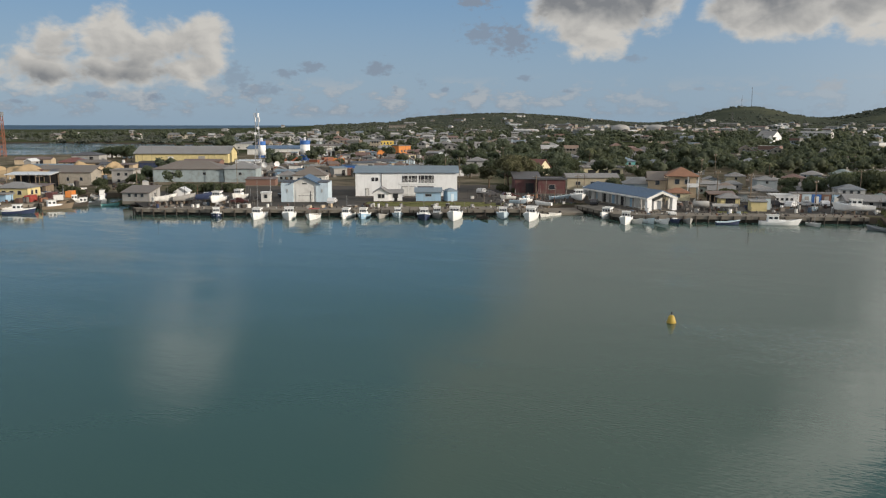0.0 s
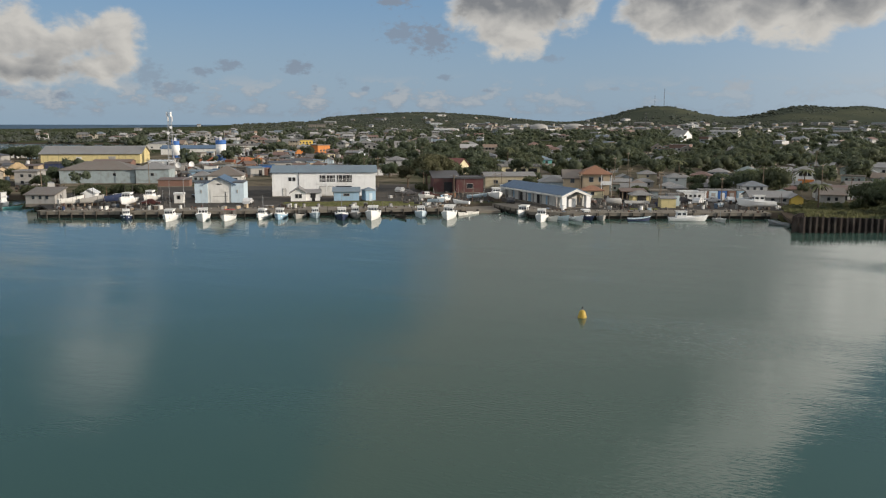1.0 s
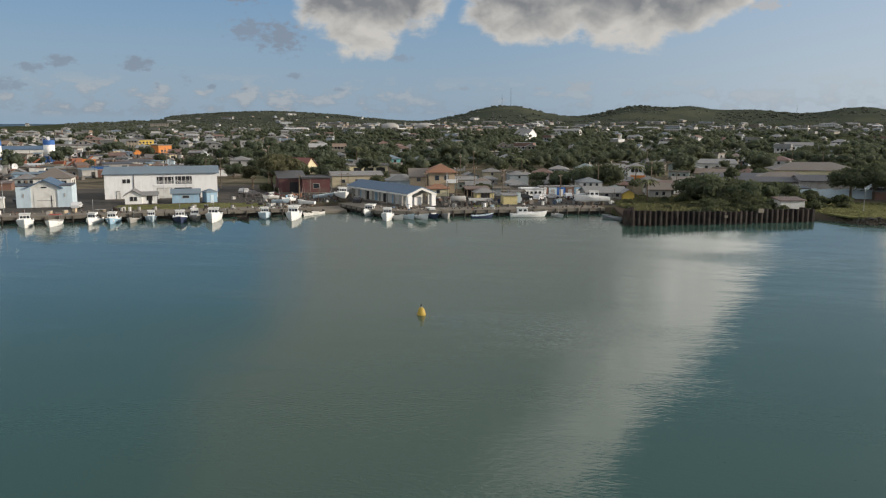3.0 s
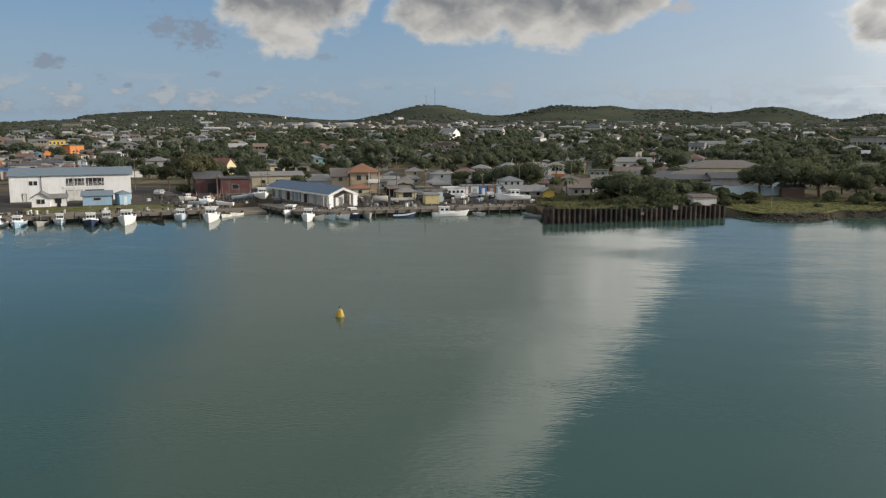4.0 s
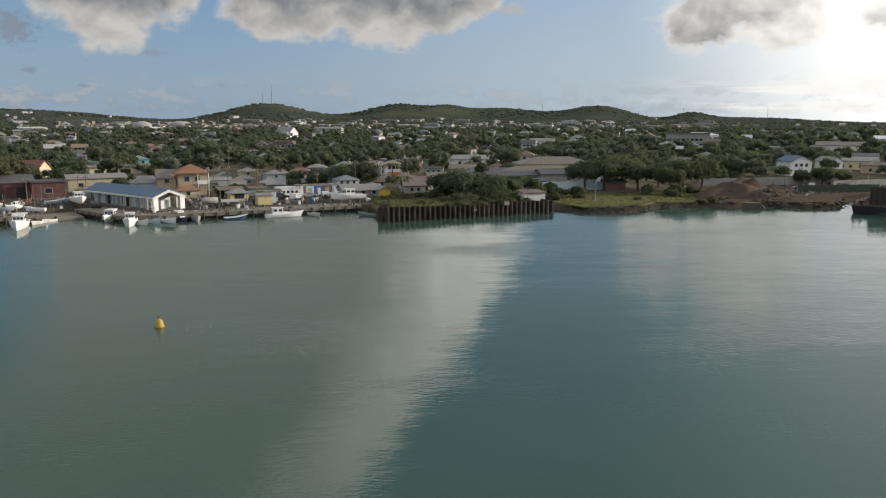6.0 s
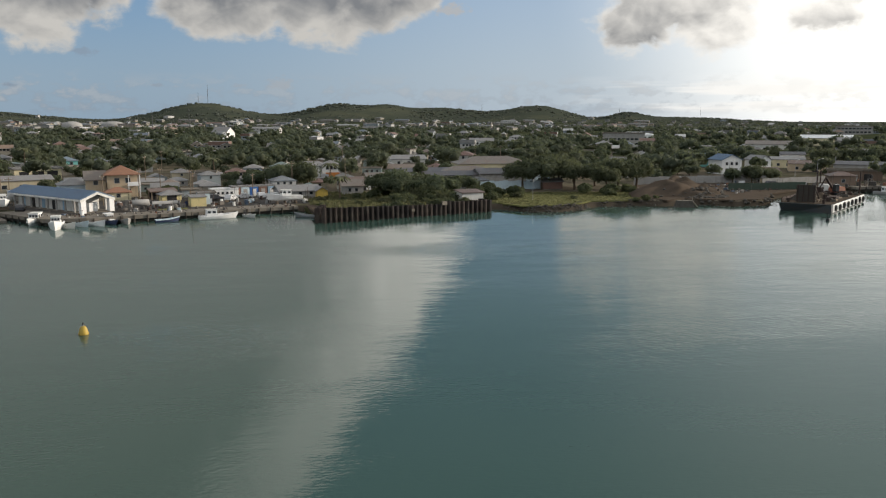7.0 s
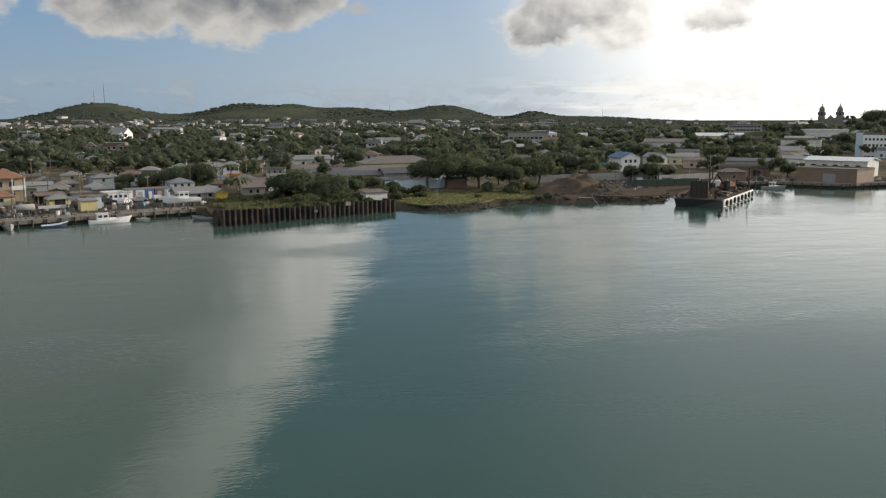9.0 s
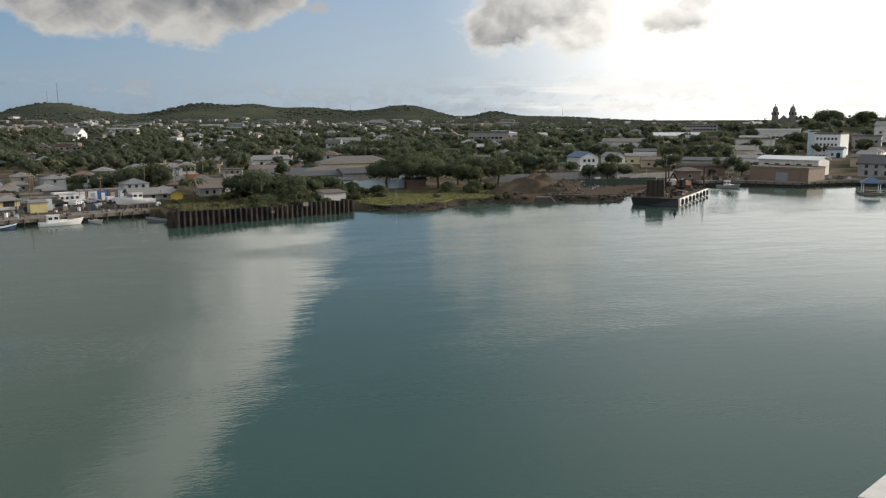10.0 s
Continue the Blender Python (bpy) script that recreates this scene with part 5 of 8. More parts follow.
# ---- boats ----
def hull_shape(L, B, H, draft=0.35, bow=0.9, full=0.55):
    """Hull skin and deck edge; the bow points to +y, the waterline is at 0."""
    rows, rail = [], []
    n = 11
    for i in range(n):
        s = i / (n - 1)
        y = -L / 2 + L * s
        b = B / 2 * (0.90 + 0.10 * min(1, s / 0.35)) * (1 - max(0, (s - full) / (1 - full)) ** 2.3)
        b = max(b, 0.03)
        top = H * (1 + bow * max(0, (s - 0.3) / 0.7) ** 2)
        keel = -draft * (1 - max(0, (s - 0.75) / 0.25) ** 2 * 0.9)
        fl = max(0, (s - 0.35) / 0.65)
        rake = 0.10 * L * max(0, (s - 0.7) / 0.3) ** 2
        sec = [(b, y + rake * 1.0, top), (b * (0.95 - 0.16 * fl), y + rake * 0.55, top * 0.45), (b * (0.84 - 0.34 * fl), y + rake * 0.15, -0.02), (b * 0.45, y, keel * 0.8), (0, y, keel)]
        rows.append([(-p, q, r) for p, q, r in sec] + [(p, q, r) for p, q, r in reversed(sec[:-1])])
        rail.append((b, y + rake, top))
    return rows, rail


def boat(m, L, B, H, paint, label, cabin="fore", deck="offwhite", mast=0.0, awning=None, stripe=None, group="", motor=False, stand=False, category="boat", name="boat"):
    """A small craft whose origin lies at its waterline amidships."""
    o = thing(name, m, label, category, group)
    rows, rail = hull_shape(L, B, H)
    s = Shape().rings(rows)
    s.add(rows[0], [tuple(range(len(rows[0]) - 1, -1, -1))])
    part("hull", s, M[paint], o, flat=False)
    s, low = Shape(), 0.18 if cabin else 0.42
    inner = [(b * 0.9, y * 0.985, z - low * (1 if cabin else H)) for b, y, z in rail]
    s.rings([[(-b, y, z), (b, y, z)] for b, y, z in inner])
    part("deck", s, M[deck], o)
    s = Shape()
    for k in (-1, 1):
        s.rings([[(k * b * 1.02, y, z + 0.05), (k * b * 0.88, y, z + 0.05), (k * b * 0.88, y, z - 0.12), (k * b * 1.02, y, z - 0.1)] for b, y, z in rail], True)
    part("gunwale", s, M[stripe or paint], o)
    z0 = rail[5][2] - low
    if cabin:
        y0 = {"fore": 0.08 * L, "mid": -0.02 * L, "aft": -0.16 * L}[cabin]
        cl, cw, ch = 0.30 * L, B * 0.66, 1.45
        c = part("cabin", Shape().box(0, y0, z0 - 0.1, cw, cl, ch + 0.1, taper=0.9), M["white"], o)
        part("cabin_roof", Shape().box(0, y0, z0 + ch + 0.005, cw * 1.02, cl * 1.08, 0.09), M["offwhite"], o)
        for u in (-1, 0, 1):
            part("window", Shape().box(u * cw * 0.29, y0 + cl / 2 * 0.945, z0 + ch * 0.50, cw * 0.23, 0.06, ch * 0.32), M["glass"], c)
        for k in (-1, 1):
            for v in (-0.25, 0.22):
                part("window", Shape().box(k * cw / 2 * 0.955, y0 + v * cl, z0 + ch * 0.5, 0.06, cl * 0.3, ch * 0.32), M["glass"], c)
        part("trunk", Shape().box(0, y0 + cl * 0.85, z0 - 0.1, cw * 0.8, cl * 0.75, 0.62, taper=0.75), M["white"], o)
    else:
        for v in (-0.28, -0.02, 0.2):
            part("thwart", Shape().box(0, v * L, H * 0.62, B * 0.84, 0.22, 0.05), M["timber"], o)
    if awning:
        part("awning", Shape().box(0, -0.27 * L, z0 + 1.5, B * 0.8, L * 0.3, 0.07), M[awning], o)
        for k in (-1, 1):
            for v in (-0.40, -0.14):
                part("awning_post", Shape().tube((k * B * 0.36, v * L, z0), (k * B * 0.36, v * L, z0 + 1.5), 0.03, n=5), M["steel"], o)
    if mast:
        part("mast", Shape().tube((0, 0.02 * L, z0), (0, 0.02 * L, z0 + mast), 0.05, 0.03, 6), M["steel"], o)
    if motor:
        mt = part("outboard", Shape().box(0, -L / 2 - 0.16, H * 0.75, 0.38, 0.5, 0.55, taper=0.85), M["dark"], o)
        part("shaft", Shape().box(0, -L / 2 - 0.2, -0.3, 0.14, 0.2, H * 0.75 + 0.35), M["steel"], mt)
    if stand:
        for v in (-0.3, 0.02, 0.26):
            part("trestle", Shape().box(0, v * L, -0.98, B * 0.7, 0.3, 0.66), M["timber"], o)
    return o


def moored(x, y, turn, L, B, H, paint, label, **k):
    """Bow at x, y and pointing out to the water; turn 0 points to -y."""
    a = radians(turn)
    return boat(pose(x - math.sin(a) * L * 0.42, y + math.cos(a) * L * 0.42, 0, 0, 0, 180 + turn), L, B, H, paint, label, group="boats along the quay", **k)


moored(-27.9, 179.0, 10, 6.5, 2.3, 0.6, "navy", "small dark-hulled fishing boat with white cabin at the quay", stripe="white")
moored(-19.1, 174.2, -6, 8.0, 2.9, 0.85, "white", "white fishing boat with tall mast moored at the quay", mast=7.5)
moored(-11.8, 173.0, 4, 8.6, 3.1, 0.95, "white", "white cabin fishing boat moored at the quay", cabin="mid", mast=2.6)
moored(-7.3, 172.7, -8, 6.4, 2.8, 0.8, "white", "white open boat with red canopy moored at the quay", cabin=None, deck="tan", awning="brightred", stripe="grey")
moored(-0.3, 174.0, -14, 7.0, 2.4, 0.75, "white", "white fishing boat with thin mast at the quay", mast=4.2)
moored(3.6, 173.7, -8, 7.2, 2.6, 0.75, "midblue", "light blue fishing boat with white cabin at the quay", stripe="white", mast=2.5)
moored(7.4, 174.3, -12, 6.4, 2.4, 0.6, "grey", "cluttered grey open fishing boat at the quay", cabin=None, deck="khaki", mast=2.2)
moored(11.5, 175.0, 3, 6.2, 2.2, 0.7, "paleblue", "small pale boat with white cabin at the quay")
moored(16.8, 170.2, -2, 8.4, 2.9, 0.85, "navy", "navy-hulled fishing boat with white wheelhouse", cabin="mid", stripe="white", mast=5.0)
moored(20.0, 172.6, 0, 7.4, 2.4, 0.8, "grey", "plain grey work boat at the quay", cabin="aft")
moored(22.9, 169.3, -10, 9.2, 3.3, 1.15, "white", "large white fishing boat with high bow at the quay", cabin="mid", mast=2.8)
moored(30.1, 170.4, 14, 4.6, 1.6, 0.45, "darktimber", "dark wooden skiff beside the quay", cabin=None, deck="timber")
moored(33.9, 171.2, -6, 7.0, 2.6, 0.85, "paleblue", "pale grey boat with square white cabin", cabin="mid")
moored(38.7, 167.0, -16, 9.4, 3.2, 1.05, "white", "white fishing boat with canopy frame at the landing", cabin="mid", awning="offwhite", mast=2.4)
moored(42.8, 174.0, -40, 3.8, 1.4, 0.45, "offwhite", "small cream-white skiff by the slipway", cabin=None, deck="tan", motor=True)
moored(45.2, 176.0, -50, 3.6, 1.3, 0.45, "offwhite", "small off-white skiff by the slipway", cabin=None, deck="tan", motor=True)
moored(55.4, 169.6, -32, 9.6, 2.9, 0.85, "white", "white cabin cruiser with grey deck near the slipway", cabin="fore", deck="grey", mast=2.2)
moored(57.0, 159.6, -20, 7.6, 2.7, 0.95, "white", "white fishing boat with square cabin by the landing", cabin="mid")
for x, y, turn, paint in ((60.3, 160.2, 28, "offwhite"), (63.0, 160.4, 8, "paleblue"), (65.7, 159.6, 18, "white"), (70.4, 159.4, -12, "grey")):
    moored(x, y, turn, 4.6, 1.8, 0.68, paint, "small open skiff tied to the landing quay", cabin=None, deck="darktimber", motor=True)
moored(68.4, 160.6, 0, 5.6, 2.1, 0.55, "navy", "small dark boat with white canopy at the landing", awning="white", cabin="aft")
boat(pose(77.9, 160.0 - 1.6, 0, 0, 0, -100), 4.4, 1.4, 0.5, "navy", "long dark blue open rowing boat along the quay", cabin=None, deck="offwhite", stripe="paleblue", group="boats along the quay")
boat(pose(88.0, 157.2 - 0.6, 0, 0, 0, -104), 7.4, 2.3, 0.65, "white", "long white cabin launch lying along the quay", cabin="aft", deck="grey", group="boats along the quay")
moored(94.3, 152.6, -4, 4.6, 1.7, 0.45, "offwhite", "small white dinghy with outboard motor", cabin=None, motor=True, mast=2.2)
boat(pose(103.0, 146.2, 0, 0, 0, 30), 4.6, 1.7, 0.5, "steel", "small grey dinghy beside the sheet piling", cabin=None, deck="grey", motor=True, group="boats along the quay")
# inlet on the far side
boat(pose(-73.7, 190.4, 0, 0, 0, -84), 6.4, 2.2, 0.7, "navy", "navy and white motor boat off the yellow house", cabin="mid", stripe="white", deck="white")
boat(pose(-69, 200.5, 0, 0, 0, -60), 6.6, 2.6, 0.7, "timber", "old brown wooden hulk with clutter on deck", cabin="aft", deck="timber", mast=2.0)
boat(pose(-70, 216, 0, 0, 0, -70), 5.0, 1.9, 0.6, "offwhite", "small white boat in the inlet", cabin="mid")
boat(pose(-63.5, 217, 0, 0, 0, 20), 5.4, 2.0, 0.6, "offwhite", "small white boat moored in the inlet", cabin="mid")
boat(pose(-58.5, 206.5, 0, 0, 0, -86), 3.8, 1.4, 0.4, "teal", "small pale green dinghy by the bushes", cabin=None)
# hauled out on the yard
for x, y, rz, L, B, paint, cabin, label in (
        (-42.8, 195.5, -60, 5.2, 2.0, "offwhite", None, "white open boat hauled out on trestles"), (-38.6, 196.5, -66, 5.0, 1.9, "grey", None, "grey boat hull hauled out on trestles"),
        (-35.6, 199.5, -72, 5.6, 2.0, "navy", None, "dark boat hull hauled out on trestles"), (-30.1, 193.5, 172, 8.0, 3.0, "white", "mid", "white cabin boat hauled out on the yard"),
        (-26.0, 199, 168, 7.0, 2.6, "offwhite", "mid", "off-white boat hauled out on the yard"),
        (39.5, 198, 100, 6.0, 2.2, "offwhite", "mid", "small white boat hauled out on the yard"), (39.8, 187, -120, 6.2, 2.1, "paleblue", None, "pale skiff hauled out by the slipway"),
        (43.4, 195.5, 150, 6.0, 2.1, "midblue", None, "light blue skiff hauled out by the slipway"), (45.0, 182.0, 60, 6.0, 2.2, "white", None, "white skiff drawn up by the slipway"),
        (42.3, 190.2, 120, 5.6, 2.0, "white", "aft", "white motor boat hauled out by the slipway"), (55.8, 192.6, 176, 8.0, 3.0, "white", "mid", "white fishing boat standing on the hard"),
        (60.5, 202.3, -100, 6.5, 2.4, "offwhite", "mid", "off-white boat standing behind the market"), (52.0, 196.8, -78, 8.0, 2.4, "paleblue", None, "long pale hull standing on the hard"),
        (107.9, 162.8, 76, 7.8, 2.4, "white", "mid", "white cabin launch standing on trestles")):
    k_ = 0.62 if 38 < x < 54 else 1.0
    boat(pose(x, y, 1.36 + 0.98 * k_, 0, 0, rz) @ Matrix.Diagonal((k_, k_, k_, 1)), L, B, 0.8, paint, label, cabin=cabin, stand=True, deck="grey", group="boats on the hard")

# ---- sheet piling ----
wall = thing("sheet_pile_wall", Matrix(), "dark rusted steel sheet piling standing in the water", "retaining wall")
prof = [(-0.62, 0.42), (-0.36, 0.42), (-0.17, -0.42), (0.17, -0.42), (0.36, 0.42), (0.62, 0.42), (0.62, 0.50), (0.32, 0.50), (0.12, -0.33), (-0.12, -0.33), (-0.32, 0.50), (-0.62, 0.50)]
pile = None
sp_a, sp_b = (99.8, 135.0), (139.8, 127.9)
sp_n = 35
ang = math.degrees(math.atan2(sp_b[1] - sp_a[1], sp_b[0] - sp_a[0]))
for i in range(sp_n):
    s = (i + 0.5) / sp_n
    x, y = sp_a[0] + (sp_b[0] - sp_a[0]) * s, sp_a[1] + (sp_b[1] - sp_a[1]) * s
    top = 3.05 - 1.0 * s + (0.55 if s > 0.70 else 0.0) + random.uniform(-0.07, 0.07)
    m = pose(x, y, top - 3.0, 0, 0, ang)
    if pile is None:
        pile = part("pile", Shape().prism(prof, -3.5, 3.0), M["pile"], wall)
        pile.matrix_basis = m
    else:
        twin(pile, wall, m)
for i in range(7):
    twin(pile, wall, pose(99.5 + 1.0 * i, 136.2 + 1.15 * i, 0.05 - 0.05 * i, 0, 0, 50))
for i in range(4):
    twin(pile, wall, pose(140.3 + 0.3 * i, 129.0 + 1.2 * i, -0.5, 0, 0, 78))
part("capping_plate", Shape().box(127.4, 129.7, 2.2, 1.4, 0.3, 0.8, rz=ang + 6, taper=0.85), M["concrete"], wall, "grey concrete lump on the piling")
part("capping_plate", Shape().box(119.7, 130.9, 1.3, 0.7, 0.3, 0.5, rz=ang), M["concrete"], wall, "grey plate on the piling")
sheet("fill", [(100, 137), (139.5, 130), (142, 140), (110, 156), (106, 150)], M["dirt"], "earth fill behind the sheet piling", "ground", 1.58, 0.6)


# ---- buoy ----
by = thing("buoy", pose(36.0, 78.3, 0), "yellow conical mooring buoy floating on the water", "buoy")
prf = [(0.42, -0.5), (0.46, -0.02), (0.45, 0.12), (0.33, 0.62), (0.20, 0.80), (0.16, 0.82)]
part("float", Shape().rings([[(r * math.cos(a * math.pi / 10), r * math.sin(a * math.pi / 10), z) for a in range(20)] for r, z in prf], True, caps=True), M["buoy"], by, flat=False)
part("collar", Shape().tube((0, 0, 0.05), (0, 0, 0.13), 0.49, n=20), M["buoy"], by)
part("top_post", Shape().tube((0, 0, 0.8), (0, 0, 1.12), 0.05, n=8), M["steel"], by)
part("top_mark", Shape().tube((0, 0, 1.0), (0, 0, 1.16), 0.11, 0.07, 10), M["dark"], by)


# ---- silos, mast, crane and yard machines ----
def silo(x, y, r, top, label):
    g = zat(x, y)
    o = thing("silo", pose(x, y, g), label, "silo")
    h = top - g
    part("shell", Shape().tube((0, 0, h * 0.36), (0, 0, h * 0.80), r, n=24), M["white"], o, flat=False)
    part("blue_band", Shape().tube((0, 0, h * 0.80), (0, 0, h * 0.97), r * 1.03, n=24), M["blue"], o)
    part("hopper", Shape().tube((0, 0, h * 0.12), (0, 0, h * 0.36), r * 0.35, r * 1.03, 24), M["blue"], o)
    for k in range(4):
        a = math.pi / 4 + k * math.pi / 2
        part("leg", Shape().tube((r * math.cos(a), r * math.sin(a), 0), (r * math.cos(a), r * math.sin(a), h * 0.38), 0.16, n=6), M["blue"], o)
    for k in range(12):
        a = k * math.pi / 6
        part("rail_post", Shape().tube((r * math.cos(a), r * math.sin(a), h * 0.97), (r * math.cos(a), r * math.sin(a), h * 0.97 + 1.0), 0.05, n=4), M["blue"], o)
    part("filter", Shape().box(0, 0, h * 0.97, 0.9, 0.9, 1.5), M["white"], o)
    TAKEN.append((x, y, 4))


silo(-23, 378, 2.2, 12.6, "white and blue cement silo on blue steel legs")
silo(-42.5, 379, 1.7, 12.2, "slimmer white and blue cement silo on steel legs")

mst = thing("radio_mast", pose(-34.8, 305, zat(-34.8, 305)), "grey steel lattice radio mast with antenna panels", "mast")
for a, b in ((-1, -1), (1, -1), (1, 1), (-1, 1)):
    part("leg", Shape().tube((a * 1.1, b * 1.1, 0), (a * 0.45, b * 0.45, 22.3), 0.09, 0.06, 5), M["steel"], mst)
s = Shape()
for k in range(14):
    za, zb = k * 1.6, (k + 1) * 1.6
    ra, rb = 1.1 - 0.65 * za / 22.4, 1.1 - 0.65 * zb / 22.4
    for (a, b), (c, d) in (((-1, -1), (1, -1)), ((1, -1), (1, 1)), ((1, 1), (-1, 1)), ((-1, 1), (-1, -1))):
        s.tube((a * ra, b * ra, za), (c * rb, d * rb, zb), 0.045, n=4)
        s.tube((a * rb, b * rb, zb), (c * rb, d * rb, zb), 0.04, n=4)
part("bracing", s, M["steel"], mst)
for k in range(6):
    a = k * math.pi / 3
    part("antenna_panel", Shape().box(0.95 * math.cos(a), 0.95 * math.sin(a), 19.2 + 1.6 * (k % 2), 0.3, 0.3, 1.6, rz=math.degrees(a)), M["white"], mst)
for k in range(2):
    part("dish", Shape().tube((0.5 - k, -1.0, 17 - 2 * k), (0.5 - k, -1.35, 17 - 2 * k), 0.5, n=14), M["white"], mst)
part("lightning_rod", Shape().tube((0, 0, 22.3), (0, 0, 24.2), 0.04, n=4), M["steel"], mst)

cr = thing("tower_crane", pose(-187, 454, zat(-187, 454)), "orange lattice harbour crane tower", "crane")
for a, b in ((-1, -1), (1, -1), (1, 1), (-1, 1)):
    part("leg", Shape().tube((a * 1.5, b * 1.5, 0), (a * 1.2, b * 1.2, 21), 0.22, n=5), M["rustorange"], cr)
s = Shape()
for k in range(9):
    for (a, b), (c, d) in (((-1, -1), (1, -1)), ((1, -1), (1, 1)), ((1, 1), (-1, 1)), ((-1, 1), (-1, -1))):
        s.tube((a * 1.4, b * 1.4, k * 2.3), (c * 1.4, d * 1.4, (k + 1) * 2.3), 0.12, n=4)
part("bracing", s, M["rustorange"], cr)
part("cab", Shape().box(0, 0, 21, 3.2, 3.2, 2.4), M["steel"], cr)
part("boom", Shape().tube((0, 0, 23), (-14, 4, 44), 0.35, n=6), M["blue"], cr)

for x, y, s1, rz, label in ((-31, 350, 0.75, 10, "rusty orange concrete batching hopper"), (-17, 346, 0.7, -20, "rusty orange conveyor frame"), (-12, 356, 0.8, 30, "rusty orange loading frame")):
    h = thing("batching_plant", pose(x, y, zat(x, y), 0, 0, rz), label, "machine")
    part("bin", Shape().box(0, 0, 2.6 * s1, 5 * s1, 3 * s1, 2.2 * s1, taper=1.15), M["rustorange"], h)
    for a in (-1, 1):
        for b in (-1, 1):
            part("leg", Shape().box(a * 2 * s1, b * 1.2 * s1, 0, 0.3, 0.3, 2.7 * s1), M["rust"], h)
    part("conveyor", Shape().tube((2, 0, 1), (9 * s1, 0, 5.5 * s1), 0.35, n=6), M["rustorange"], h)
    TAKEN.append((x, y, 4))


def tank(x, y, rz, r, L, paint, label):
    o = thing("tank", pose(x, y, 1.36, 0, 0, rz), label, "tank")
    rows = []
    for s in (-1.0, -0.97, -0.9, 0.9, 0.97, 1.0):
        k = 0.45 if abs(s) == 1 else 0.85 if abs(s) > 0.95 else 1.0
        rows.append([(s * L / 2, r * k * math.cos(a * math.pi / 8), r + 0.35 + r * k * math.sin(a * math.pi / 8)) for a in range(16)])
    part("shell", Shape().rings(rows, True, caps=True), M[paint], o, flat=False)
    for v in (-0.3, 0.3):
        part("cradle", Shape().box(v * L, 0, 0, 0.3, r * 1.4, 0.7), M["concrete"], o)


tank(79.3, 175.3, -12, 0.75, 3.6, "grey", "grey-white horizontal fuel tank on cradles")
for x, y in ((-34, 318), (-30, 322), (-40, 326)):
    d = thing("satellite_dish", pose(x, y, zat(x, y), 0, 0, random.uniform(-30, 30)), "white satellite dish on a post", "dish")
    part("post", Shape().tube((0, 0, 0), (0, 0, 2.2), 0.12, n=6), M["steel"], d)
    part("reflector", Shape().rings([[(r * math.cos(a * math.pi / 10), -0.3 - 0.25 * r * r, 3.0 + r * math.sin(a * math.pi / 10)) for a in range(20)] for r in (0.05, 0.5, 0.85, 1.1)], True), M["white"], d, flat=False)


def cover_boat(x, y, rz):
    o = thing("canopy", pose(x, y, 1.36, 0, 0, rz), "low pale tarpaulin canopy over a skiff", "canopy")
    rows = [[(-2.7 + 5.4 * i / 6, 1.0 * math.cos(math.pi * k / 6), 1.0 + 0.55 * math.sin(math.pi * k / 6)) for k in range(7)] for i in range(7)]
    part("cover", Shape().rings(rows), M["grey"], o, flat=False)
    for u in (-2.4, 2.4):
        for v in (-0.9, 0.9):
            part("leg", Shape().tube((u, v, 0), (u, v, 1.1), 0.05, n=5), M["steel"], o)


cover_boat(83.2, 171.8, -12)


def heap(x, y, r, h, material, label, name, seed, squash=0.7, base=None, brow=1.25):
    rows, n = [], 36
    z0 = zat(x, y) - 0.3 if base is None else base
    for j in range(17):
        s = j / 16
        row = []
        for i in range(n):
            a = 2 * math.pi * i / n
            k = 1 + 0.4 * noise.noise((math.cos(a) * 1.3 + seed, math.sin(a) * 1.3, s * 2))
            zz = h * (1 - s ** brow) * (1 + 0.45 * noise.noise((math.cos(a) * 3 * s + seed, math.sin(a) * 3 * s, 4.0))) + 0.1 * h * noise.noise((math.cos(a) * 9 * s, math.sin(a) * 9 * s + seed, 1.0)) * (1 - s)
            row.append((x + r * s * k * math.cos(a), y + r * squash * s * k * math.sin(a), z0 + zz))
        rows.append(row)
    tagged(part(name, Shape().rings(rows, True), M[material], flat=False), label, "heap")
    TAKEN.append((x, y, r))


heap(-116, 300, 16, 4.0, "sand", "large heap of tan sand", "sand_mound", 1.0)
heap(-99, 312, 12, 4.4, "sand", "heap of tan sand", "sand_mound", 2.0)
heap(-133, 306, 14, 4.6, "sand", "heap of tan sand in the yard", "sand_mound", 3.0)
heap(-108, 306, 8, 4.2, "sand", "small peaked heap of tan sand", "sand_mound", 7.5)
heap(-124, 300, 7, 4.0, "sand", "small steep heap of tan sand", "sand_mound", 8.5)
heap(-90, 318, 7, 4.0, "sand", "small rough heap of tan sand", "sand_mound", 9.5)
heap(-80, 300, 8, 3.0, "sand", "low heap of tan sand", "sand_mound", 4.0)
heap(193.5, 117.0, 13, 3.6, "dirt", "big mound of brown excavated earth", "earth_mound", 5.0, 0.65, brow=2.0)
heap(202, 121, 10, 3.9, "dirt", "rounded mound of brown earth behind the first", "earth_mound", 12.0, 0.7, brow=1.9)
heap(195, 110, 9, 2.8, "dirt", "mound of dark earth and rubble", "earth_mound", 6.0, 0.7)

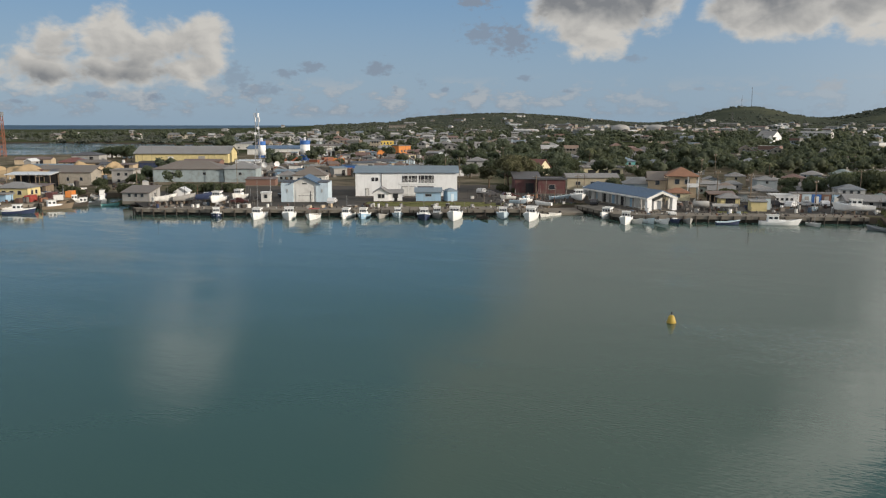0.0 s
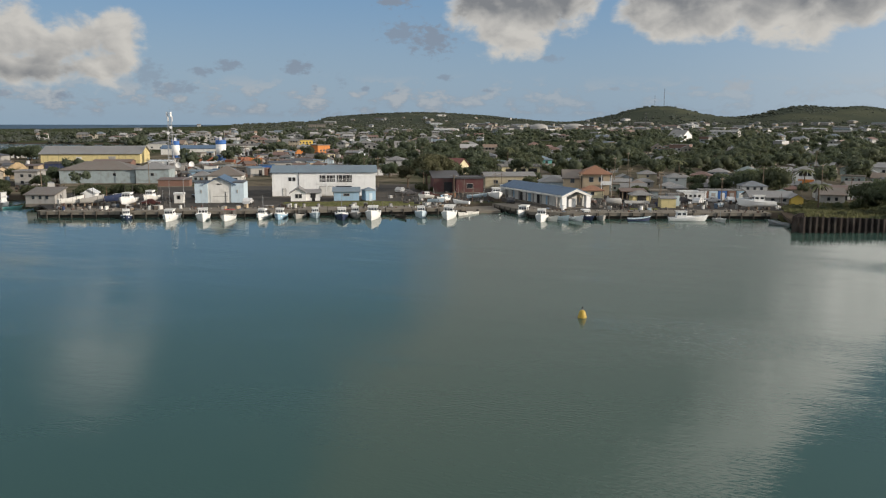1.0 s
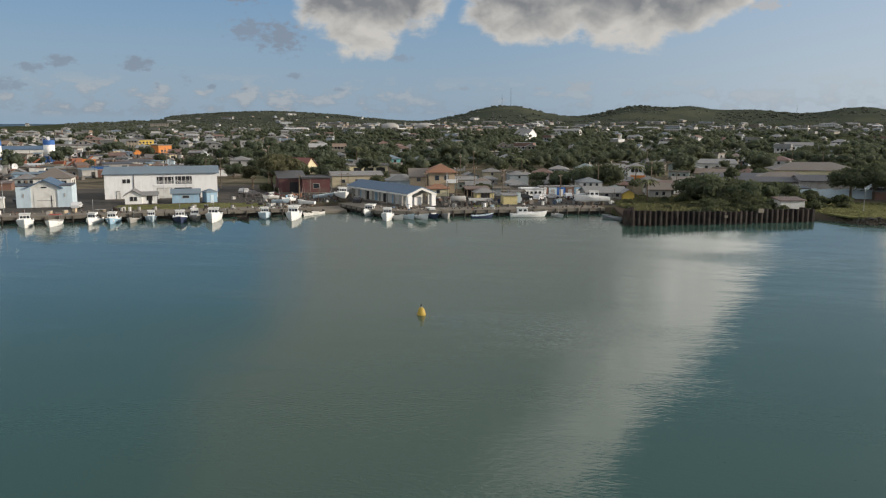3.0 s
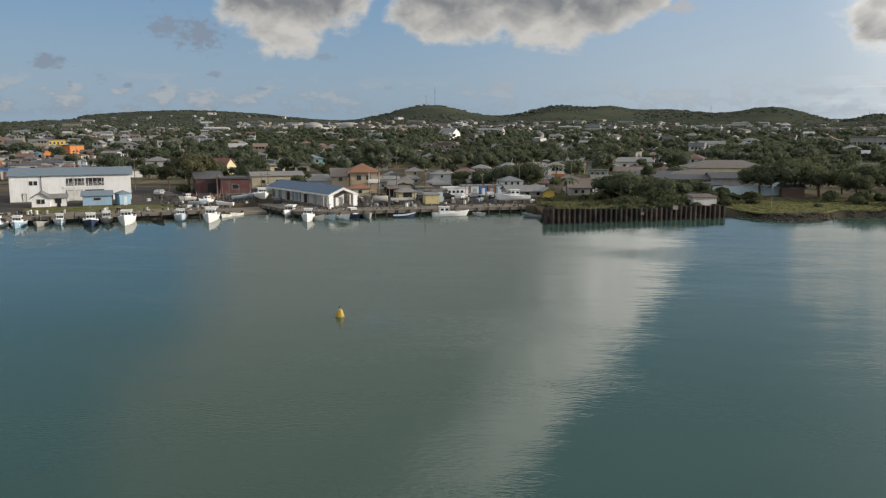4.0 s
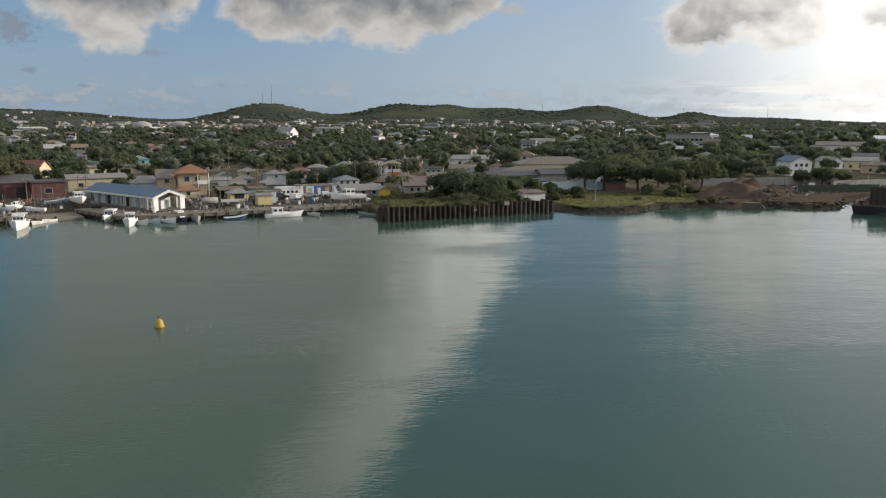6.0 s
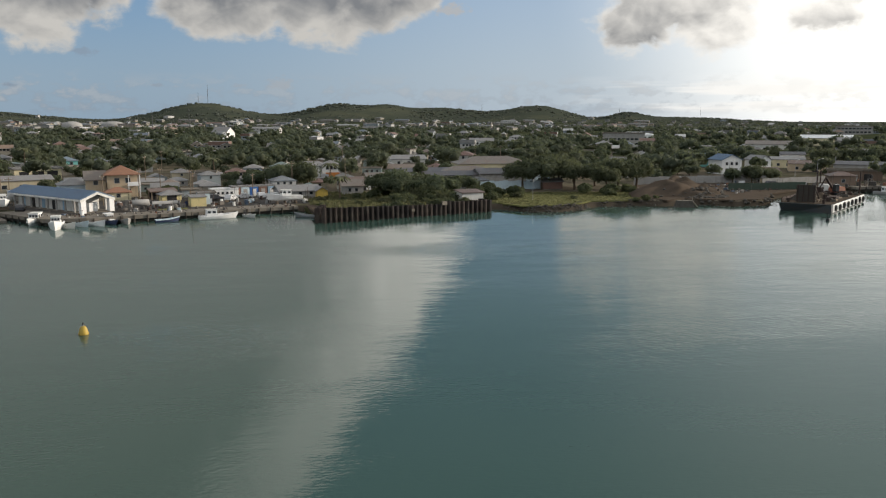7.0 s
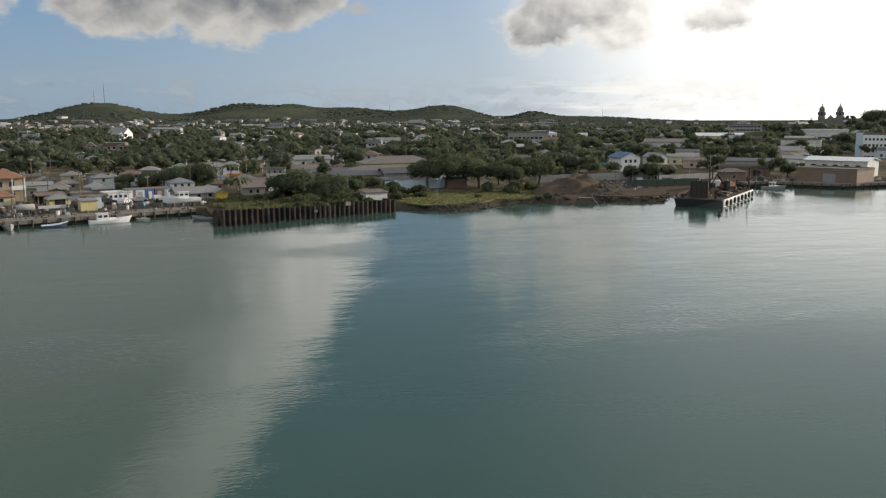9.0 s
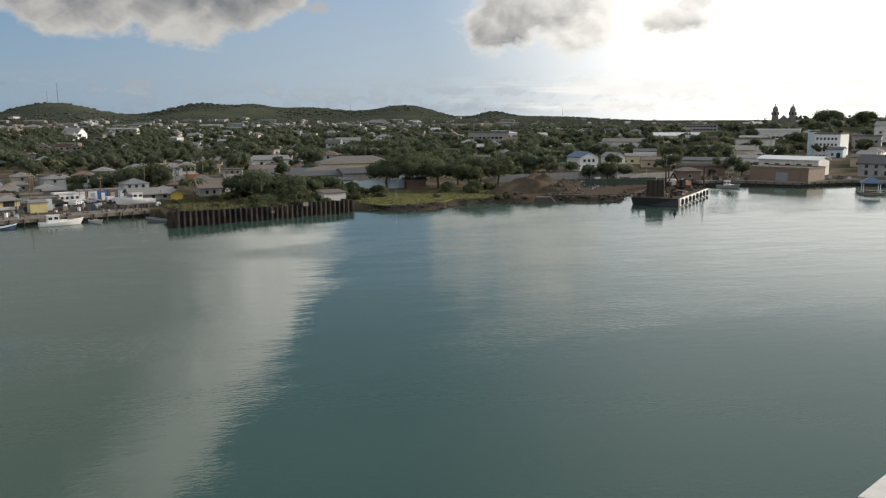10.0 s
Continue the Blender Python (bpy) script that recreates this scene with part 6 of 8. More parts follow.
# rubble on the heap and boulders along the natural shore
stones = []
for k in range(5):
    me_s = Shape()
    bm = bmesh.new()
    bmesh.ops.create_icosphere(bm, subdivisions=1, radius=1.0)
    for v in bm.verts:
        v.co *= 1 + 0.35 * noise.noise(v.co * 1.7 + Vector((k * 5.0, 0, 0)))
        v.co.z *= 0.62
    me = bpy.data.meshes.new("rock")
    bm.to_mesh(me)
    bm.free()
    me.materials.append(M["rock"])
    stones.append(me)


def strew(name, label, line, count, wide, lo, hi, category="rocks"):
    o = thing(name, Matrix(), label, category)
    seg = [math.hypot(b[0] - a[0], b[1] - a[1]) for a, b in zip(line, line[1:])]
    for _ in range(count):
        i = random.choices(range(len(seg)), seg)[0]
        s = random.random()
        a, b = line[i], line[i + 1]
        nx, ny = -(b[1] - a[1]) / seg[i], (b[0] - a[0]) / seg[i]
        d = random.uniform(-0.4, wide)
        x, y = a[0] + (b[0] - a[0]) * s + nx * d, a[1] + (b[1] - a[1]) * s + ny * d
        r = random.uniform(lo, hi)
        z = max(zat(x, y), -0.25)
        ob = new("rock", random.choice(stones))
        ob.parent = o
        ob.matrix_basis = pose(x, y, z + r * 0.15, random.uniform(-20, 20), random.uniform(-20, 20), random.uniform(0, 360)) @ Matrix.Diagonal((r, r * random.uniform(0.7, 1.2), r, 1))


def pebbles(name, label, line, count, wide, lo, hi):
    """Stones too small to pick apart, joined."""
    s = Shape()
    seg = [math.hypot(b[0] - a[0], b[1] - a[1]) for a, b in zip(line, line[1:])]
    for _ in range(count):
        i = random.choices(range(len(seg)), seg)[0]
        u, (a, b) = random.random(), (line[i], line[i + 1])
        d = random.uniform(-0.5, wide)
        x, y = a[0] + (b[0] - a[0]) * u - (b[1] - a[1]) / seg[i] * d, a[1] + (b[1] - a[1]) * u + (b[0] - a[0]) / seg[i] * d
        q = random.uniform(lo, hi)
        s.box(x, y, max(zat(x, y), -0.2) - 0.05, q * 2, q * random.uniform(1.2, 2), q * 1.2, rz=random.uniform(0, 90), taper=random.uniform(0.5, 0.8))
    tagged(part(name, s, M["rock"]), label, "rocks", kind="stuff")


strew("rocky_shore", "rough grey boulders along the water's edge", [(140.5, 121), (141.5, 118), (148, 113.2), (157, 111.6), (163, 113.8), (171, 109.8)], 240, 6.4, 0.14, 0.42)
pebbles("rocky_shore", "small dark stones scattered on the muddy shore", [(139.2, 127.4), (141.2, 117.8), (148, 113.0), (157, 111.4), (163, 113.6), (171, 109.4), (176, 105.6)], 620, 6.8, 0.08, 0.26)
strew("rubble", "dark rubble and concrete chunks along the earth bank", [(174, 104.5), (184, 105.5), (189, 95.5), (198, 91.5), (215, 98.4)], 110, 3.0, 0.2, 0.6, "rubble")
strew("debris", "broken concrete and timber on the earth heap", [(186, 107), (192, 103), (199, 104)], 60, 7.0, 0.3, 0.9, "rubble")
def rubble_on(name, label, x, y, r, h, squash, base, count, lo, hi):
    """Chunks lying over the flank of a mound."""
    o = thing(name, Matrix(), label, "rubble")
    for _ in range(count):
        a, s = random.uniform(2.6, 6.6), random.uniform(0.15, 1.0)
        k = random.uniform(lo, hi)
        ob = new("rock", random.choice(stones))
        ob.parent = o
        ob.matrix_basis = pose(x + r * s * math.cos(a), y + r * squash * s * math.sin(a), base + h * (1 - s ** 1.25), random.uniform(-30, 30), random.uniform(-30, 30), random.uniform(0, 360)) @ Matrix.Diagonal((k, k * random.uniform(0.5, 1.3), k * random.uniform(0.5, 1.2), 1))


rubble_on("rubble_cover", "broken dark rubble over the earth mound", 195, 110, 9, 2.8, 0.7, 1.0, 70, 0.2, 0.75)
rubble_on("rubble_cover", "clods and stones over the big earth mound", 193.5, 117.0, 13, 3.4, 0.65, 1.0, 90, 0.15, 0.6)
ws = thing("wreck", pose(180, 104.6, 0.2, 0, 0, -40), "grey half-sunk steel pontoon at the bank", "wreck")
part("hull", Shape().box(0, 0, -0.5, 4.8, 2.2, 1.8, taper=0.7), M["rock"], ws)
part("deck_edge", Shape().box(0, 0, 1.32, 3.4, 1.55, 0.10), M["concrete"], ws)
part("strut", Shape().tube((1.6, -0.6, 1.4), (2.8, -1.2, 0.0), 0.12, n=6), M["concrete"], ws)
part("strut", Shape().tube((1.6, -0.6, 1.3), (1.7, -0.6, 2.5), 0.10, n=6), M["concrete"], ws)

# ---- barge with excavator ----
barge = thing("barge", pose(206.9, 84.2, 0, 0, 0, 11.0), "rusty flat work barge with white fendered side", "barge")
part("hull", Shape().add([(-16, -5.5, -1), (15, -5.5, -1), (15, 5.5, -1), (-14, 5.5, -1), (-17, -5.5, 1.9), (16, -5.5, 1.9), (16, 5.5, 1.9), (-17, 5.5, 1.9)],
                         [(3, 2, 1, 0), (4, 5, 6, 7), (0, 1, 5, 4), (1, 2, 6, 5), (2, 3, 7, 6), (3, 0, 4, 7)]), M["hullgrey"], barge)
part("fender_side", Shape().box(0, -5.56, 0.2, 31.5, 0.12, 1.72), M["white"], barge, "white painted side")
part("deck_edge", Shape().box(0, 0, 1.92, 32.6, 10.6, 0.10), M["dirt"], barge)
for k in range(34):
    u, v = random.uniform(-12, 14), random.uniform(-4.2, 4.4)
    if k % 2:
        part("beam", Shape().box(u, v, 2.03, random.uniform(1.5, 4.5), 0.3, random.uniform(0.2, 0.5), rz=random.uniform(-25, 25)), M["rust" if k % 4 == 1 else "timber"], barge)
    else:
        part("deck_gear", Shape().box(u, v, 2.03, random.uniform(0.6, 1.6), random.uniform(0.5, 1.2), random.uniform(0.5, 1.5), rz=random.uniform(0, 90), taper=0.85), M[("rust", "grey", "darktimber", "steel")[k % 4]], barge)
for k in range(11):
    part("rail_post", Shape().tube((-15.5 + 3 * k, 5.1, 2.0), (-15.5 + 3 * k, 5.1, 3.1), 0.05, n=5), M["rust"], barge)
tyre = None
for i in range(8):
    ring = [[((0.55 + 0.2 * math.cos(b * math.pi / 3)) * math.cos(a * math.pi / 7), 0.2 * math.sin(b * math.pi / 3), (0.55 + 0.2 * math.cos(b * math.pi / 3)) * math.sin(a * math.pi / 7)) for b in range(6)] for a in range(15)]
    m = pose(-14 + i * 4.0, -5.85, 1.05 - 0.12 * (i % 2))
    if tyre is None:
        tyre = part("tyre", Shape().rings(ring, True), M["tyre"], barge, "black tyre fender", flat=False)
        tyre.matrix_basis = m
    else:
        twin(tyre, barge, m)
bow_ramp = part("ramp_plate", Shape().box(-14.2, 0.5, 2.0, 0.3, 4.2, 3.9, taper=0.95), M["darktimber"], barge, "raised dark steel ramp")
for k in range(4):
    part("ramp_rib", Shape().box(-14.42, -1.2 + 1.13 * k, 2.05, 0.22, 0.22, 3.7), M["rust"], bow_ramp)
part("bulwark", Shape().box(-4, 5.2, 2.02, 24, 0.2, 0.9), M["rust"], barge, "rusty low bulwark")
for u, v, a in ((-15.6, -3.6, 0.9), (-15.6, 3.8, 0.9), (12.5, -4.4, 0.8), (4.0, 4.4, 0.8)):
    part("bollard", Shape().tube((u, v, 2.0), (u, v, 2.0 + a), 0.28, 0.34, 10), M["rust"], barge)
part("deck_house", Shape().box(11.6, 2.6, 2.02, 2.6, 2.4, 2.3, taper=0.96), M["offwhite"], barge, "small white deck cabin")
part("winch_drum", Shape().tube((6.2, -3.4, 2.7), (6.2, -1.6, 2.7), 0.6, n=12), M["rust"], barge)
for k in range(26):
    u, v, q = random.uniform(-11, 13), random.uniform(-4.6, 4.6), random.uniform(0.4, 1.1)
    part("scrap", Shape().box(u, v, 2.03, q * 1.6, q, q * 0.8, rz=random.uniform(0, 180), taper=random.uniform(0.4, 0.9)), M["rock" if k % 3 else "timber"], barge)
for v in (-1.3, 2.3):
    part("ramp_stay", Shape().tube((-13.9, v, 5.6), (-9.5, v, 2.0), 0.12, n=6), M["rust"], barge)
for u, v, a, b, c in ((-8, 2, 5, 3, 0.9), (-2, -1, 4, 5, 0.6), (9, 1, 6, 4, 0.8)):
    part("bulkhead", Shape().box(u, v, 2.02, a, b, c), M["rust"], barge)
heap(205, 84.2, 5, 1.2, "dirt", "low pile of spoil on the barge deck", "spoil_mound", 9.0, 0.6, 2.0)
for u, v in ((15.2, -4.6), (15.2, 4.6), (13.0, 4.8)):
    part("spud", Shape().tube((u, v, -2.5), (u, v, 7.5), 0.18, n=8), M["rust"], barge, "tall rusty spud pile")


def excavator(m, label):
    o = thing("excavator", m, label, "excavator")
    for v in (-1.1, 1.1):
        part("track", Shape().box(0, v, 0, 3.6, 0.6, 0.8, taper=0.9), M["dark"], o)
    b = part("body", Shape().box(-0.3, 0, 0.85, 3.2, 2.4, 1.3, taper=0.92), M["rustorange"], o)
    part("cab", Shape().box(0.9, 0.7, 1.0, 1.3, 1.0, 1.8, taper=0.9), M["glass"], o)
    part("boom", Shape().tube((1.0, -0.3, 1.8), (3.4, -0.3, 4.4), 0.28, 0.22, 6), M["rust"], o)
    part("stick", Shape().tube((3.4, -0.3, 4.4), (5.2, -0.3, 2.2), 0.2, 0.16, 6), M["rust"], o)
    part("bucket", Shape().box(5.1, -0.3, 1.1, 0.9, 1.0, 1.1, taper=1.2), M["rust"], o)


excavator(pose(214.0, 84.6, 2.03, 0, 0, 165), "dark orange excavator standing on the barge")

# ---- floating pavilion, mooring beacon ----
pv = thing("pavilion", pose(253.0, 49.4, 0, 0, 0, -70), "floating open pavilion with bright blue hip roof", "pavilion")
part("pontoon", Shape().box(0, 0, -0.4, 5.8, 5.4, 0.95), M["concrete"], pv)
part("roof", roof_shape(4.3, 3.9, 3.2, 1.5, "hip", 0.5), M["roof_blue"], pv, "faded blue roof")
for a in (-2.0, 2.0):
    for b in (-1.8, 1.8):
        part("post", Shape().box(a, b, 0.5, 0.2, 0.2, 2.75), M["white"], pv)
part("counter", Shape().box(0, 0.5, 0.5, 3.0, 1.4, 1.1), M["timber"], pv)
part("rail", Shape().box(0, -2.55, 1.2, 5.4, 0.08, 0.1), M["white"], pv)
bc = thing("beacon", pose(178.6, 70.6, 0), "small dark channel marker standing in the water", "marker")
part("float", Shape().tube((0, 0, -0.3), (0, 0, 0.5), 0.45, 0.35, 12), M["dark"], bc)
part("post", Shape().tube((0, 0, 0.5), (0, 0, 1.3), 0.1, n=8), M["dark"], bc)
wb = moored(250, 84.0, 10, 6.0, 2.0, 0.7, "grey", "small grey work boat with a mast near the town quay", cabin="mid", mast=6.0)


# ---- cathedral ----
def cathedral(x, y, rz):
    g = zat(x, y) - 0.5
    o = thing("cathedral", pose(x, y, g, 0, 0, rz), "grey stone twin-towered cathedral on the rise", "church")
    w = part("nave", wall_shape(38, 17, 7, 3.5, "gable"), M["darkstone"], o)
    w.matrix_basis = pose(0, 17, 0, 0, 0, 90)
    r = part("nave_roof", roof_shape(38, 17, 7, 3.5, "gable", 0.4), M["roof_grey"], o)
    r.matrix_basis = pose(0, 17, 0, 0, 0, 90)
    for k in (-1, 1):
        t = part("tower", Shape().box(k * 5.3, -3, 0, 4.3, 4.3, 11), M["darkstone"], o)
        part("belfry", Shape().tube((k * 5.3, -3, 11), (k * 5.3, -3, 14.6), 1.9, 1.7, 8), M["darkstone"], t)
        rows = [[(k * 5.3 + q * math.cos(a * math.pi / 6), -3 + q * math.sin(a * math.pi / 6), z) for a in range(12)] for q, z in ((1.75, 14.6), (1.75, 15.3), (1.5, 16.2), (0.9, 17.2), (0.28, 17.8), (0.18, 19.2))]
        part("cupola", Shape().rings(rows, True, caps=True), M["concrete"], t)
        for a in range(4):
            part("louvre", Shape().box(k * 5.3 + 1.95 * math.cos(a * math.pi / 2), -3 + 1.95 * math.sin(a * math.pi / 2), 11.8, 0.9, 0.9, 2.0), M["dark"], t)
    s = Shape().add([(-4, -4, 0), (4, -4, 0), (4, -4, 8), (0, -4, 12), (-4, -4, 8), (-4, 0, 0), (4, 0, 0), (4, 0, 8), (0, 0, 12), (-4, 0, 8)], [(0, 1, 2, 3, 4), (9, 8, 7, 6, 5), (0, 5, 6, 1), (1, 6, 7, 2), (2, 7, 8, 3), (3, 8, 9, 4), (4, 9, 5, 0)])
    part("front_gable", s, M["darkstone"], o)
    part("door", Shape().box(0, -4.05, 0, 2.2, 0.2, 3.4), M["darktimber"], o)
    TAKEN.append((x, y, 22))


cathedral(9 + 600 * math.sin(radians(72.6)), -2.5 + 600 * math.cos(radians(72.6)), -72)


# ---- domes and masts on the far land ----
for az, dist, r, h in ((17.2, 1500, 16, 11), (19.6, 1620, 20, 9)):
    x, y = 9 + dist * math.sin(radians(az)), -2.5 + dist * math.cos(radians(az))
    o = thing("storage_dome", pose(x, y, zat(x, y)), "pale low storage dome beyond the trees", "dome")
    rows = [[(r * c * math.cos(a * math.pi / 14), r * c * math.sin(a * math.pi / 14), z * h) for a in range(28)] for c, z in ((1.0, 0), (1.0, 0.45), (0.86, 0.68), (0.6, 0.87), (0.3, 0.97), (0.02, 1.0))]
    part("shell", Shape().rings(rows, True), M["grey"], o, flat=False)
    TAKEN.append((x, y, r))
for az, dist, h in ((25.5, 2140, 40), (24.9, 2140, 22), (53.2, 1900, 20), (58.4, 2500, 24), (22.0, 1300, 22), (24.3, 1250, 24), (43.9, 2390, 14)):
    x, y = 9 + dist * math.sin(radians(az)), -2.5 + dist * math.cos(radians(az))
    o = thing("hill_mast", pose(x, y, zat(x, y)), "thin far-off radio mast against the sky", "mast", "far masts")
    part("pole", Shape().tube((0, 0, 0), (0, 0, h + 6), 0.62 if h > 30 else 0.42, 0.4 if h > 30 else 0.25, 5), M["hullgrey"], o)
    for k in range(3):
        part("crossarm", Shape().box(0, 0, h * (0.55 + 0.17 * k), 1.8, 0.4, 0.5), M["hullgrey"], o)


# ---- poles, lamps, cars, clutter ----
def pole(x, y, h, rz=0.0, lamp=False):
    g = max(zat(x, y), 1.3)
    o = thing("street_lamp" if lamp else "utility_pole", pose(x, y, g, 0, 0, rz), "grey street lamp with curved arm" if lamp else "weathered wooden utility pole with crossarm", "lamp" if lamp else "pole", "street lamps" if lamp else "utility poles")
    part("post", Shape().tube((0, 0, -0.3), (0, 0, h), 0.07 if lamp else 0.12, 0.045 if lamp else 0.08, 7), M["steel" if lamp else "timber"], o)
    if lamp:
        part("arm", Shape().tube((0, 0, h - 0.2), (1.5, 0, h + 0.3), 0.05, n=5), M["steel"], o)
        part("lamp_head", Shape().box(1.8, 0, h + 0.22, 0.7, 0.25, 0.14), M["offwhite"], o)
    else:
        part("crossarm", Shape().box(0, 0, h - 0.6, 1.7, 0.12, 0.12), M["timber"], o)
        for k in (-1, 0, 1):
            part("insulator", Shape().tube((k * 0.7, 0, h - 0.48), (k * 0.7, 0, h - 0.26), 0.05, n=5), M["offwhite"], o)


for x, y, h in ((-78, 215, 6), (-57, 226, 7), (-36, 262, 8), (32, 240, 9), (45, 236, 8), (61, 207, 6), (59, 206, 6), (75, 186, 7), (84, 188, 8), (92, 178, 8), (98, 190, 6.5), (110, 182, 6), (46, 196, 6.5), (126, 190, 8), (138, 172, 6.5),
                (102, 230, 9), (120, 262, 9), (150, 200, 8), (190, 260, 9), (60, 330, 9), (20, 300, 9), (-5, 310, 9), (10, 380, 9), (230, 215, 9), (250, 250, 9), (30, 262, 8), (96, 205, 7)):
    pole(x, y, h, random.uniform(-40, 40))
for x, y, h in ((155, 129.5, 4.6), (-17.5, 191, 6.5), (262, 118, 6), (276, 112, 6.5), (290, 100, 7), (255, 108, 7), (305, 92, 7), (244, 130, 6)):
    pole(x, y, h, random.uniform(-40, 40), True)


def car(x, y, rz, label, pickup=False):
    o = thing("car", pose(x, y, 1.36 + max(0, zat(x, y) - 1.3), 0, 0, rz), label, "car", "parked cars")
    s = Shape()
    prof = [(-2.1, 0.35), (2.1, 0.35), (2.15, 0.75), (1.1, 0.92), (0.5, 1.42), (-0.6 if pickup else -1.5, 1.45), (-0.8 if pickup else -1.95, 0.95), (-2.1, 0.92)]
    s.add([(a, -0.82, b) for a, b in prof] + [(a, 0.82, b) for a, b in prof], [tuple(range(7, -1, -1)), tuple(range(8, 16))] + [(i, (i + 1) % 8, 8 + (i + 1) % 8, 8 + i) for i in range(8)])
    part("body", s, M["car_paint"], o)
    part("glasshouse", Shape().box(-0.05 if pickup else -0.45, 0, 0.98, 1.1 if pickup else 1.9, 1.68, 0.36, taper=0.9), M["glass"], o)
    for a in (-1.35, 1.35):
        for b in (-0.78, 0.78):
            part("wheel", Shape().tube((a, b - 0.1, 0.33), (a, b + 0.1, 0.33), 0.33, n=12), M["tyre"], o)
    for b in (-0.6, 0.6):
        part("headlight", Shape().box(2.13, b, 0.58, 0.06, 0.3, 0.14), M["offwhite"], o)
    return o


CARS = [(-25.5, 196, 5), (-3.5, 194, 80), (41, 205, 10), (37, 212, 20), (36, 220, 60), (58, 186.5, 70), (62, 208, 10), (99, 180, -15), (101.5, 177, 40), (106, 179, -20), (110, 178, 70), (113, 175, 0), (12, 208, -5), (66, 222, 90), (-35, 212, 40), (-16, 212, 0), (230, 118, 30), (236, 112, -20), (-10, 226, 10), (7, 236, 90), (20, 234, 0), (28, 228, 5)]
for _ in range(24):
    CARS.append((random.uniform(-44, 30), random.uniform(318, 470), random.uniform(0, 180)))
for i, (x, y, rz) in enumerate(CARS):
    car(x, y, rz, "parked pickup truck on the dusty yard" if i % 3 == 0 else "parked saloon car on the dusty yard", i % 3 == 0)


def place_dry(x, y):
    return inland(np.array([x]), np.array([y]))[0] > 1.5


def drum(x, y, paint):
    o = thing("drum", pose(x, y, 1.37), "painted steel drum on the yard", "drum", "drums and crates")
    part("shell", Shape().tube((0, 0, 0), (0, 0, 0.9), 0.32, n=12), M[paint], o)
    part("lid", Shape().tube((0, 0, 0.9), (0, 0, 0.94), 0.34, n=12), M["dark"], o)


def crate(x, y, rz, w, d, h, paint):
    o = thing("crate", pose(x, y, 1.37, 0, 0, rz), "stacked fish crate by the boats", "crate", "drums and crates")
    part("box", Shape().box(0, 0, 0, w, d, h), M[paint], o)
    part("lid", Shape().box(0, 0, h, w + 0.06, d + 0.06, 0.06), M["grey"], o)


for k in range(34):
    u = random.random()
    x = -44 + 88 * u
    y = 184.5 - 5.5 * u + random.uniform(0.8, 4.2)
    if random.random() < 0.5:
        drum(x, y, random.choice(["navy", "grey", "rust", "grey", "offwhite"]))
    else:
        crate(x, y, random.uniform(0, 90), random.uniform(0.6, 1.3), 0.7, random.uniform(0.4, 0.9), random.choice(["timber", "grey", "offwhite", "darktimber", "tan"]))
for k in range(36):
    u = random.random()
    x = 62 + 56 * u
    y = 167.5 - 7.5 * u + random.uniform(1.5, 14)
    if clear(x, y, 1.0):
        if random.random() < 0.5:
            drum(x, y, random.choice(["navy", "grey", "rust", "white", "offwhite"]))
        else:
            crate(x, y, random.uniform(0, 90), random.uniform(0.6, 1.5), 0.8, random.uniform(0.4, 1.0), random.choice(["timber", "grey", "white", "white", "paleblue"]))
for x, y, rz, paint, label in ((-74.5, 213, 88, "red", "dark red shipping container by the water"), (-71.3, 217, 92, "orange", "orange shipping container by the water"), (-76.5, 205, 88, "brightred", "bright red skip by the water"),
                               (-112, 300, 4, "red", "dark red shipping container by the sand yard"), (-8, 372, 0, "orange", "orange steel shipping container"), (-2, 300, 80, "brick", "rusty steel shipping container"), (8, 342, 10, "grey", "grey steel shipping container")):
    k_ = 0.62 if x < -60 and y < 230 else 1.0
    c = thing("shipping_container", pose(x, y, max(1.33, zat(x, y)), 0, 0, rz) @ Matrix.Diagonal((k_, k_, k_, 1)), label, "container")
    part("shell", Shape().box(0, 0, 0.1, 6.0, 2.4, 2.5), M[paint], c)
    for k in range(14):
        part("rib", Shape().box(-2.75 + 0.423 * k, -1.23, 0.25, 0.16, 0.06, 2.2), M[paint], c)
    part("door_bar", Shape().tube((3.04, 0.3, 0.2), (3.04, 0.3, 2.5), 0.04, n=5), M["steel"], c)
# rust-orange block house beyond the yard
building(27, 480, 28, 8, 8, 4.6, "flat", 0.3, "orange", "concrete", "bright orange two-storey block", "house", "house", [(3, 1.2, 1, 1)], 1)
building(12, 470, 10, 9, 6, 2.6, "flat", 0.2, "orange", "concrete", "low orange block beside the yard", "house", "house")
building(20, 640, 10, 12, 7, 3.6, "flat", 0.3, "yellow", "concrete", "yellow block far in the town", "house", "house", [(4, 1.2, 1.2, 1.2)])
xx, yy = 9 + 790 * math.sin(radians(26.2)), -2.5 + 790 * math.cos(radians(26.2))
wh = building(xx, yy, -60, 16, 14, 4.6, "gable", 5.0, "white", "roof_grey", "large grey-roofed church with white gable end", "church", "church")
# pale slab and piles made up in place of the ship's rail corner
pr = thing("pier", Matrix(), "pale slab standing in for the corner of the ship's rail", "pier")
part("deck", Shape().prism([(55.5, 5.8), (57.8, -1.5), (66, -2), (61, 5.1)], 1.6, 2.1), M["offwhite"], pr)
for x, y in ((57.0, 4.6), (59, 0), (63, 0), (60.2, 4)):
    part("pile", Shape().tube((x, y, -2.5), (x, y, 1.6), 0.35, n=8), M["concrete"], pr)

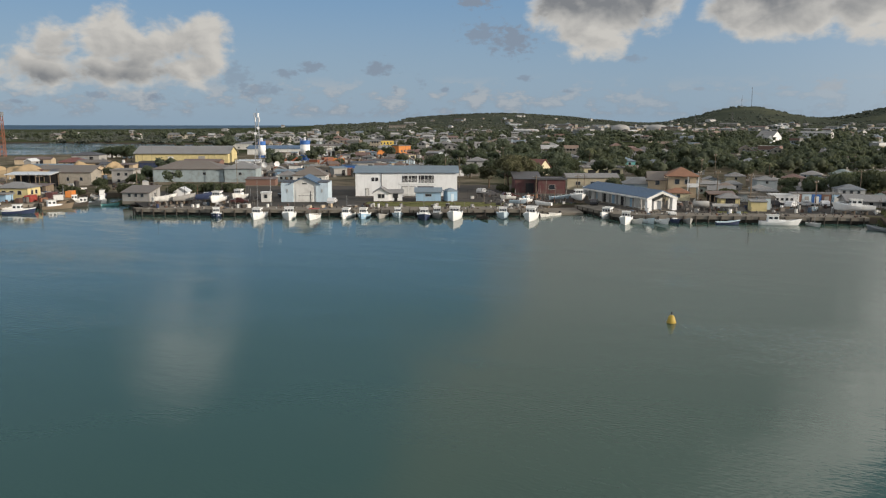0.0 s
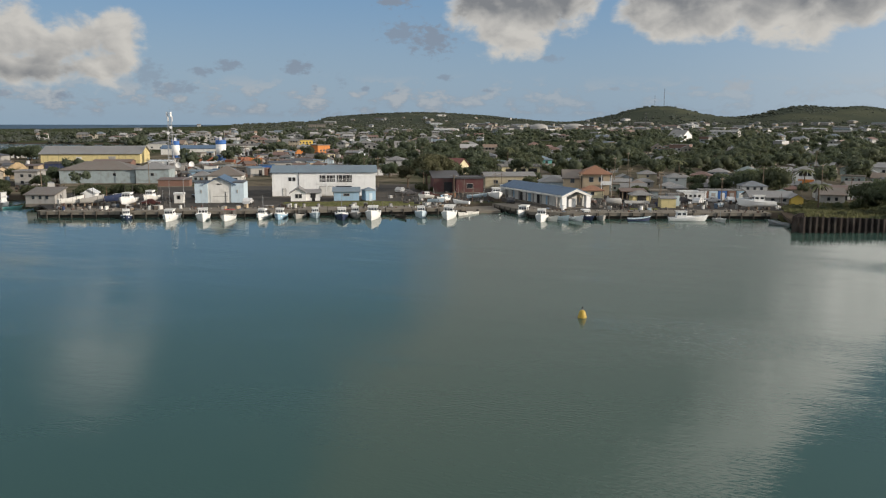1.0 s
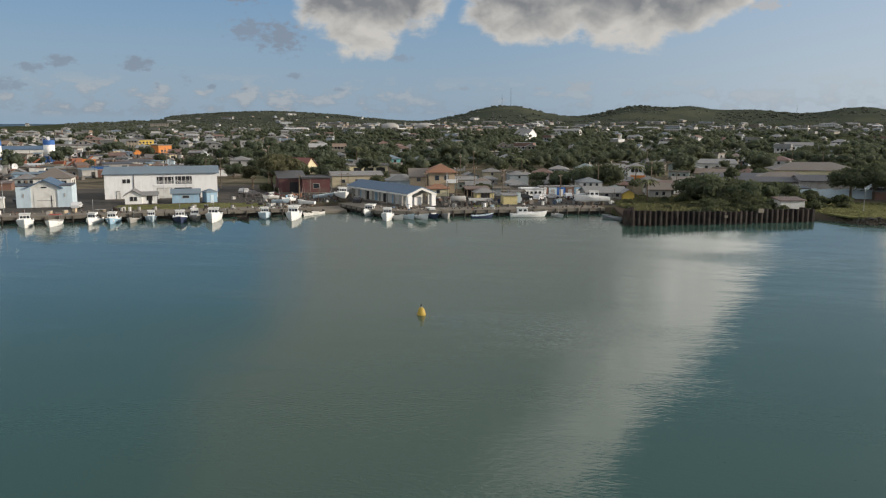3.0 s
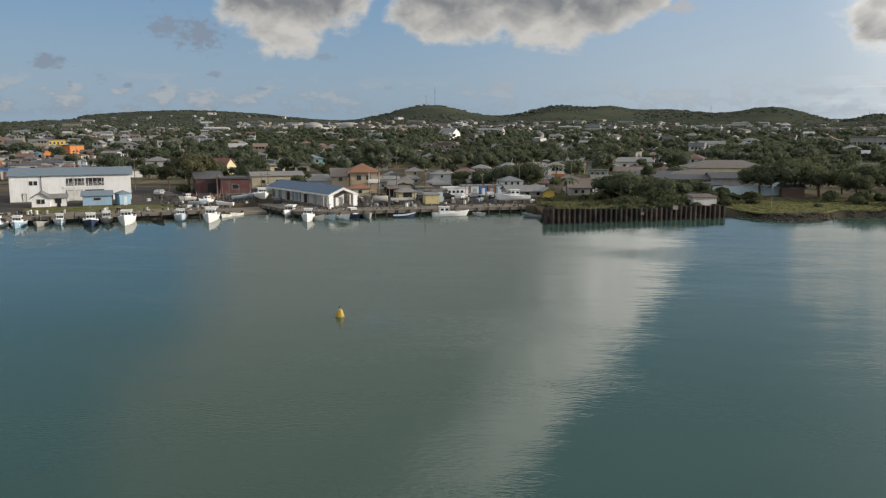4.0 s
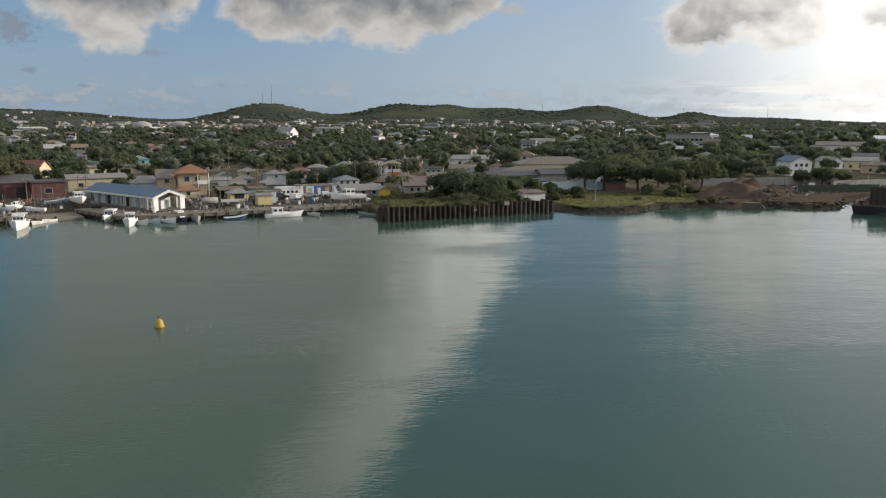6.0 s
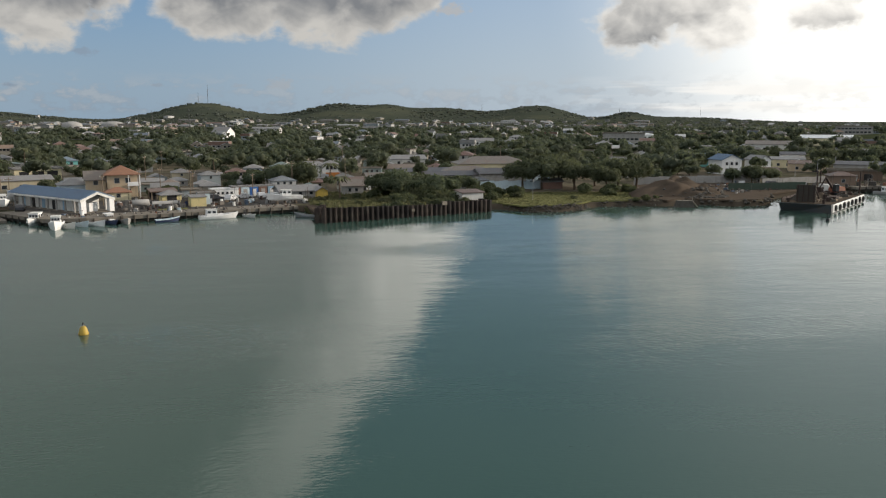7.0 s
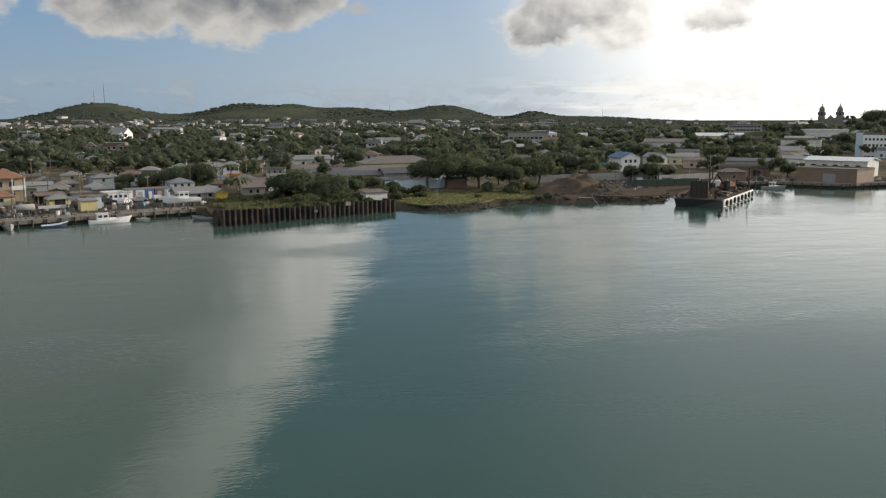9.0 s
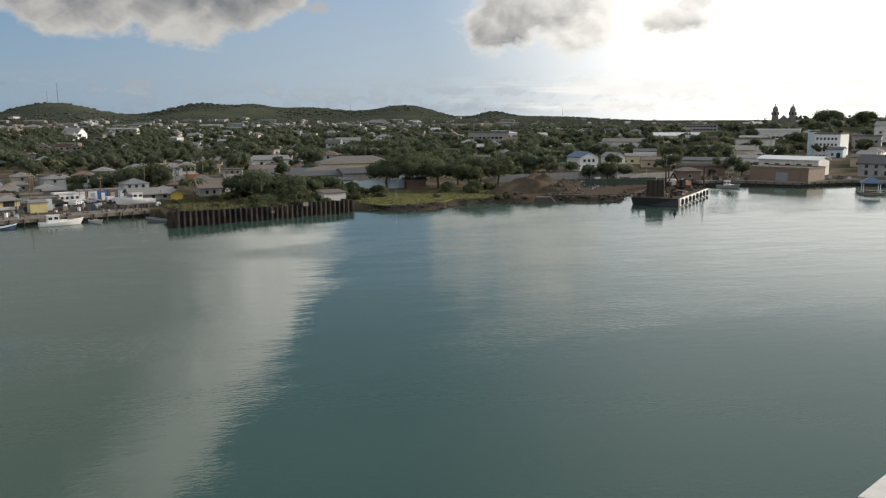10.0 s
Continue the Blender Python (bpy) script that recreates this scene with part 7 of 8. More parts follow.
# more craft and gear crowding the inlet
for x, y, rz, L, paint, cab, words in ((-80, 194.5, -75, 6.0, "offwhite", "mid", "off-white motor boat beside the wharf"), (-66, 205, -50, 5.2, "darktimber", None, "dark wooden skiff in the inlet"), (-64.5, 208.5, -70, 5.6, "grey", "aft", "grey work boat in the inlet"),
                                       (-67, 222, 30, 5.0, "grey", None, "grey skiff at the head of the inlet"), (-71.5, 208, -40, 5.4, "timber", None, "brown open boat against the bank"), (-90, 193, -88, 6.4, "white", "fore", "white motor boat along the wharf"), (-66.2, 226, 10, 5.6, "navy", "mid", "dark boat at the head of the inlet")):
    boat(pose(x, y, 0 if y < 222 else 0.4, 0, 0, rz), L, L * 0.36, 0.6, paint, words, cabin=cab, deck="grey", mast=2.0 if cab else 0.0, group="boats in the inlet")
ir = random.Random(5)
for k in range(46):
    x, y = ir.uniform(-98, -70), ir.uniform(194, 236)
    if place_dry(x, y) and clear(x, y, 0.8):
        if k % 3 == 0:
            drum(x, y, ir.choice(["navy", "rust", "grey", "offwhite"]))
        else:
            crate(x, y, ir.uniform(0, 90), ir.uniform(0.8, 2.4), ir.uniform(0.7, 1.6), ir.uniform(0.5, 1.5), ir.choice(["timber", "rustorange", "offwhite", "darktimber", "grey", "blue"]))
# stacked gear and scrap between the sheds of the industrial yard
for k in range(70):
    x, y = ir.uniform(-46, 40), ir.uniform(286, 420)
    if clear(x, y, 1.2):
        crate(x, y, ir.uniform(0, 90), ir.uniform(1.2, 3.4), ir.uniform(1.0, 2.2), ir.uniform(0.8, 2.4), ir.choice(["timber", "rustorange", "white", "darktimber", "grey", "offwhite", "midblue"]))

M["scrap"] = by_object("mixed scrap and gear", [(0.0, (0.045, 0.04, 0.036)), (0.30, (0.12, 0.105, 0.09)), (0.52, (0.40, 0.39, 0.37)), (0.60, (0.085, 0.05, 0.038)), (0.76, (0.19, 0.175, 0.155)), (0.90, (0.07, 0.10, 0.14)), (0.94, (0.20, 0.09, 0.05)), (0.97, (0.52, 0.51, 0.49))], 0.75, island=True)


def gear(name, label, zone, count, lo, hi, seed, upright=0.15, keep=0.3):
    """Heaped nets, boxes, drums, planks and poles too many to count; zone: corner, corner and two edge lines."""
    g = random.Random(seed)
    s = Shape()
    (ax, ay), (bx, by), deep = zone
    nx, ny = -(by - ay), bx - ax
    n = math.hypot(nx, ny)
    for _ in range(count):
        u, v = g.random(), g.random() ** 1.3 * deep
        x, y = ax + (bx - ax) * u + nx / n * v, ay + (by - ay) * u + ny / n * v
        if not clear(x, y, keep) or inland(np.array([x]), np.array([y]))[0] < 0.6:
            continue
        z, q = max(zat(x, y), 1.36), g.uniform(lo, hi)
        pick = g.random()
        if pick < upright:
            s.tube((x, y, z), (x + g.uniform(-0.3, 0.3), y, z + q * g.uniform(2.5, 5.0)), 0.05, 0.035, 5)
        elif pick < 0.45:
            s.tube((x, y, z), (x, y, z + q * g.uniform(0.7, 1.2)), q * 0.45, q * g.uniform(0.3, 0.45), 8)
        elif pick < 0.6:
            a = g.uniform(0, 3.14)
            s.tube((x, y, z + 0.1), (x + q * 2 * math.cos(a), y + q * 2 * math.sin(a), z + g.uniform(0.1, q)), 0.09, 0.07, 5)
        else:
            s.box(x, y, z, q * g.uniform(0.7, 1.8), q * g.uniform(0.6, 1.2), q * g.uniform(0.4, 1.0), rz=g.uniform(0, 180), taper=g.uniform(0.6, 1.0))
    tagged(part(name, s, M["scrap"]), label, "clutter", kind="stuff")


gear("quay_gear", "nets, drums and fish boxes scattered along the old quay", ((-45, 185.6), (44, 177.6), 6.5), 170, 0.2, 0.55, 31, 0.06)
gear("quay_gear", "ropes, pots and drums along the fish landing", ((58, 167.3), (106, 156.2), 5.0), 100, 0.2, 0.55, 32, 0.06)
gear("yard_gear", "crowded gear and stores between the landing sheds", ((62, 172), (118, 164), 24), 260, 0.3, 1.0, 33, 0.2)
gear("yard_gear", "boat gear and trestles on the hard", ((34, 186), (60, 190), 24), 150, 0.3, 0.9, 34, 0.25)
gear("yard_gear", "gear piled between the hauled-out boats", ((-46, 190), (-22, 188), 24), 170, 0.3, 1.0, 35, 0.2)
gear("scrap_yard", "crowded scrap, machines and stacked stores of the yard", ((-48, 290), (44, 288), 170), 900, 0.8, 2.4, 36, 0.12)
gear("scrap_yard", "timber, scrap and machine parts round the sand yard", ((-132, 250), (-60, 238), 150), 420, 0.6, 2.0, 37, 0.12)
gear("shore_scrap", "rusty scrap and timber crowding the inlet bank", ((-100, 192), (-68, 206), 34), 220, 0.4, 1.2, 38, 0.2)
gear("site_scrap", "broken timber, pipes and rubble on the building site", ((196, 108), (250, 102), 26), 300, 0.3, 0.9, 39, 0.06)
gear("town_clutter", "parked carts, bins and stalls along the town quay", ((262, 110), (288, 64), -22), 200, 0.4, 1.3, 40, 0.2)

# ---- trees ----
def ico(level):
    bm = bmesh.new()
    bmesh.ops.create_icosphere(bm, subdivisions=level, radius=1.0)
    v = np.array([p.co[:] for p in bm.verts])
    f = np.array([[q.index for q in t.verts] for t in bm.faces])
    bm.free()
    return v, f


ICO0, ICO1 = ico(1), ico(2)


def lumps(rng, centres, radii, base, rough=0.22, flat=0.85):
    """Knobbly balls of leaf, one for each centre."""
    vs, fs, k = [], [], 0
    for c, r in zip(centres, radii):
        v = base[0].copy()
        ph = rng.uniform(0, 6.28, 6)
        d = 1 + rough * (np.sin(v[:, 0] * 4.1 + ph[0]) * np.sin(v[:, 1] * 3.7 + ph[1]) + 0.8 * np.sin(v[:, 2] * 5.3 + ph[2]) * np.sin(v[:, 0] * 6.1 + ph[3])) + rng.uniform(-0.07, 0.07, len(v))
        v = v * d[:, None] * r
        v[:, 2] *= flat
        vs.append(v + c)
        fs.append(base[1] + k)
        k += len(v)
    return np.concatenate(vs), np.concatenate(fs)


def sprays(rng, centres, radii, count, size, flat=0.85):
    """Small leafy quads that stand off the lumps and break their outline."""
    centres, radii = np.array(centres), np.array(radii)
    i = rng.integers(0, len(centres), count)
    n = rng.normal(size=(count, 3))
    n[:, 2] = n[:, 2] * 0.9 + 0.25
    n /= np.linalg.norm(n, axis=1)[:, None]
    p = centres[i] + n * radii[i][:, None] * rng.uniform(0.82, 1.25, count)[:, None] * np.array([1, 1, flat])
    t = np.cross(n + rng.normal(scale=0.7, size=(count, 3)), rng.normal(size=(count, 3)))
    t /= np.linalg.norm(t, axis=1)[:, None]
    b = np.cross(n + rng.normal(scale=0.5, size=(count, 3)), t)
    b /= np.linalg.norm(b, axis=1)[:, None]
    s = (size * rng.uniform(0.6, 1.4, count))[:, None]
    quad = np.stack([p - t * s, p + b * s * 0.6, p + t * s, p - b * s * 0.6], 1).reshape(-1, 3)
    return quad, np.arange(count * 4).reshape(-1, 4)


def raw_mesh(name, blocks, material, smooth_faces=False):
    """One mesh out of (verts, faces) blocks of triangles or quads."""
    vs = np.concatenate([b[0] for b in blocks])
    loops, starts, totals, k, n = [], [], [], 0, 0
    for v, f in blocks:
        loops.append((f + k).ravel())
        c, w = f.shape
        starts.append(n + np.arange(c) * w)
        totals.append(np.full(c, w))
        n += c * w
        k += len(v)
    loops, starts, totals = map(np.concatenate, (loops, starts, totals))
    me = bpy.data.meshes.new(name)
    me.vertices.add(len(vs))
    me.vertices.foreach_set("co", vs.astype(np.float32).ravel())
    me.loops.add(len(loops))
    me.loops.foreach_set("vertex_index", loops.astype(np.int32))
    me.polygons.add(len(starts))
    me.polygons.foreach_set("loop_start", starts.astype(np.int32))
    me.materials.append(material)
    me.update(calc_edges=True)
    me.validate()
    return me


def crown_blocks(rng, r, h, n, leaves, base, size=0.55):
    """A crown about r wide and h high whose foot is at 0."""
    cs, rs = [], []
    for i in range(n):
        a, q = rng.uniform(0, 6.28), r * 0.62 * math.sqrt(rng.uniform(0, 1))
        z = h * (0.30 + 0.42 * rng.uniform() * (1 - 0.5 * q / r))
        cs.append((q * math.cos(a), q * math.sin(a), z))
        rs.append(r * rng.uniform(0.24, 0.44) * (0.75 if h > 1.5 * r else 1.0))
    blocks = [lumps(rng, cs, [0.86 * q for q in rs], base)]
    if leaves:
        blocks.append(sprays(rng, cs, rs, leaves, size))
    return blocks


def trunk_shape(rng, h, r, limbs):
    s = Shape()
    bend = [(0, 0, -0.4), (rng.uniform(-0.2, 0.2), rng.uniform(-0.2, 0.2), h * 0.5), (rng.uniform(-0.4, 0.4), rng.uniform(-0.4, 0.4), h)]
    s.tube(bend[0], bend[1], r, r * 0.75, 8)
    s.tube(bend[1], bend[2], r * 0.75, r * 0.5, 8)
    for k in range(limbs):
        a = 6.28 * k / limbs + rng.uniform(-0.4, 0.4)
        e = (bend[2][0] + h * 0.55 * math.cos(a), bend[2][1] + h * 0.55 * math.sin(a), h * rng.uniform(1.2, 1.5))
        s.tube(bend[2], e, r * 0.42, r * 0.15, 6)
    return s


rng = np.random.default_rng(7)
KINDS = []
for k, (r, h, n, leaves, mat, words) in enumerate([
        (4.0, 5.0, 13, 1250, "leaf", "round dense dark green tree"), (4.6, 4.4, 14, 1350, "leaf", "broad spreading green tree"), (3.2, 5.6, 11, 1000, "leaf", "tall narrow green tree"),
        (3.6, 3.6, 11, 900, "scrub", "sparse yellow-green tree"), (2.6, 2.6, 9, 700, "scrub", "low bushy green tree"), (5.4, 5.4, 17, 1800, "leaf", "large spreading dark tree"), (2.8, 2.6, 12, 750, "scrub", "dense low bush reaching the ground"), (5.2, 4.6, 22, 2400, "leaf", "umbrella-shaped green tree on a bare trunk"), (3.6, 7.4, 15, 1300, "dryleaf", "tall thin-leaved olive-brown tree")]):
    foot = 3.4 if k == 7 else 1.7 if r > 3 else 0.7 if k < 6 else -0.2
    o = thing("tree", pose(0, 0, -50), words + " among the houses", "tree", "trees of the town")
    part("trunk", trunk_shape(rng, max(foot + 0.8, 0.6), 0.16 + 0.035 * r, 4), M["bark"], o)
    cro = new("crown", raw_mesh("crown", crown_blocks(rng, r, h, n, int(leaves * 1.8), ICO0, 0.27), M[mat]))
    cro.parent = o
    cro.location = (0, 0, foot - 0.4)
    KINDS.append((o, r))
PLANTED = [0] * len(KINDS)


def tree(kind, x, y, size=1.0, z=None):
    o, r = KINDS[kind]
    m = pose(x, y, (zat(x, y) if z is None else z), 0, 0, random.uniform(0, 360)) @ Matrix.Diagonal((size, size, size * random.uniform(0.9, 1.12), 1))
    if PLANTED[kind] == 0:
        o.matrix_basis = m
        t = o
    else:
        t = copy_thing(o, m)
        t.matrix_basis = m
    PLANTED[kind] += 1
    TAKEN.append((x, y, r * size * 0.55))
    return t


# trees that stand out
def plant(places):
    """Trees that stand out: kind, x, y, size."""
    for kind, x, y, size in places:
        tree(kind, x, y, size)


# round the inlet and the sand yard
plant(((6, -61, 230, 1.1), (6, -58, 227, 1.2), (6, -55, 221, 1.1), (6, -72, 225, 0.9), (6, -75, 228, 0.9), (6, -68, 232, 0.9), (6, -43, 230, 1.1), (6, -39, 231, 1.2), (6, -35, 232, 1.1), (6, -47, 229, 1.2), (6, -31, 233, 0.9), (5, -65.6, 257, 0.52), (0, -67.4, 257.5, 0.42), (0, -63.8, 256.5, 0.42), (0, -56, 208.5, 0.62), (0, -58.5, 213, 0.6), (4, -54.5, 212, 0.8), (1, -66, 276, 0.95), (0, -61, 274, 0.9), (0, -70, 274, 0.8), (4, -42, 224, 0.9), (4, -37, 226, 1.0)))
# more green between the old sheds
plant(((0, -93, 330, 0.7), (1, -86, 300, 0.6), (4, -99, 238, 0.8), (4, -90, 240, 0.7), (6, -79, 236, 0.9), (6, -87, 241, 0.8), (4, -33, 228, 0.9), (4, -47, 222, 0.8), (3, -71, 240, 0.7)))
# behind the sand yard
plant(((5, -122, 425, 0.9), (5, -112, 414, 1.1), (0, -106, 418, 0.9), (1, -130, 430, 0.9), (0, -104, 424, 1.0)))
# behind the fish hall and the market
plant(((0, 31, 302, 1.35), (8, 45.0, 230, 1.5), (8, 50.5, 235, 1.3), (8, 40.5, 238, 1.05), (4, 42, 222, 0.8), (4, 46, 221, 0.7), (1, 56, 250, 1.1), (2, 71, 268, 1.2), (0, 75, 280, 1.2), (4, 94, 196, 1.1), (4, 90.5, 197, 0.9), (4, 98, 200, 0.8)))
# between the back lanes
plant(((5, 126, 196, 1.0), (5, 132.5, 193, 1.1), (0, 129, 201, 1.15), (1, 134, 202, 1.2), (5, 120, 201, 0.8), (5, 132, 207, 0.95), (0, 126, 211, 0.95), (0, 121, 215, 0.8), (0, 113, 200, 0.55), (6, 110, 150, 0.5)))
# trees over the thicket
plant(((0, 132, 151.5, 1.05), (2, 136, 152, 0.9), (1, 138, 147, 0.95), (0, 142.5, 146, 0.9), (0, 146, 150, 0.8), (4, 150, 144, 1.0), (4, 146, 141, 0.9), (3, 135, 145, 0.8), (4, 115, 158, 0.5), (4, 152, 146, 1.0), (4, 157, 143, 0.9), (4, 161, 141, 0.9), (4, 150, 173, 1.1)))
# bushes over the waste ground by the landing
plant(((6, 117, 160.5, 0.45), (6, 120.5, 158, 0.5), (4, 126, 160, 0.55), (6, 124, 156, 0.45), (6, 113.5, 157, 0.35), (6, 128.5, 163.5, 0.5), (4, 136, 162, 0.7), (6, 110, 152, 0.35), (6, 115, 151, 0.4), (4, 139, 168, 0.7), (6, 119, 152, 0.4)))
# thicket behind the sheet piling
plant(((6, 116, 136.5, 0.7), (6, 120, 136, 0.8), (6, 124.5, 135, 0.7), (6, 129, 134.5, 0.8), (6, 133, 133.5, 0.7), (6, 137, 133, 0.8), (6, 117, 147, 0.6), (6, 124, 146, 0.9), (6, 127, 144, 0.9), (6, 130, 145, 1.0), (6, 133, 142, 1.0), (6, 136, 141, 0.9), (6, 139, 141.5, 1.0), (6, 131, 139, 0.7), (6, 126, 140, 0.5), (6, 135, 137, 0.7), (6, 121, 140, 0.45), (6, 145, 139, 0.8)))
# scrub along the shore lawn
plant(((6, 149, 137.5, 0.7), (6, 153, 140, 0.8), (6, 158, 138, 0.7), (6, 180, 126, 0.8), (6, 166, 126, 0.4), (6, 184, 130, 1.0), (6, 192, 129, 0.9), (6, 176, 112.5, 0.42), (6, 178.5, 114, 0.5), (6, 174.2, 114, 0.4), (6, 181, 113, 0.35)))
# grove beside the earth mounds
plant(((2, 168, 186, 1.1), (7, 176, 152.5, 1.12), (7, 180, 149, 1.2), (7, 186.5, 143, 1.15), (7, 188, 133.5, 0.85), (7, 195, 135, 1.15), (7, 200.5, 133, 1.05), (7, 190, 152, 1.2), (0, 199, 146, 1.1), (4, 178, 133, 1.0), (4, 186, 130, 0.9)))
# town trees by the building site
plant(((5, 243, 122, 0.75), (0, 247, 118, 0.75), (1, 239, 126, 0.7), (2, 279, 141, 1.1), (5, 331, 130, 1.2), (5, 336, 122, 1.2), (0, 326, 122, 1.0), (5, 322, 136, 1.1)))
# big trees round the cathedral
plant(((5, 660, 168, 1.9), (5, 668, 172, 2.0), (5, 690, 150, 1.9), (5, 640, 120, 1.9), (5, 556, 176, 1.1), (5, 548, 184, 1.0), (0, 552, 164, 1.3), (0, 545, 196, 1.3), (5, 535, 170, 1.0), (5, 560, 150, 1.1), (5, 566, 172, 1.0), (0, 562, 182, 1.2), (1, 568, 190, 1.1), (0, 560, 164, 1.0)))


for i in range(3, 11):
    tree(6, 118 + 2.7 * i, 147.5 - 0.75 * i + random.uniform(-1.2, 1.2), random.uniform(0.95, 1.5))
for i in range(3, 9):
    tree(6, 121 + 2.8 * i, 151.5 - 0.75 * i + random.uniform(-1.2, 1.2), random.uniform(1.2, 1.7))


def tufts(label, outline, count, lo, hi, seed):
    """Standing blades and weeds over a lawn and a little past its edge."""
    g = np.random.default_rng(seed)
    xs, ys = [p[0] for p in outline], [p[1] for p in outline]
    x, y = g.uniform(min(xs), max(xs), count * 3), g.uniform(min(ys), max(ys), count * 3)
    inside = np.zeros(len(x), bool)
    for (ax, ay), (bx, by) in zip(outline, outline[1:] + outline[:1]):
        if ay != by:
            inside ^= ((ay > y) != (by > y)) & (x < (bx - ax) * (y - ay) / (by - ay) + ax)
    x, y = x[inside][:count], y[inside][:count]
    n = len(x)
    z = np.maximum(land(x, y), 0.2)
    z = np.where(z > 1.2, 1.36, z)
    a, h, w = g.uniform(0, 3.14, n), g.uniform(lo, hi, n), g.uniform(0.12, 0.35, n)
    dx, dy = np.cos(a) * w, np.sin(a) * w
    quad = np.stack([np.stack([x - dx, y - dy, z], 1), np.stack([x + dx, y + dy, z], 1), np.stack([x + dx * 1.3, y + dy, z + h], 1), np.stack([x - dx * 0.4, y - dy * 1.2, z + h * 0.8], 1)], 1)
    me = raw_mesh("weeds", [(quad.reshape(-1, 3), np.arange(n * 4).reshape(-1, 4))], M["weeds"])
    tagged(new("weeds", me), label, "grass", kind="stuff")


tufts("rough tufts of dry grass and weeds by the shore", [(144, 124.2), (150.3, 119.0), (158, 117.8), (164.6, 119.6), (172.4, 115.2), (179, 114.4), (184, 121), (192, 129), (164, 152), (146, 143)], 4200, 0.05, 0.2, 3)
tufts("tall weeds over the fill behind the sheet piling", [(103, 141), (128, 136), (134, 150), (118, 160), (108, 155)], 2600, 0.4, 1.0, 6)
tufts("weeds and dry grass between the shacks", [(112, 158), (136, 148), (152, 164), (130, 180), (116, 170)], 2600, 0.15, 0.6, 7)
tufts("tufts of dry grass on the quayside lawn", [(4, 185.8), (27, 184.2), (37.5, 183.8), (38.5, 192.5), (28, 196.5), (4.5, 198)], 1200, 0.04, 0.12, 4)


def palm(x, y, h):
    o = thing("palm_tree", pose(x, y, max(zat(x, y), 1.3), 0, 0, random.uniform(0, 360)), "coconut palm with yellowing drooping fronds", "tree", "palms")
    part("trunk", Shape().tube((0, 0, -0.3), (0.2, 0, h * 0.5), 0.2, 0.15, 8).tube((0.2, 0, h * 0.5), (0.6, 0.1, h), 0.15, 0.12, 8), M["bark"], o)
    for k in range(14):
        a = 2 * math.pi * k / 14 + random.uniform(-0.2, 0.2)
        up, ln = random.uniform(-0.1, 0.9), random.uniform(2.4, 3.2)
        rows = []
        for i in range(6):
            s = i / 5
            d, z = ln * s, up * s * 1.6 - 1.9 * s * s
            wd = 0.42 * math.sin(math.pi * min(1, 0.15 + s * 0.85))
            cx, cy = 0.6 + d * math.cos(a), 0.1 + d * math.sin(a)
            rows.append([(cx - wd * math.sin(a), cy + wd * math.cos(a), h + z - 0.16), (cx, cy, h + z), (cx + wd * math.sin(a), cy - wd * math.cos(a), h + z - 0.16)])
        part("frond", Shape().rings(rows), M["palmleaf"], o)


for x, y, h in ((121, 160, 5.6), (148, 205, 6), (128, 240, 7), (250, 170, 7), (258, 165, 6.5), (206, 160, 6), (96, 330, 8)):
    palm(x, y, h)


# ---- the town behind: single houses near, then many ----
def place_ok(x, y):
    return inland(np.array([x]), np.array([y]))[0]


ARCH = []
for w, d, h, roof, rise, sides in ((9, 7, 2.7, "hip", 1.5, 1), (11, 8, 2.8, "gable", 1.6, 1), (8, 8, 2.7, "hip", 1.7, 1), (12, 7, 2.8, "gable", 1.2, 1), (10, 9, 5.4, "hip", 1.7, 1), (9, 8, 3.0, "flat", 0.25, 1), (10, 8, 5.6, "flat", 0.3, 1)):
    rows = [(3, 1.0, 1.0, 1.0)] if h < 4 else [(3, 3.7, 1.0, 1.1), (3, 0.9, 1.0, 1.1)]
    two = "two-storey" if h > 4 else "one-storey"
    b = building(0, 0, 0, w, d, h, roof, rise, "wall_any", "roof_any" if roof != "flat" else "concrete", f"small {two} house with weathered {roof} roof among trees", "house", "house", rows, sides, [(0.4, 0.9, 2.0, "timber")], z=-60, group="houses of the town")
    TAKEN.pop()
    ARCH.append([b, 0, 0.5 * math.hypot(w, d)])


def in_view(x, y, margin=3.0):
    a = math.degrees(math.atan2(x - 9, y + 2.5))
    return -23 - margin < a < 78 + margin


# small plain cottages that show between the trees
for w, d, h, roof, rise in ((7, 6, 2.5, "gable", 1.3), (8, 6, 2.6, "hip", 1.4), (6, 6, 2.5, "hip", 1.4), (9, 6, 2.6, "shed", 0.9), (7, 6, 2.8, "flat", 0.25)):
    b = building(0, 0, 0, w, d, h, roof, rise, "wall_any", "roof_any" if roof != "flat" else "concrete", f"little worn cottage with {roof} roof half hidden by trees", "cottage", "house", [(2, 0.9, 0.9, 0.9)], 0, [(0.0, 0.85, 1.9, "timber")], z=-60, group="cottages of the town")
    TAKEN.pop()
    ARCH.append([b, 0, 0.5 * math.hypot(w, d)])
spots = []
for x, y, r in ((205, 126, 9), (214, 120, 12), (226, 114, 11), (238, 110, 9), (250, 106, 8), (252, 132, 5), (258, 137, 5), (264, 141, 5), (228, 126, 6), (260, 132, 7), (112, 196, 5), (-52, 256, 8), (-38, 255, 7), (-62, 250, 4), (59, 284, 6), (56, 274, 6), (53, 262, 5), (434, 308, 9), (424, 300, 8), (414, 293, 8), (165, 165, 6), (176, 168, 7), (189, 172, 7), (200, 181, 6), (206, 190, 6)):
    TAKEN.append((x, y, r))      # open ground of the building site and the depot


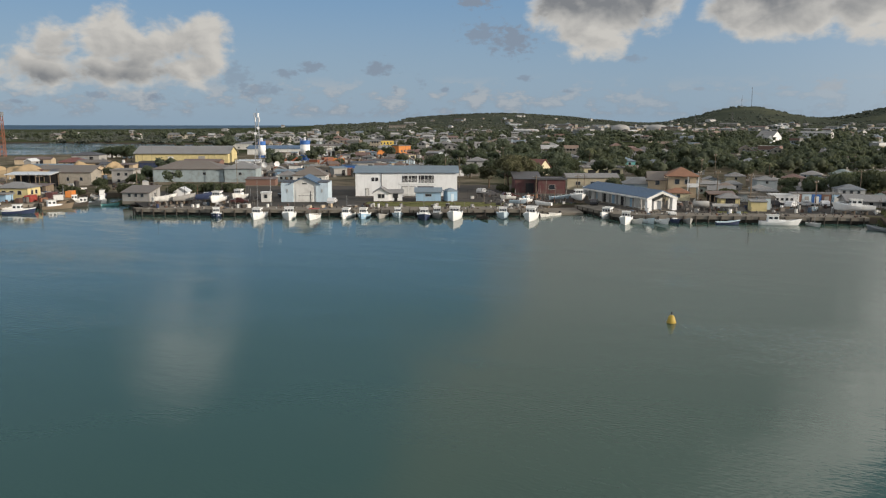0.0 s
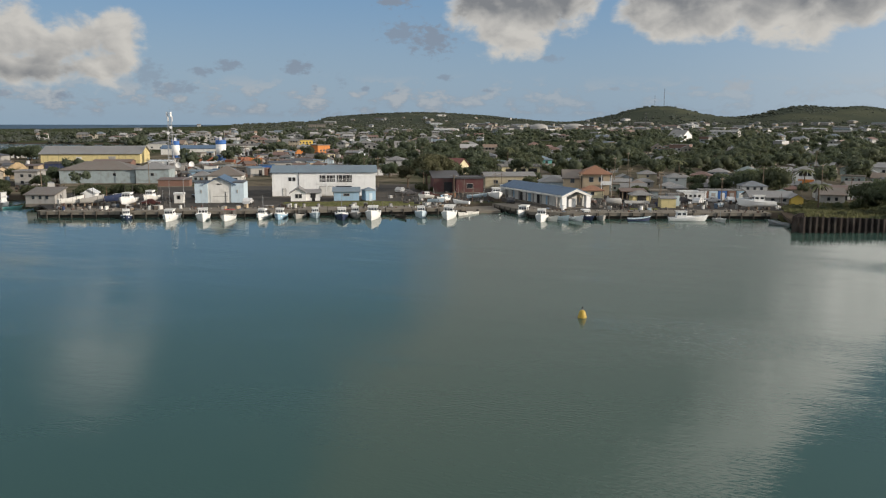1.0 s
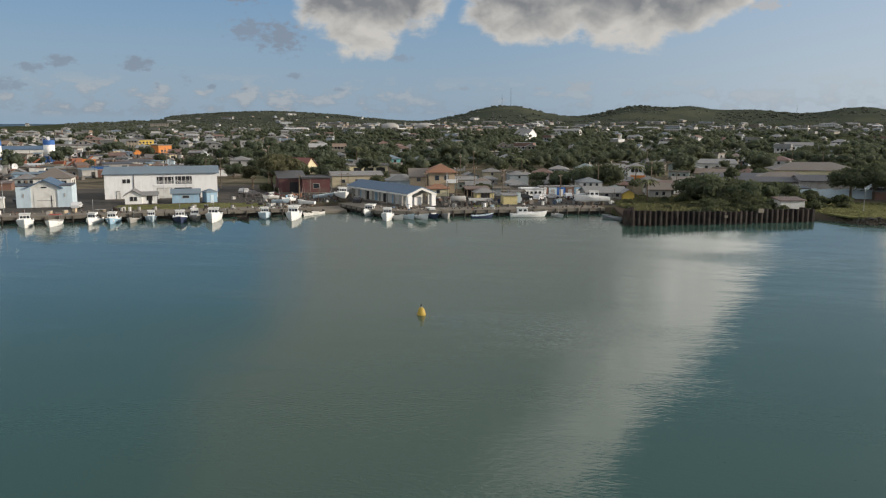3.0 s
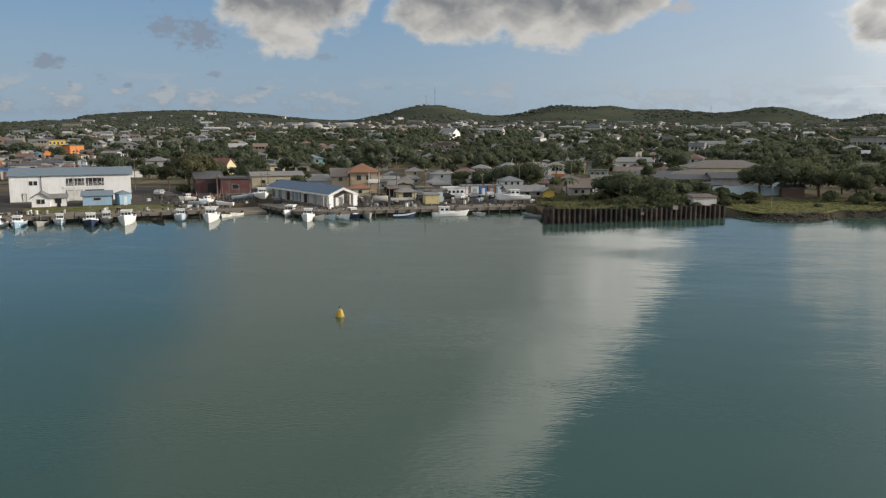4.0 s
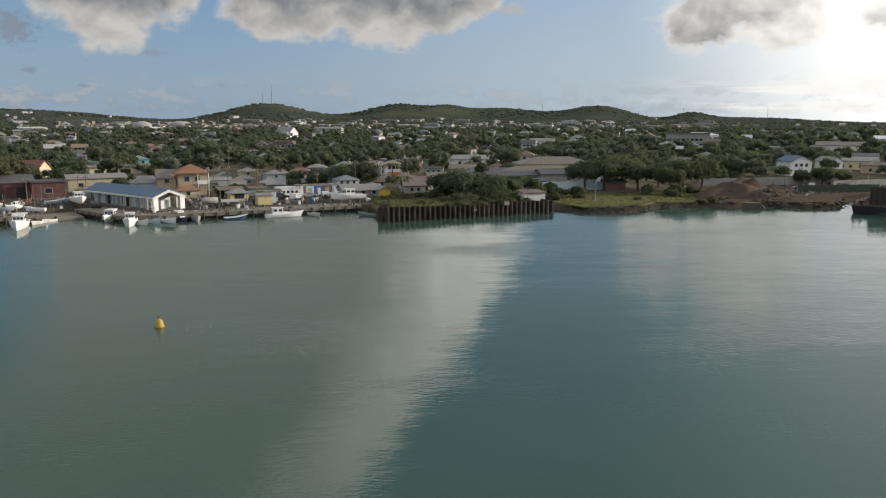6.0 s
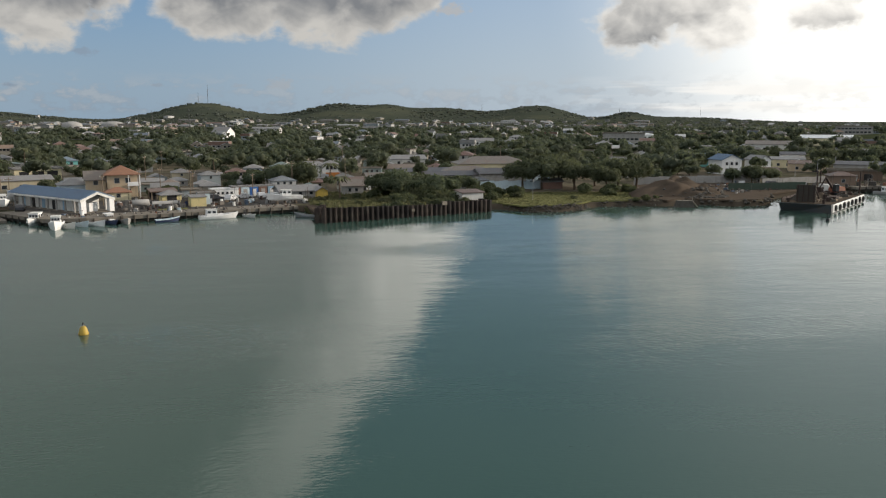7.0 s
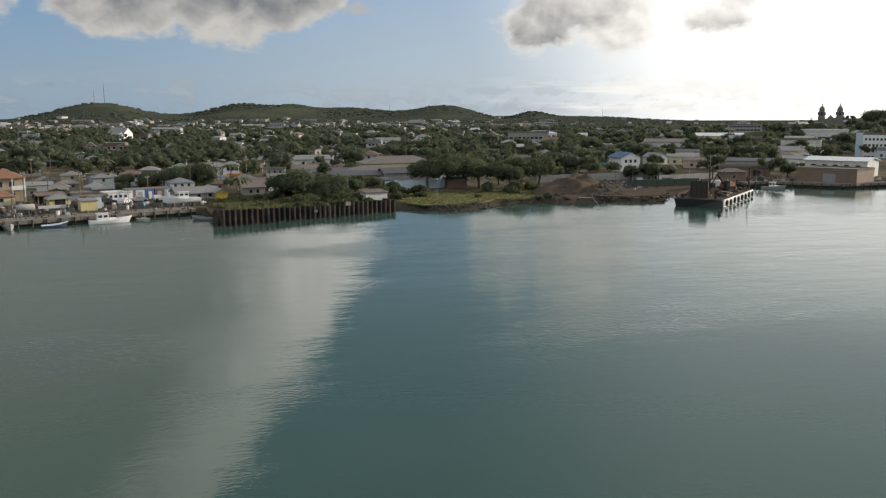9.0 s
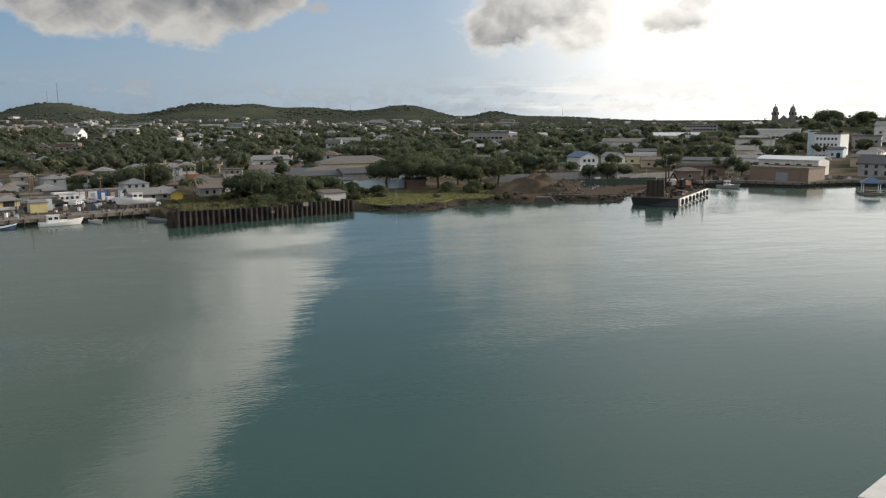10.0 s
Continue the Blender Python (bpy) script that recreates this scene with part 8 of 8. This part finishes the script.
def candidates(n, d0, d1, power, margin):
    """Places on dry land within the sweep of the view."""
    a = np.radians(rng.uniform(-22, 79, n))
    d = d0 + (d1 - d0) * rng.uniform(0, 1, n) ** power
    x, y = 9 + d * np.sin(a), -2.5 + d * np.cos(a)
    ok = (inland(x, y) > margin) & (land(x, y) > 1.0)
    return list(zip(x[ok].tolist(), y[ok].tolist()))


close = [(random.uniform(84, 170), random.uniform(183, 246)) for _ in range(900)]
wide = candidates(5000, 205, 535, 0.8, 22)
for crowded, places, limit in ((True, close, 46), (False, wide, 92)):
    for x, y in places:
        if len(spots) >= limit:
            break
        if not clear(x, y, 3.2 if crowded else 6.0) or -35 < x < 60 and y < 232 or x < -45 and y < 560:
            continue
        TAKEN.append((x, y, 3.8 if crowded else 5.4))
        spots.append((x, y, 0.62 if crowded else random.uniform(0.72, 0.92)))
small = 0
for x, y in candidates(6000, 225, 480, 0.85, 20):
    if small >= 95:
        break
    if x < 50 and y < 300 or x < -45 or x > 150 and y < 190 or not clear(x, y, 4.2):
        continue
    TAKEN.append((x, y, 4.0))
    spots.append((x, y, 0.4))
    small += 1
for x, y, size in spots:
    k = random.choices(range(7), (5, 5, 4, 4, 2, 2, 1))[0] if size > 0.5 else random.randrange(7, len(ARCH))
    size = 0.95 if size < 0.5 else size
    b, used, _ = ARCH[k]
    street = -12 - 45 * step(x, 60, 260)
    m = pose(x, y, zat(x, y) - 0.06, 0, 0, street + random.choice((0, 90)) + random.uniform(-8, 8)) @ Matrix.Diagonal((size, size, size, 1))
    if not used:
        b.matrix_basis = m
    else:
        copy_thing(b, m).matrix_basis = m
    ARCH[k][1] += 1
for b, used, _ in ARCH:
    if not used:
        b.matrix_basis = pose(160, 260, zat(160, 260) + 0.1)

near = 0
for x, y in candidates(9000, 190, 450, 0.7, 12):
    if near >= 118:
        break
    if not clear(x, y, 2.2):
        continue
    if -48 < x < 64 and y < 240 or 60 < x < 118 and y < 200:
        continue
    if x < 40 and y < 480 and random.random() < 0.82:
        continue
    tree(random.choices(range(7), (5, 4, 3, 2, 3, 2, 1))[0], x, y, random.uniform(0.6, 1.05))
    near += 1
for k, (o, r) in enumerate(KINDS):
    if PLANTED[k] == 0:
        tree(k, 180 + 8 * k, 230)

YARD_TREES = []     # trees that stand close round the houses
for x, y, size in spots:
    if size > 0.8:
        for _ in range(random.choice((1, 2, 2, 3))):
            a, d = random.uniform(2.6, 6.9), random.uniform(6.5, 9.5)
            px, py = x + d * math.cos(a), y + d * math.sin(a)
            if clear(px, py, 0.5):
                YARD_TREES.append((px, py, zat(px, py) + 0.1, random.uniform(0.55, 0.95)))
# footprints on a coarse grid, for the many
grid = {}
for x, y, r in TAKEN:
    for i in range(int((x - r) // 4), int((x + r) // 4) + 1):
        for j in range(int((y - r) // 4), int((y + r) // 4) + 1):
            grid[(i, j)] = True

# far houses: walls, hip or gable roofs, window bands, all one mesh
walls, roofs, panes = Shape(), Shape(), Shape()
count = 0
for _ in range(9000):
    if count >= 800:
        break
    a, d = random.uniform(-23, 79), 430 + 1900 * random.random() ** 1.7
    if count % 5 == 1:
        a, d = random.uniform(-12, 12), random.uniform(500, 1150)      # the crowded flats behind the yards
    if count % 4 == 0:
        a, d = random.uniform(12, 55), random.uniform(1350, 1900)      # the pale row at the foot of the hills
    x, y = 9 + d * math.sin(radians(a)), -2.5 + d * math.cos(radians(a))
    z = zat(x, y)
    if z < 1.2 or (int(x // 4), int(y // 4)) in grid or place_ok(x, y) < 25:
        continue
    if x < -60 and y < 640 or x < 30 and y > 1000 and random.random() < 0.85 or x < 44 and y < 500:
        continue
    if z > 16 and random.random() < (0.93 if a > 17 else 0.45):
        continue
    w, dd, h = random.uniform(6, 10.5), random.uniform(5.5, 8), random.choice((2.6, 2.7, 2.9, 4.8, 5.2))
    if d > 900 and random.random() < 0.2:
        w, dd, h = (1.0 if x > 60 else 0.5) * random.uniform(18, 38), random.uniform(8, 13), random.uniform(3.5, 5.5)
    rz = -12 - 45 * float(step(x, 60, 400)) + random.choice((0, 90)) + random.uniform(-10, 10)
    m = pose(x, y, z, 0, 0, rz)
    kind, rise = random.choice(("hip", "gable", "gable", "hip", "flat")), random.uniform(1.2, 2.0)
    for src, dst in ((wall_shape(w, dd, h, rise, kind), walls), (roof_shape(w, dd, h, rise, kind), roofs)):
        dst.add([m @ Vector(p) for p in src.v], src.f)
    s = Shape()
    for zz in ((1.0,) if h < 4 else (1.0, 3.9)):
        for u in spread(3 if w < 18 else 7, w):
            for v in (-1, 1):
                s.box(u, v * dd / 2, zz, 1.1, 0.12, 1.0)
        for u in spread(2, dd):
            for v in (-1, 1):
                s.box(v * w / 2, u, zz, 0.12, 1.1, 1.0)
    panes.add([m @ Vector(p) for p in s.v], s.f)
    for _ in range(random.choice((1, 1, 2, 3))):
        a, d2 = random.uniform(2.9, 5.6), 0.5 * max(w, dd) + random.uniform(2.5, 6)
        YARD_TREES.append((x + d2 * math.cos(a), y + d2 * math.sin(a), z + 0.1, random.uniform(0.6, 1.0)))
    for i in range(-1, 2):
        for j in range(-1, 2):
            grid[(int(x // 4) + i, int(y // 4) + j)] = True
    count += 1
fh = tagged(new("far_houses"), "crowd of small pale houses spread through the trees", "houses", kind="stuff")
part("walls", walls, M["far_wall"], fh)
part("roofs", roofs, M["far_roof"], fh)
part("windows", panes, M["glass"], fh)

# canopy of the town and the wooded hills
BASES = []
for k in range(5):
    r = (3.4, 4.0, 3.0, 4.6, 3.6)[k]
    BASES.append(crown_blocks(rng, r, r * 1.25, 6, 170, ICO0, 0.42))
FARB = [crown_blocks(rng, r, r * 1.25, 5, 50, ICO0, 0.62) for r in (3.4, 4.0, 3.0, 4.6)]
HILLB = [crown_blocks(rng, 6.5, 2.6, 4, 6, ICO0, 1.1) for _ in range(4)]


def canopy(name, label, bases, points, leaf="leaf_far"):
    """points: x, y, z, size."""
    tri, quad = [], []
    vs, k = [], 0
    for x, y, z, size in points:
        b = bases[int(rng.integers(0, len(bases)))]
        a = rng.uniform(0, 6.28)
        c, s = math.cos(a) * size, math.sin(a) * size
        rot = np.array([[c, s, 0], [-s, c, 0], [0, 0, size]])
        for (v, f), out in zip(b, (tri, quad)):
            vs.append(v @ rot + (x, y, z))
            out.append(f + k)
            k += len(v)
    me = raw_mesh(name, [(np.concatenate(vs), np.concatenate(tri)), (np.zeros((0, 3)), np.concatenate(quad) - k)], M[leaf])
    tagged(new(name, me), label, "trees", kind="stuff")


def sample(n, a0, a1, d0, d1, power):
    a = np.radians(rng.uniform(a0, a1, n))
    d = d0 + (d1 - d0) * rng.uniform(0, 1, n) ** power
    x, y = 9 + d * np.sin(a), -2.5 + d * np.cos(a)
    z, s = land(x, y), inland(x, y)
    patch = np.sin(x * 0.021 + 1.0) * np.sin(y * 0.017 + 0.4) + 0.6 * np.sin(x * 0.06 + y * 0.043)
    keep = (z > 0.35) & (s > 12)
    return x, y, z, patch, keep, rng.uniform(0, 1, n)


pts = []
x, y, z, patch, keep, luck = sample(13500, -23, 80, 225, 1150, 0.8)
for i in np.nonzero(keep)[0]:
    if (int(x[i] // 4), int(y[i] // 4)) in grid:
        continue
    if -48 < x[i] < 64 and y[i] < 245 or x[i] < 130 and y[i] < 205:
        continue
    left = x[i] < 44 and y[i] < 520
    flats = x[i] < 0.25 * y[i] - 40 and y[i] < 1000
    if x[i] < -70 and y[i] < 480:
        continue
    if luck[i] > (0.10 if left else 0.42 if flats else 0.80) + 0.14 * patch[i]:
        continue
    size = 0.55 + 1.0 * rng.uniform() ** 1.6
    pts.append((x[i], y[i], z[i] + 0.2 + 1.1 * size, size))
close = [p for p in pts if math.hypot(p[0], p[1]) < 560]
pts = [p for p in pts if math.hypot(p[0], p[1]) >= 560][:2700] + YARD_TREES
canopy("town_canopy", "many green trees crowding between the near houses", BASES, close[:1650])
canopy("far_canopy", "crowded green trees of the town further off", FARB, pts)
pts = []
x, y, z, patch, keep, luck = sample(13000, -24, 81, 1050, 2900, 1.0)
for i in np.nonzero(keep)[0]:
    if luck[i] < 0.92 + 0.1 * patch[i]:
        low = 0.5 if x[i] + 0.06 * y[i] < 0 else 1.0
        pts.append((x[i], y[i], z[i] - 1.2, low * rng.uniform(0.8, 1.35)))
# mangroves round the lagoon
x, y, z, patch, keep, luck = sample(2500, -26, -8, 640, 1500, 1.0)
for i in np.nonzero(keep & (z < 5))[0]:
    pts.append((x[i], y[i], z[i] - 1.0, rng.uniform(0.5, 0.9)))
# leaf_hill carries the distance haze in its colour
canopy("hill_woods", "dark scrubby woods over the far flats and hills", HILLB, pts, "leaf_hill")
# taller dark trees at the back of the fill
plant(((0, 133, 160, 1.05), (5, 137.5, 158, 0.95), (1, 141, 160, 1.1), (0, 144.5, 156, 1.05), (5, 148.5, 155, 0.75), (2, 151.5, 153, 0.85), (0, 155, 152, 0.85), (4, 129.5, 158.5, 0.9), (4, 158, 148, 1.1), (4, 140, 153.5, 1.0)))
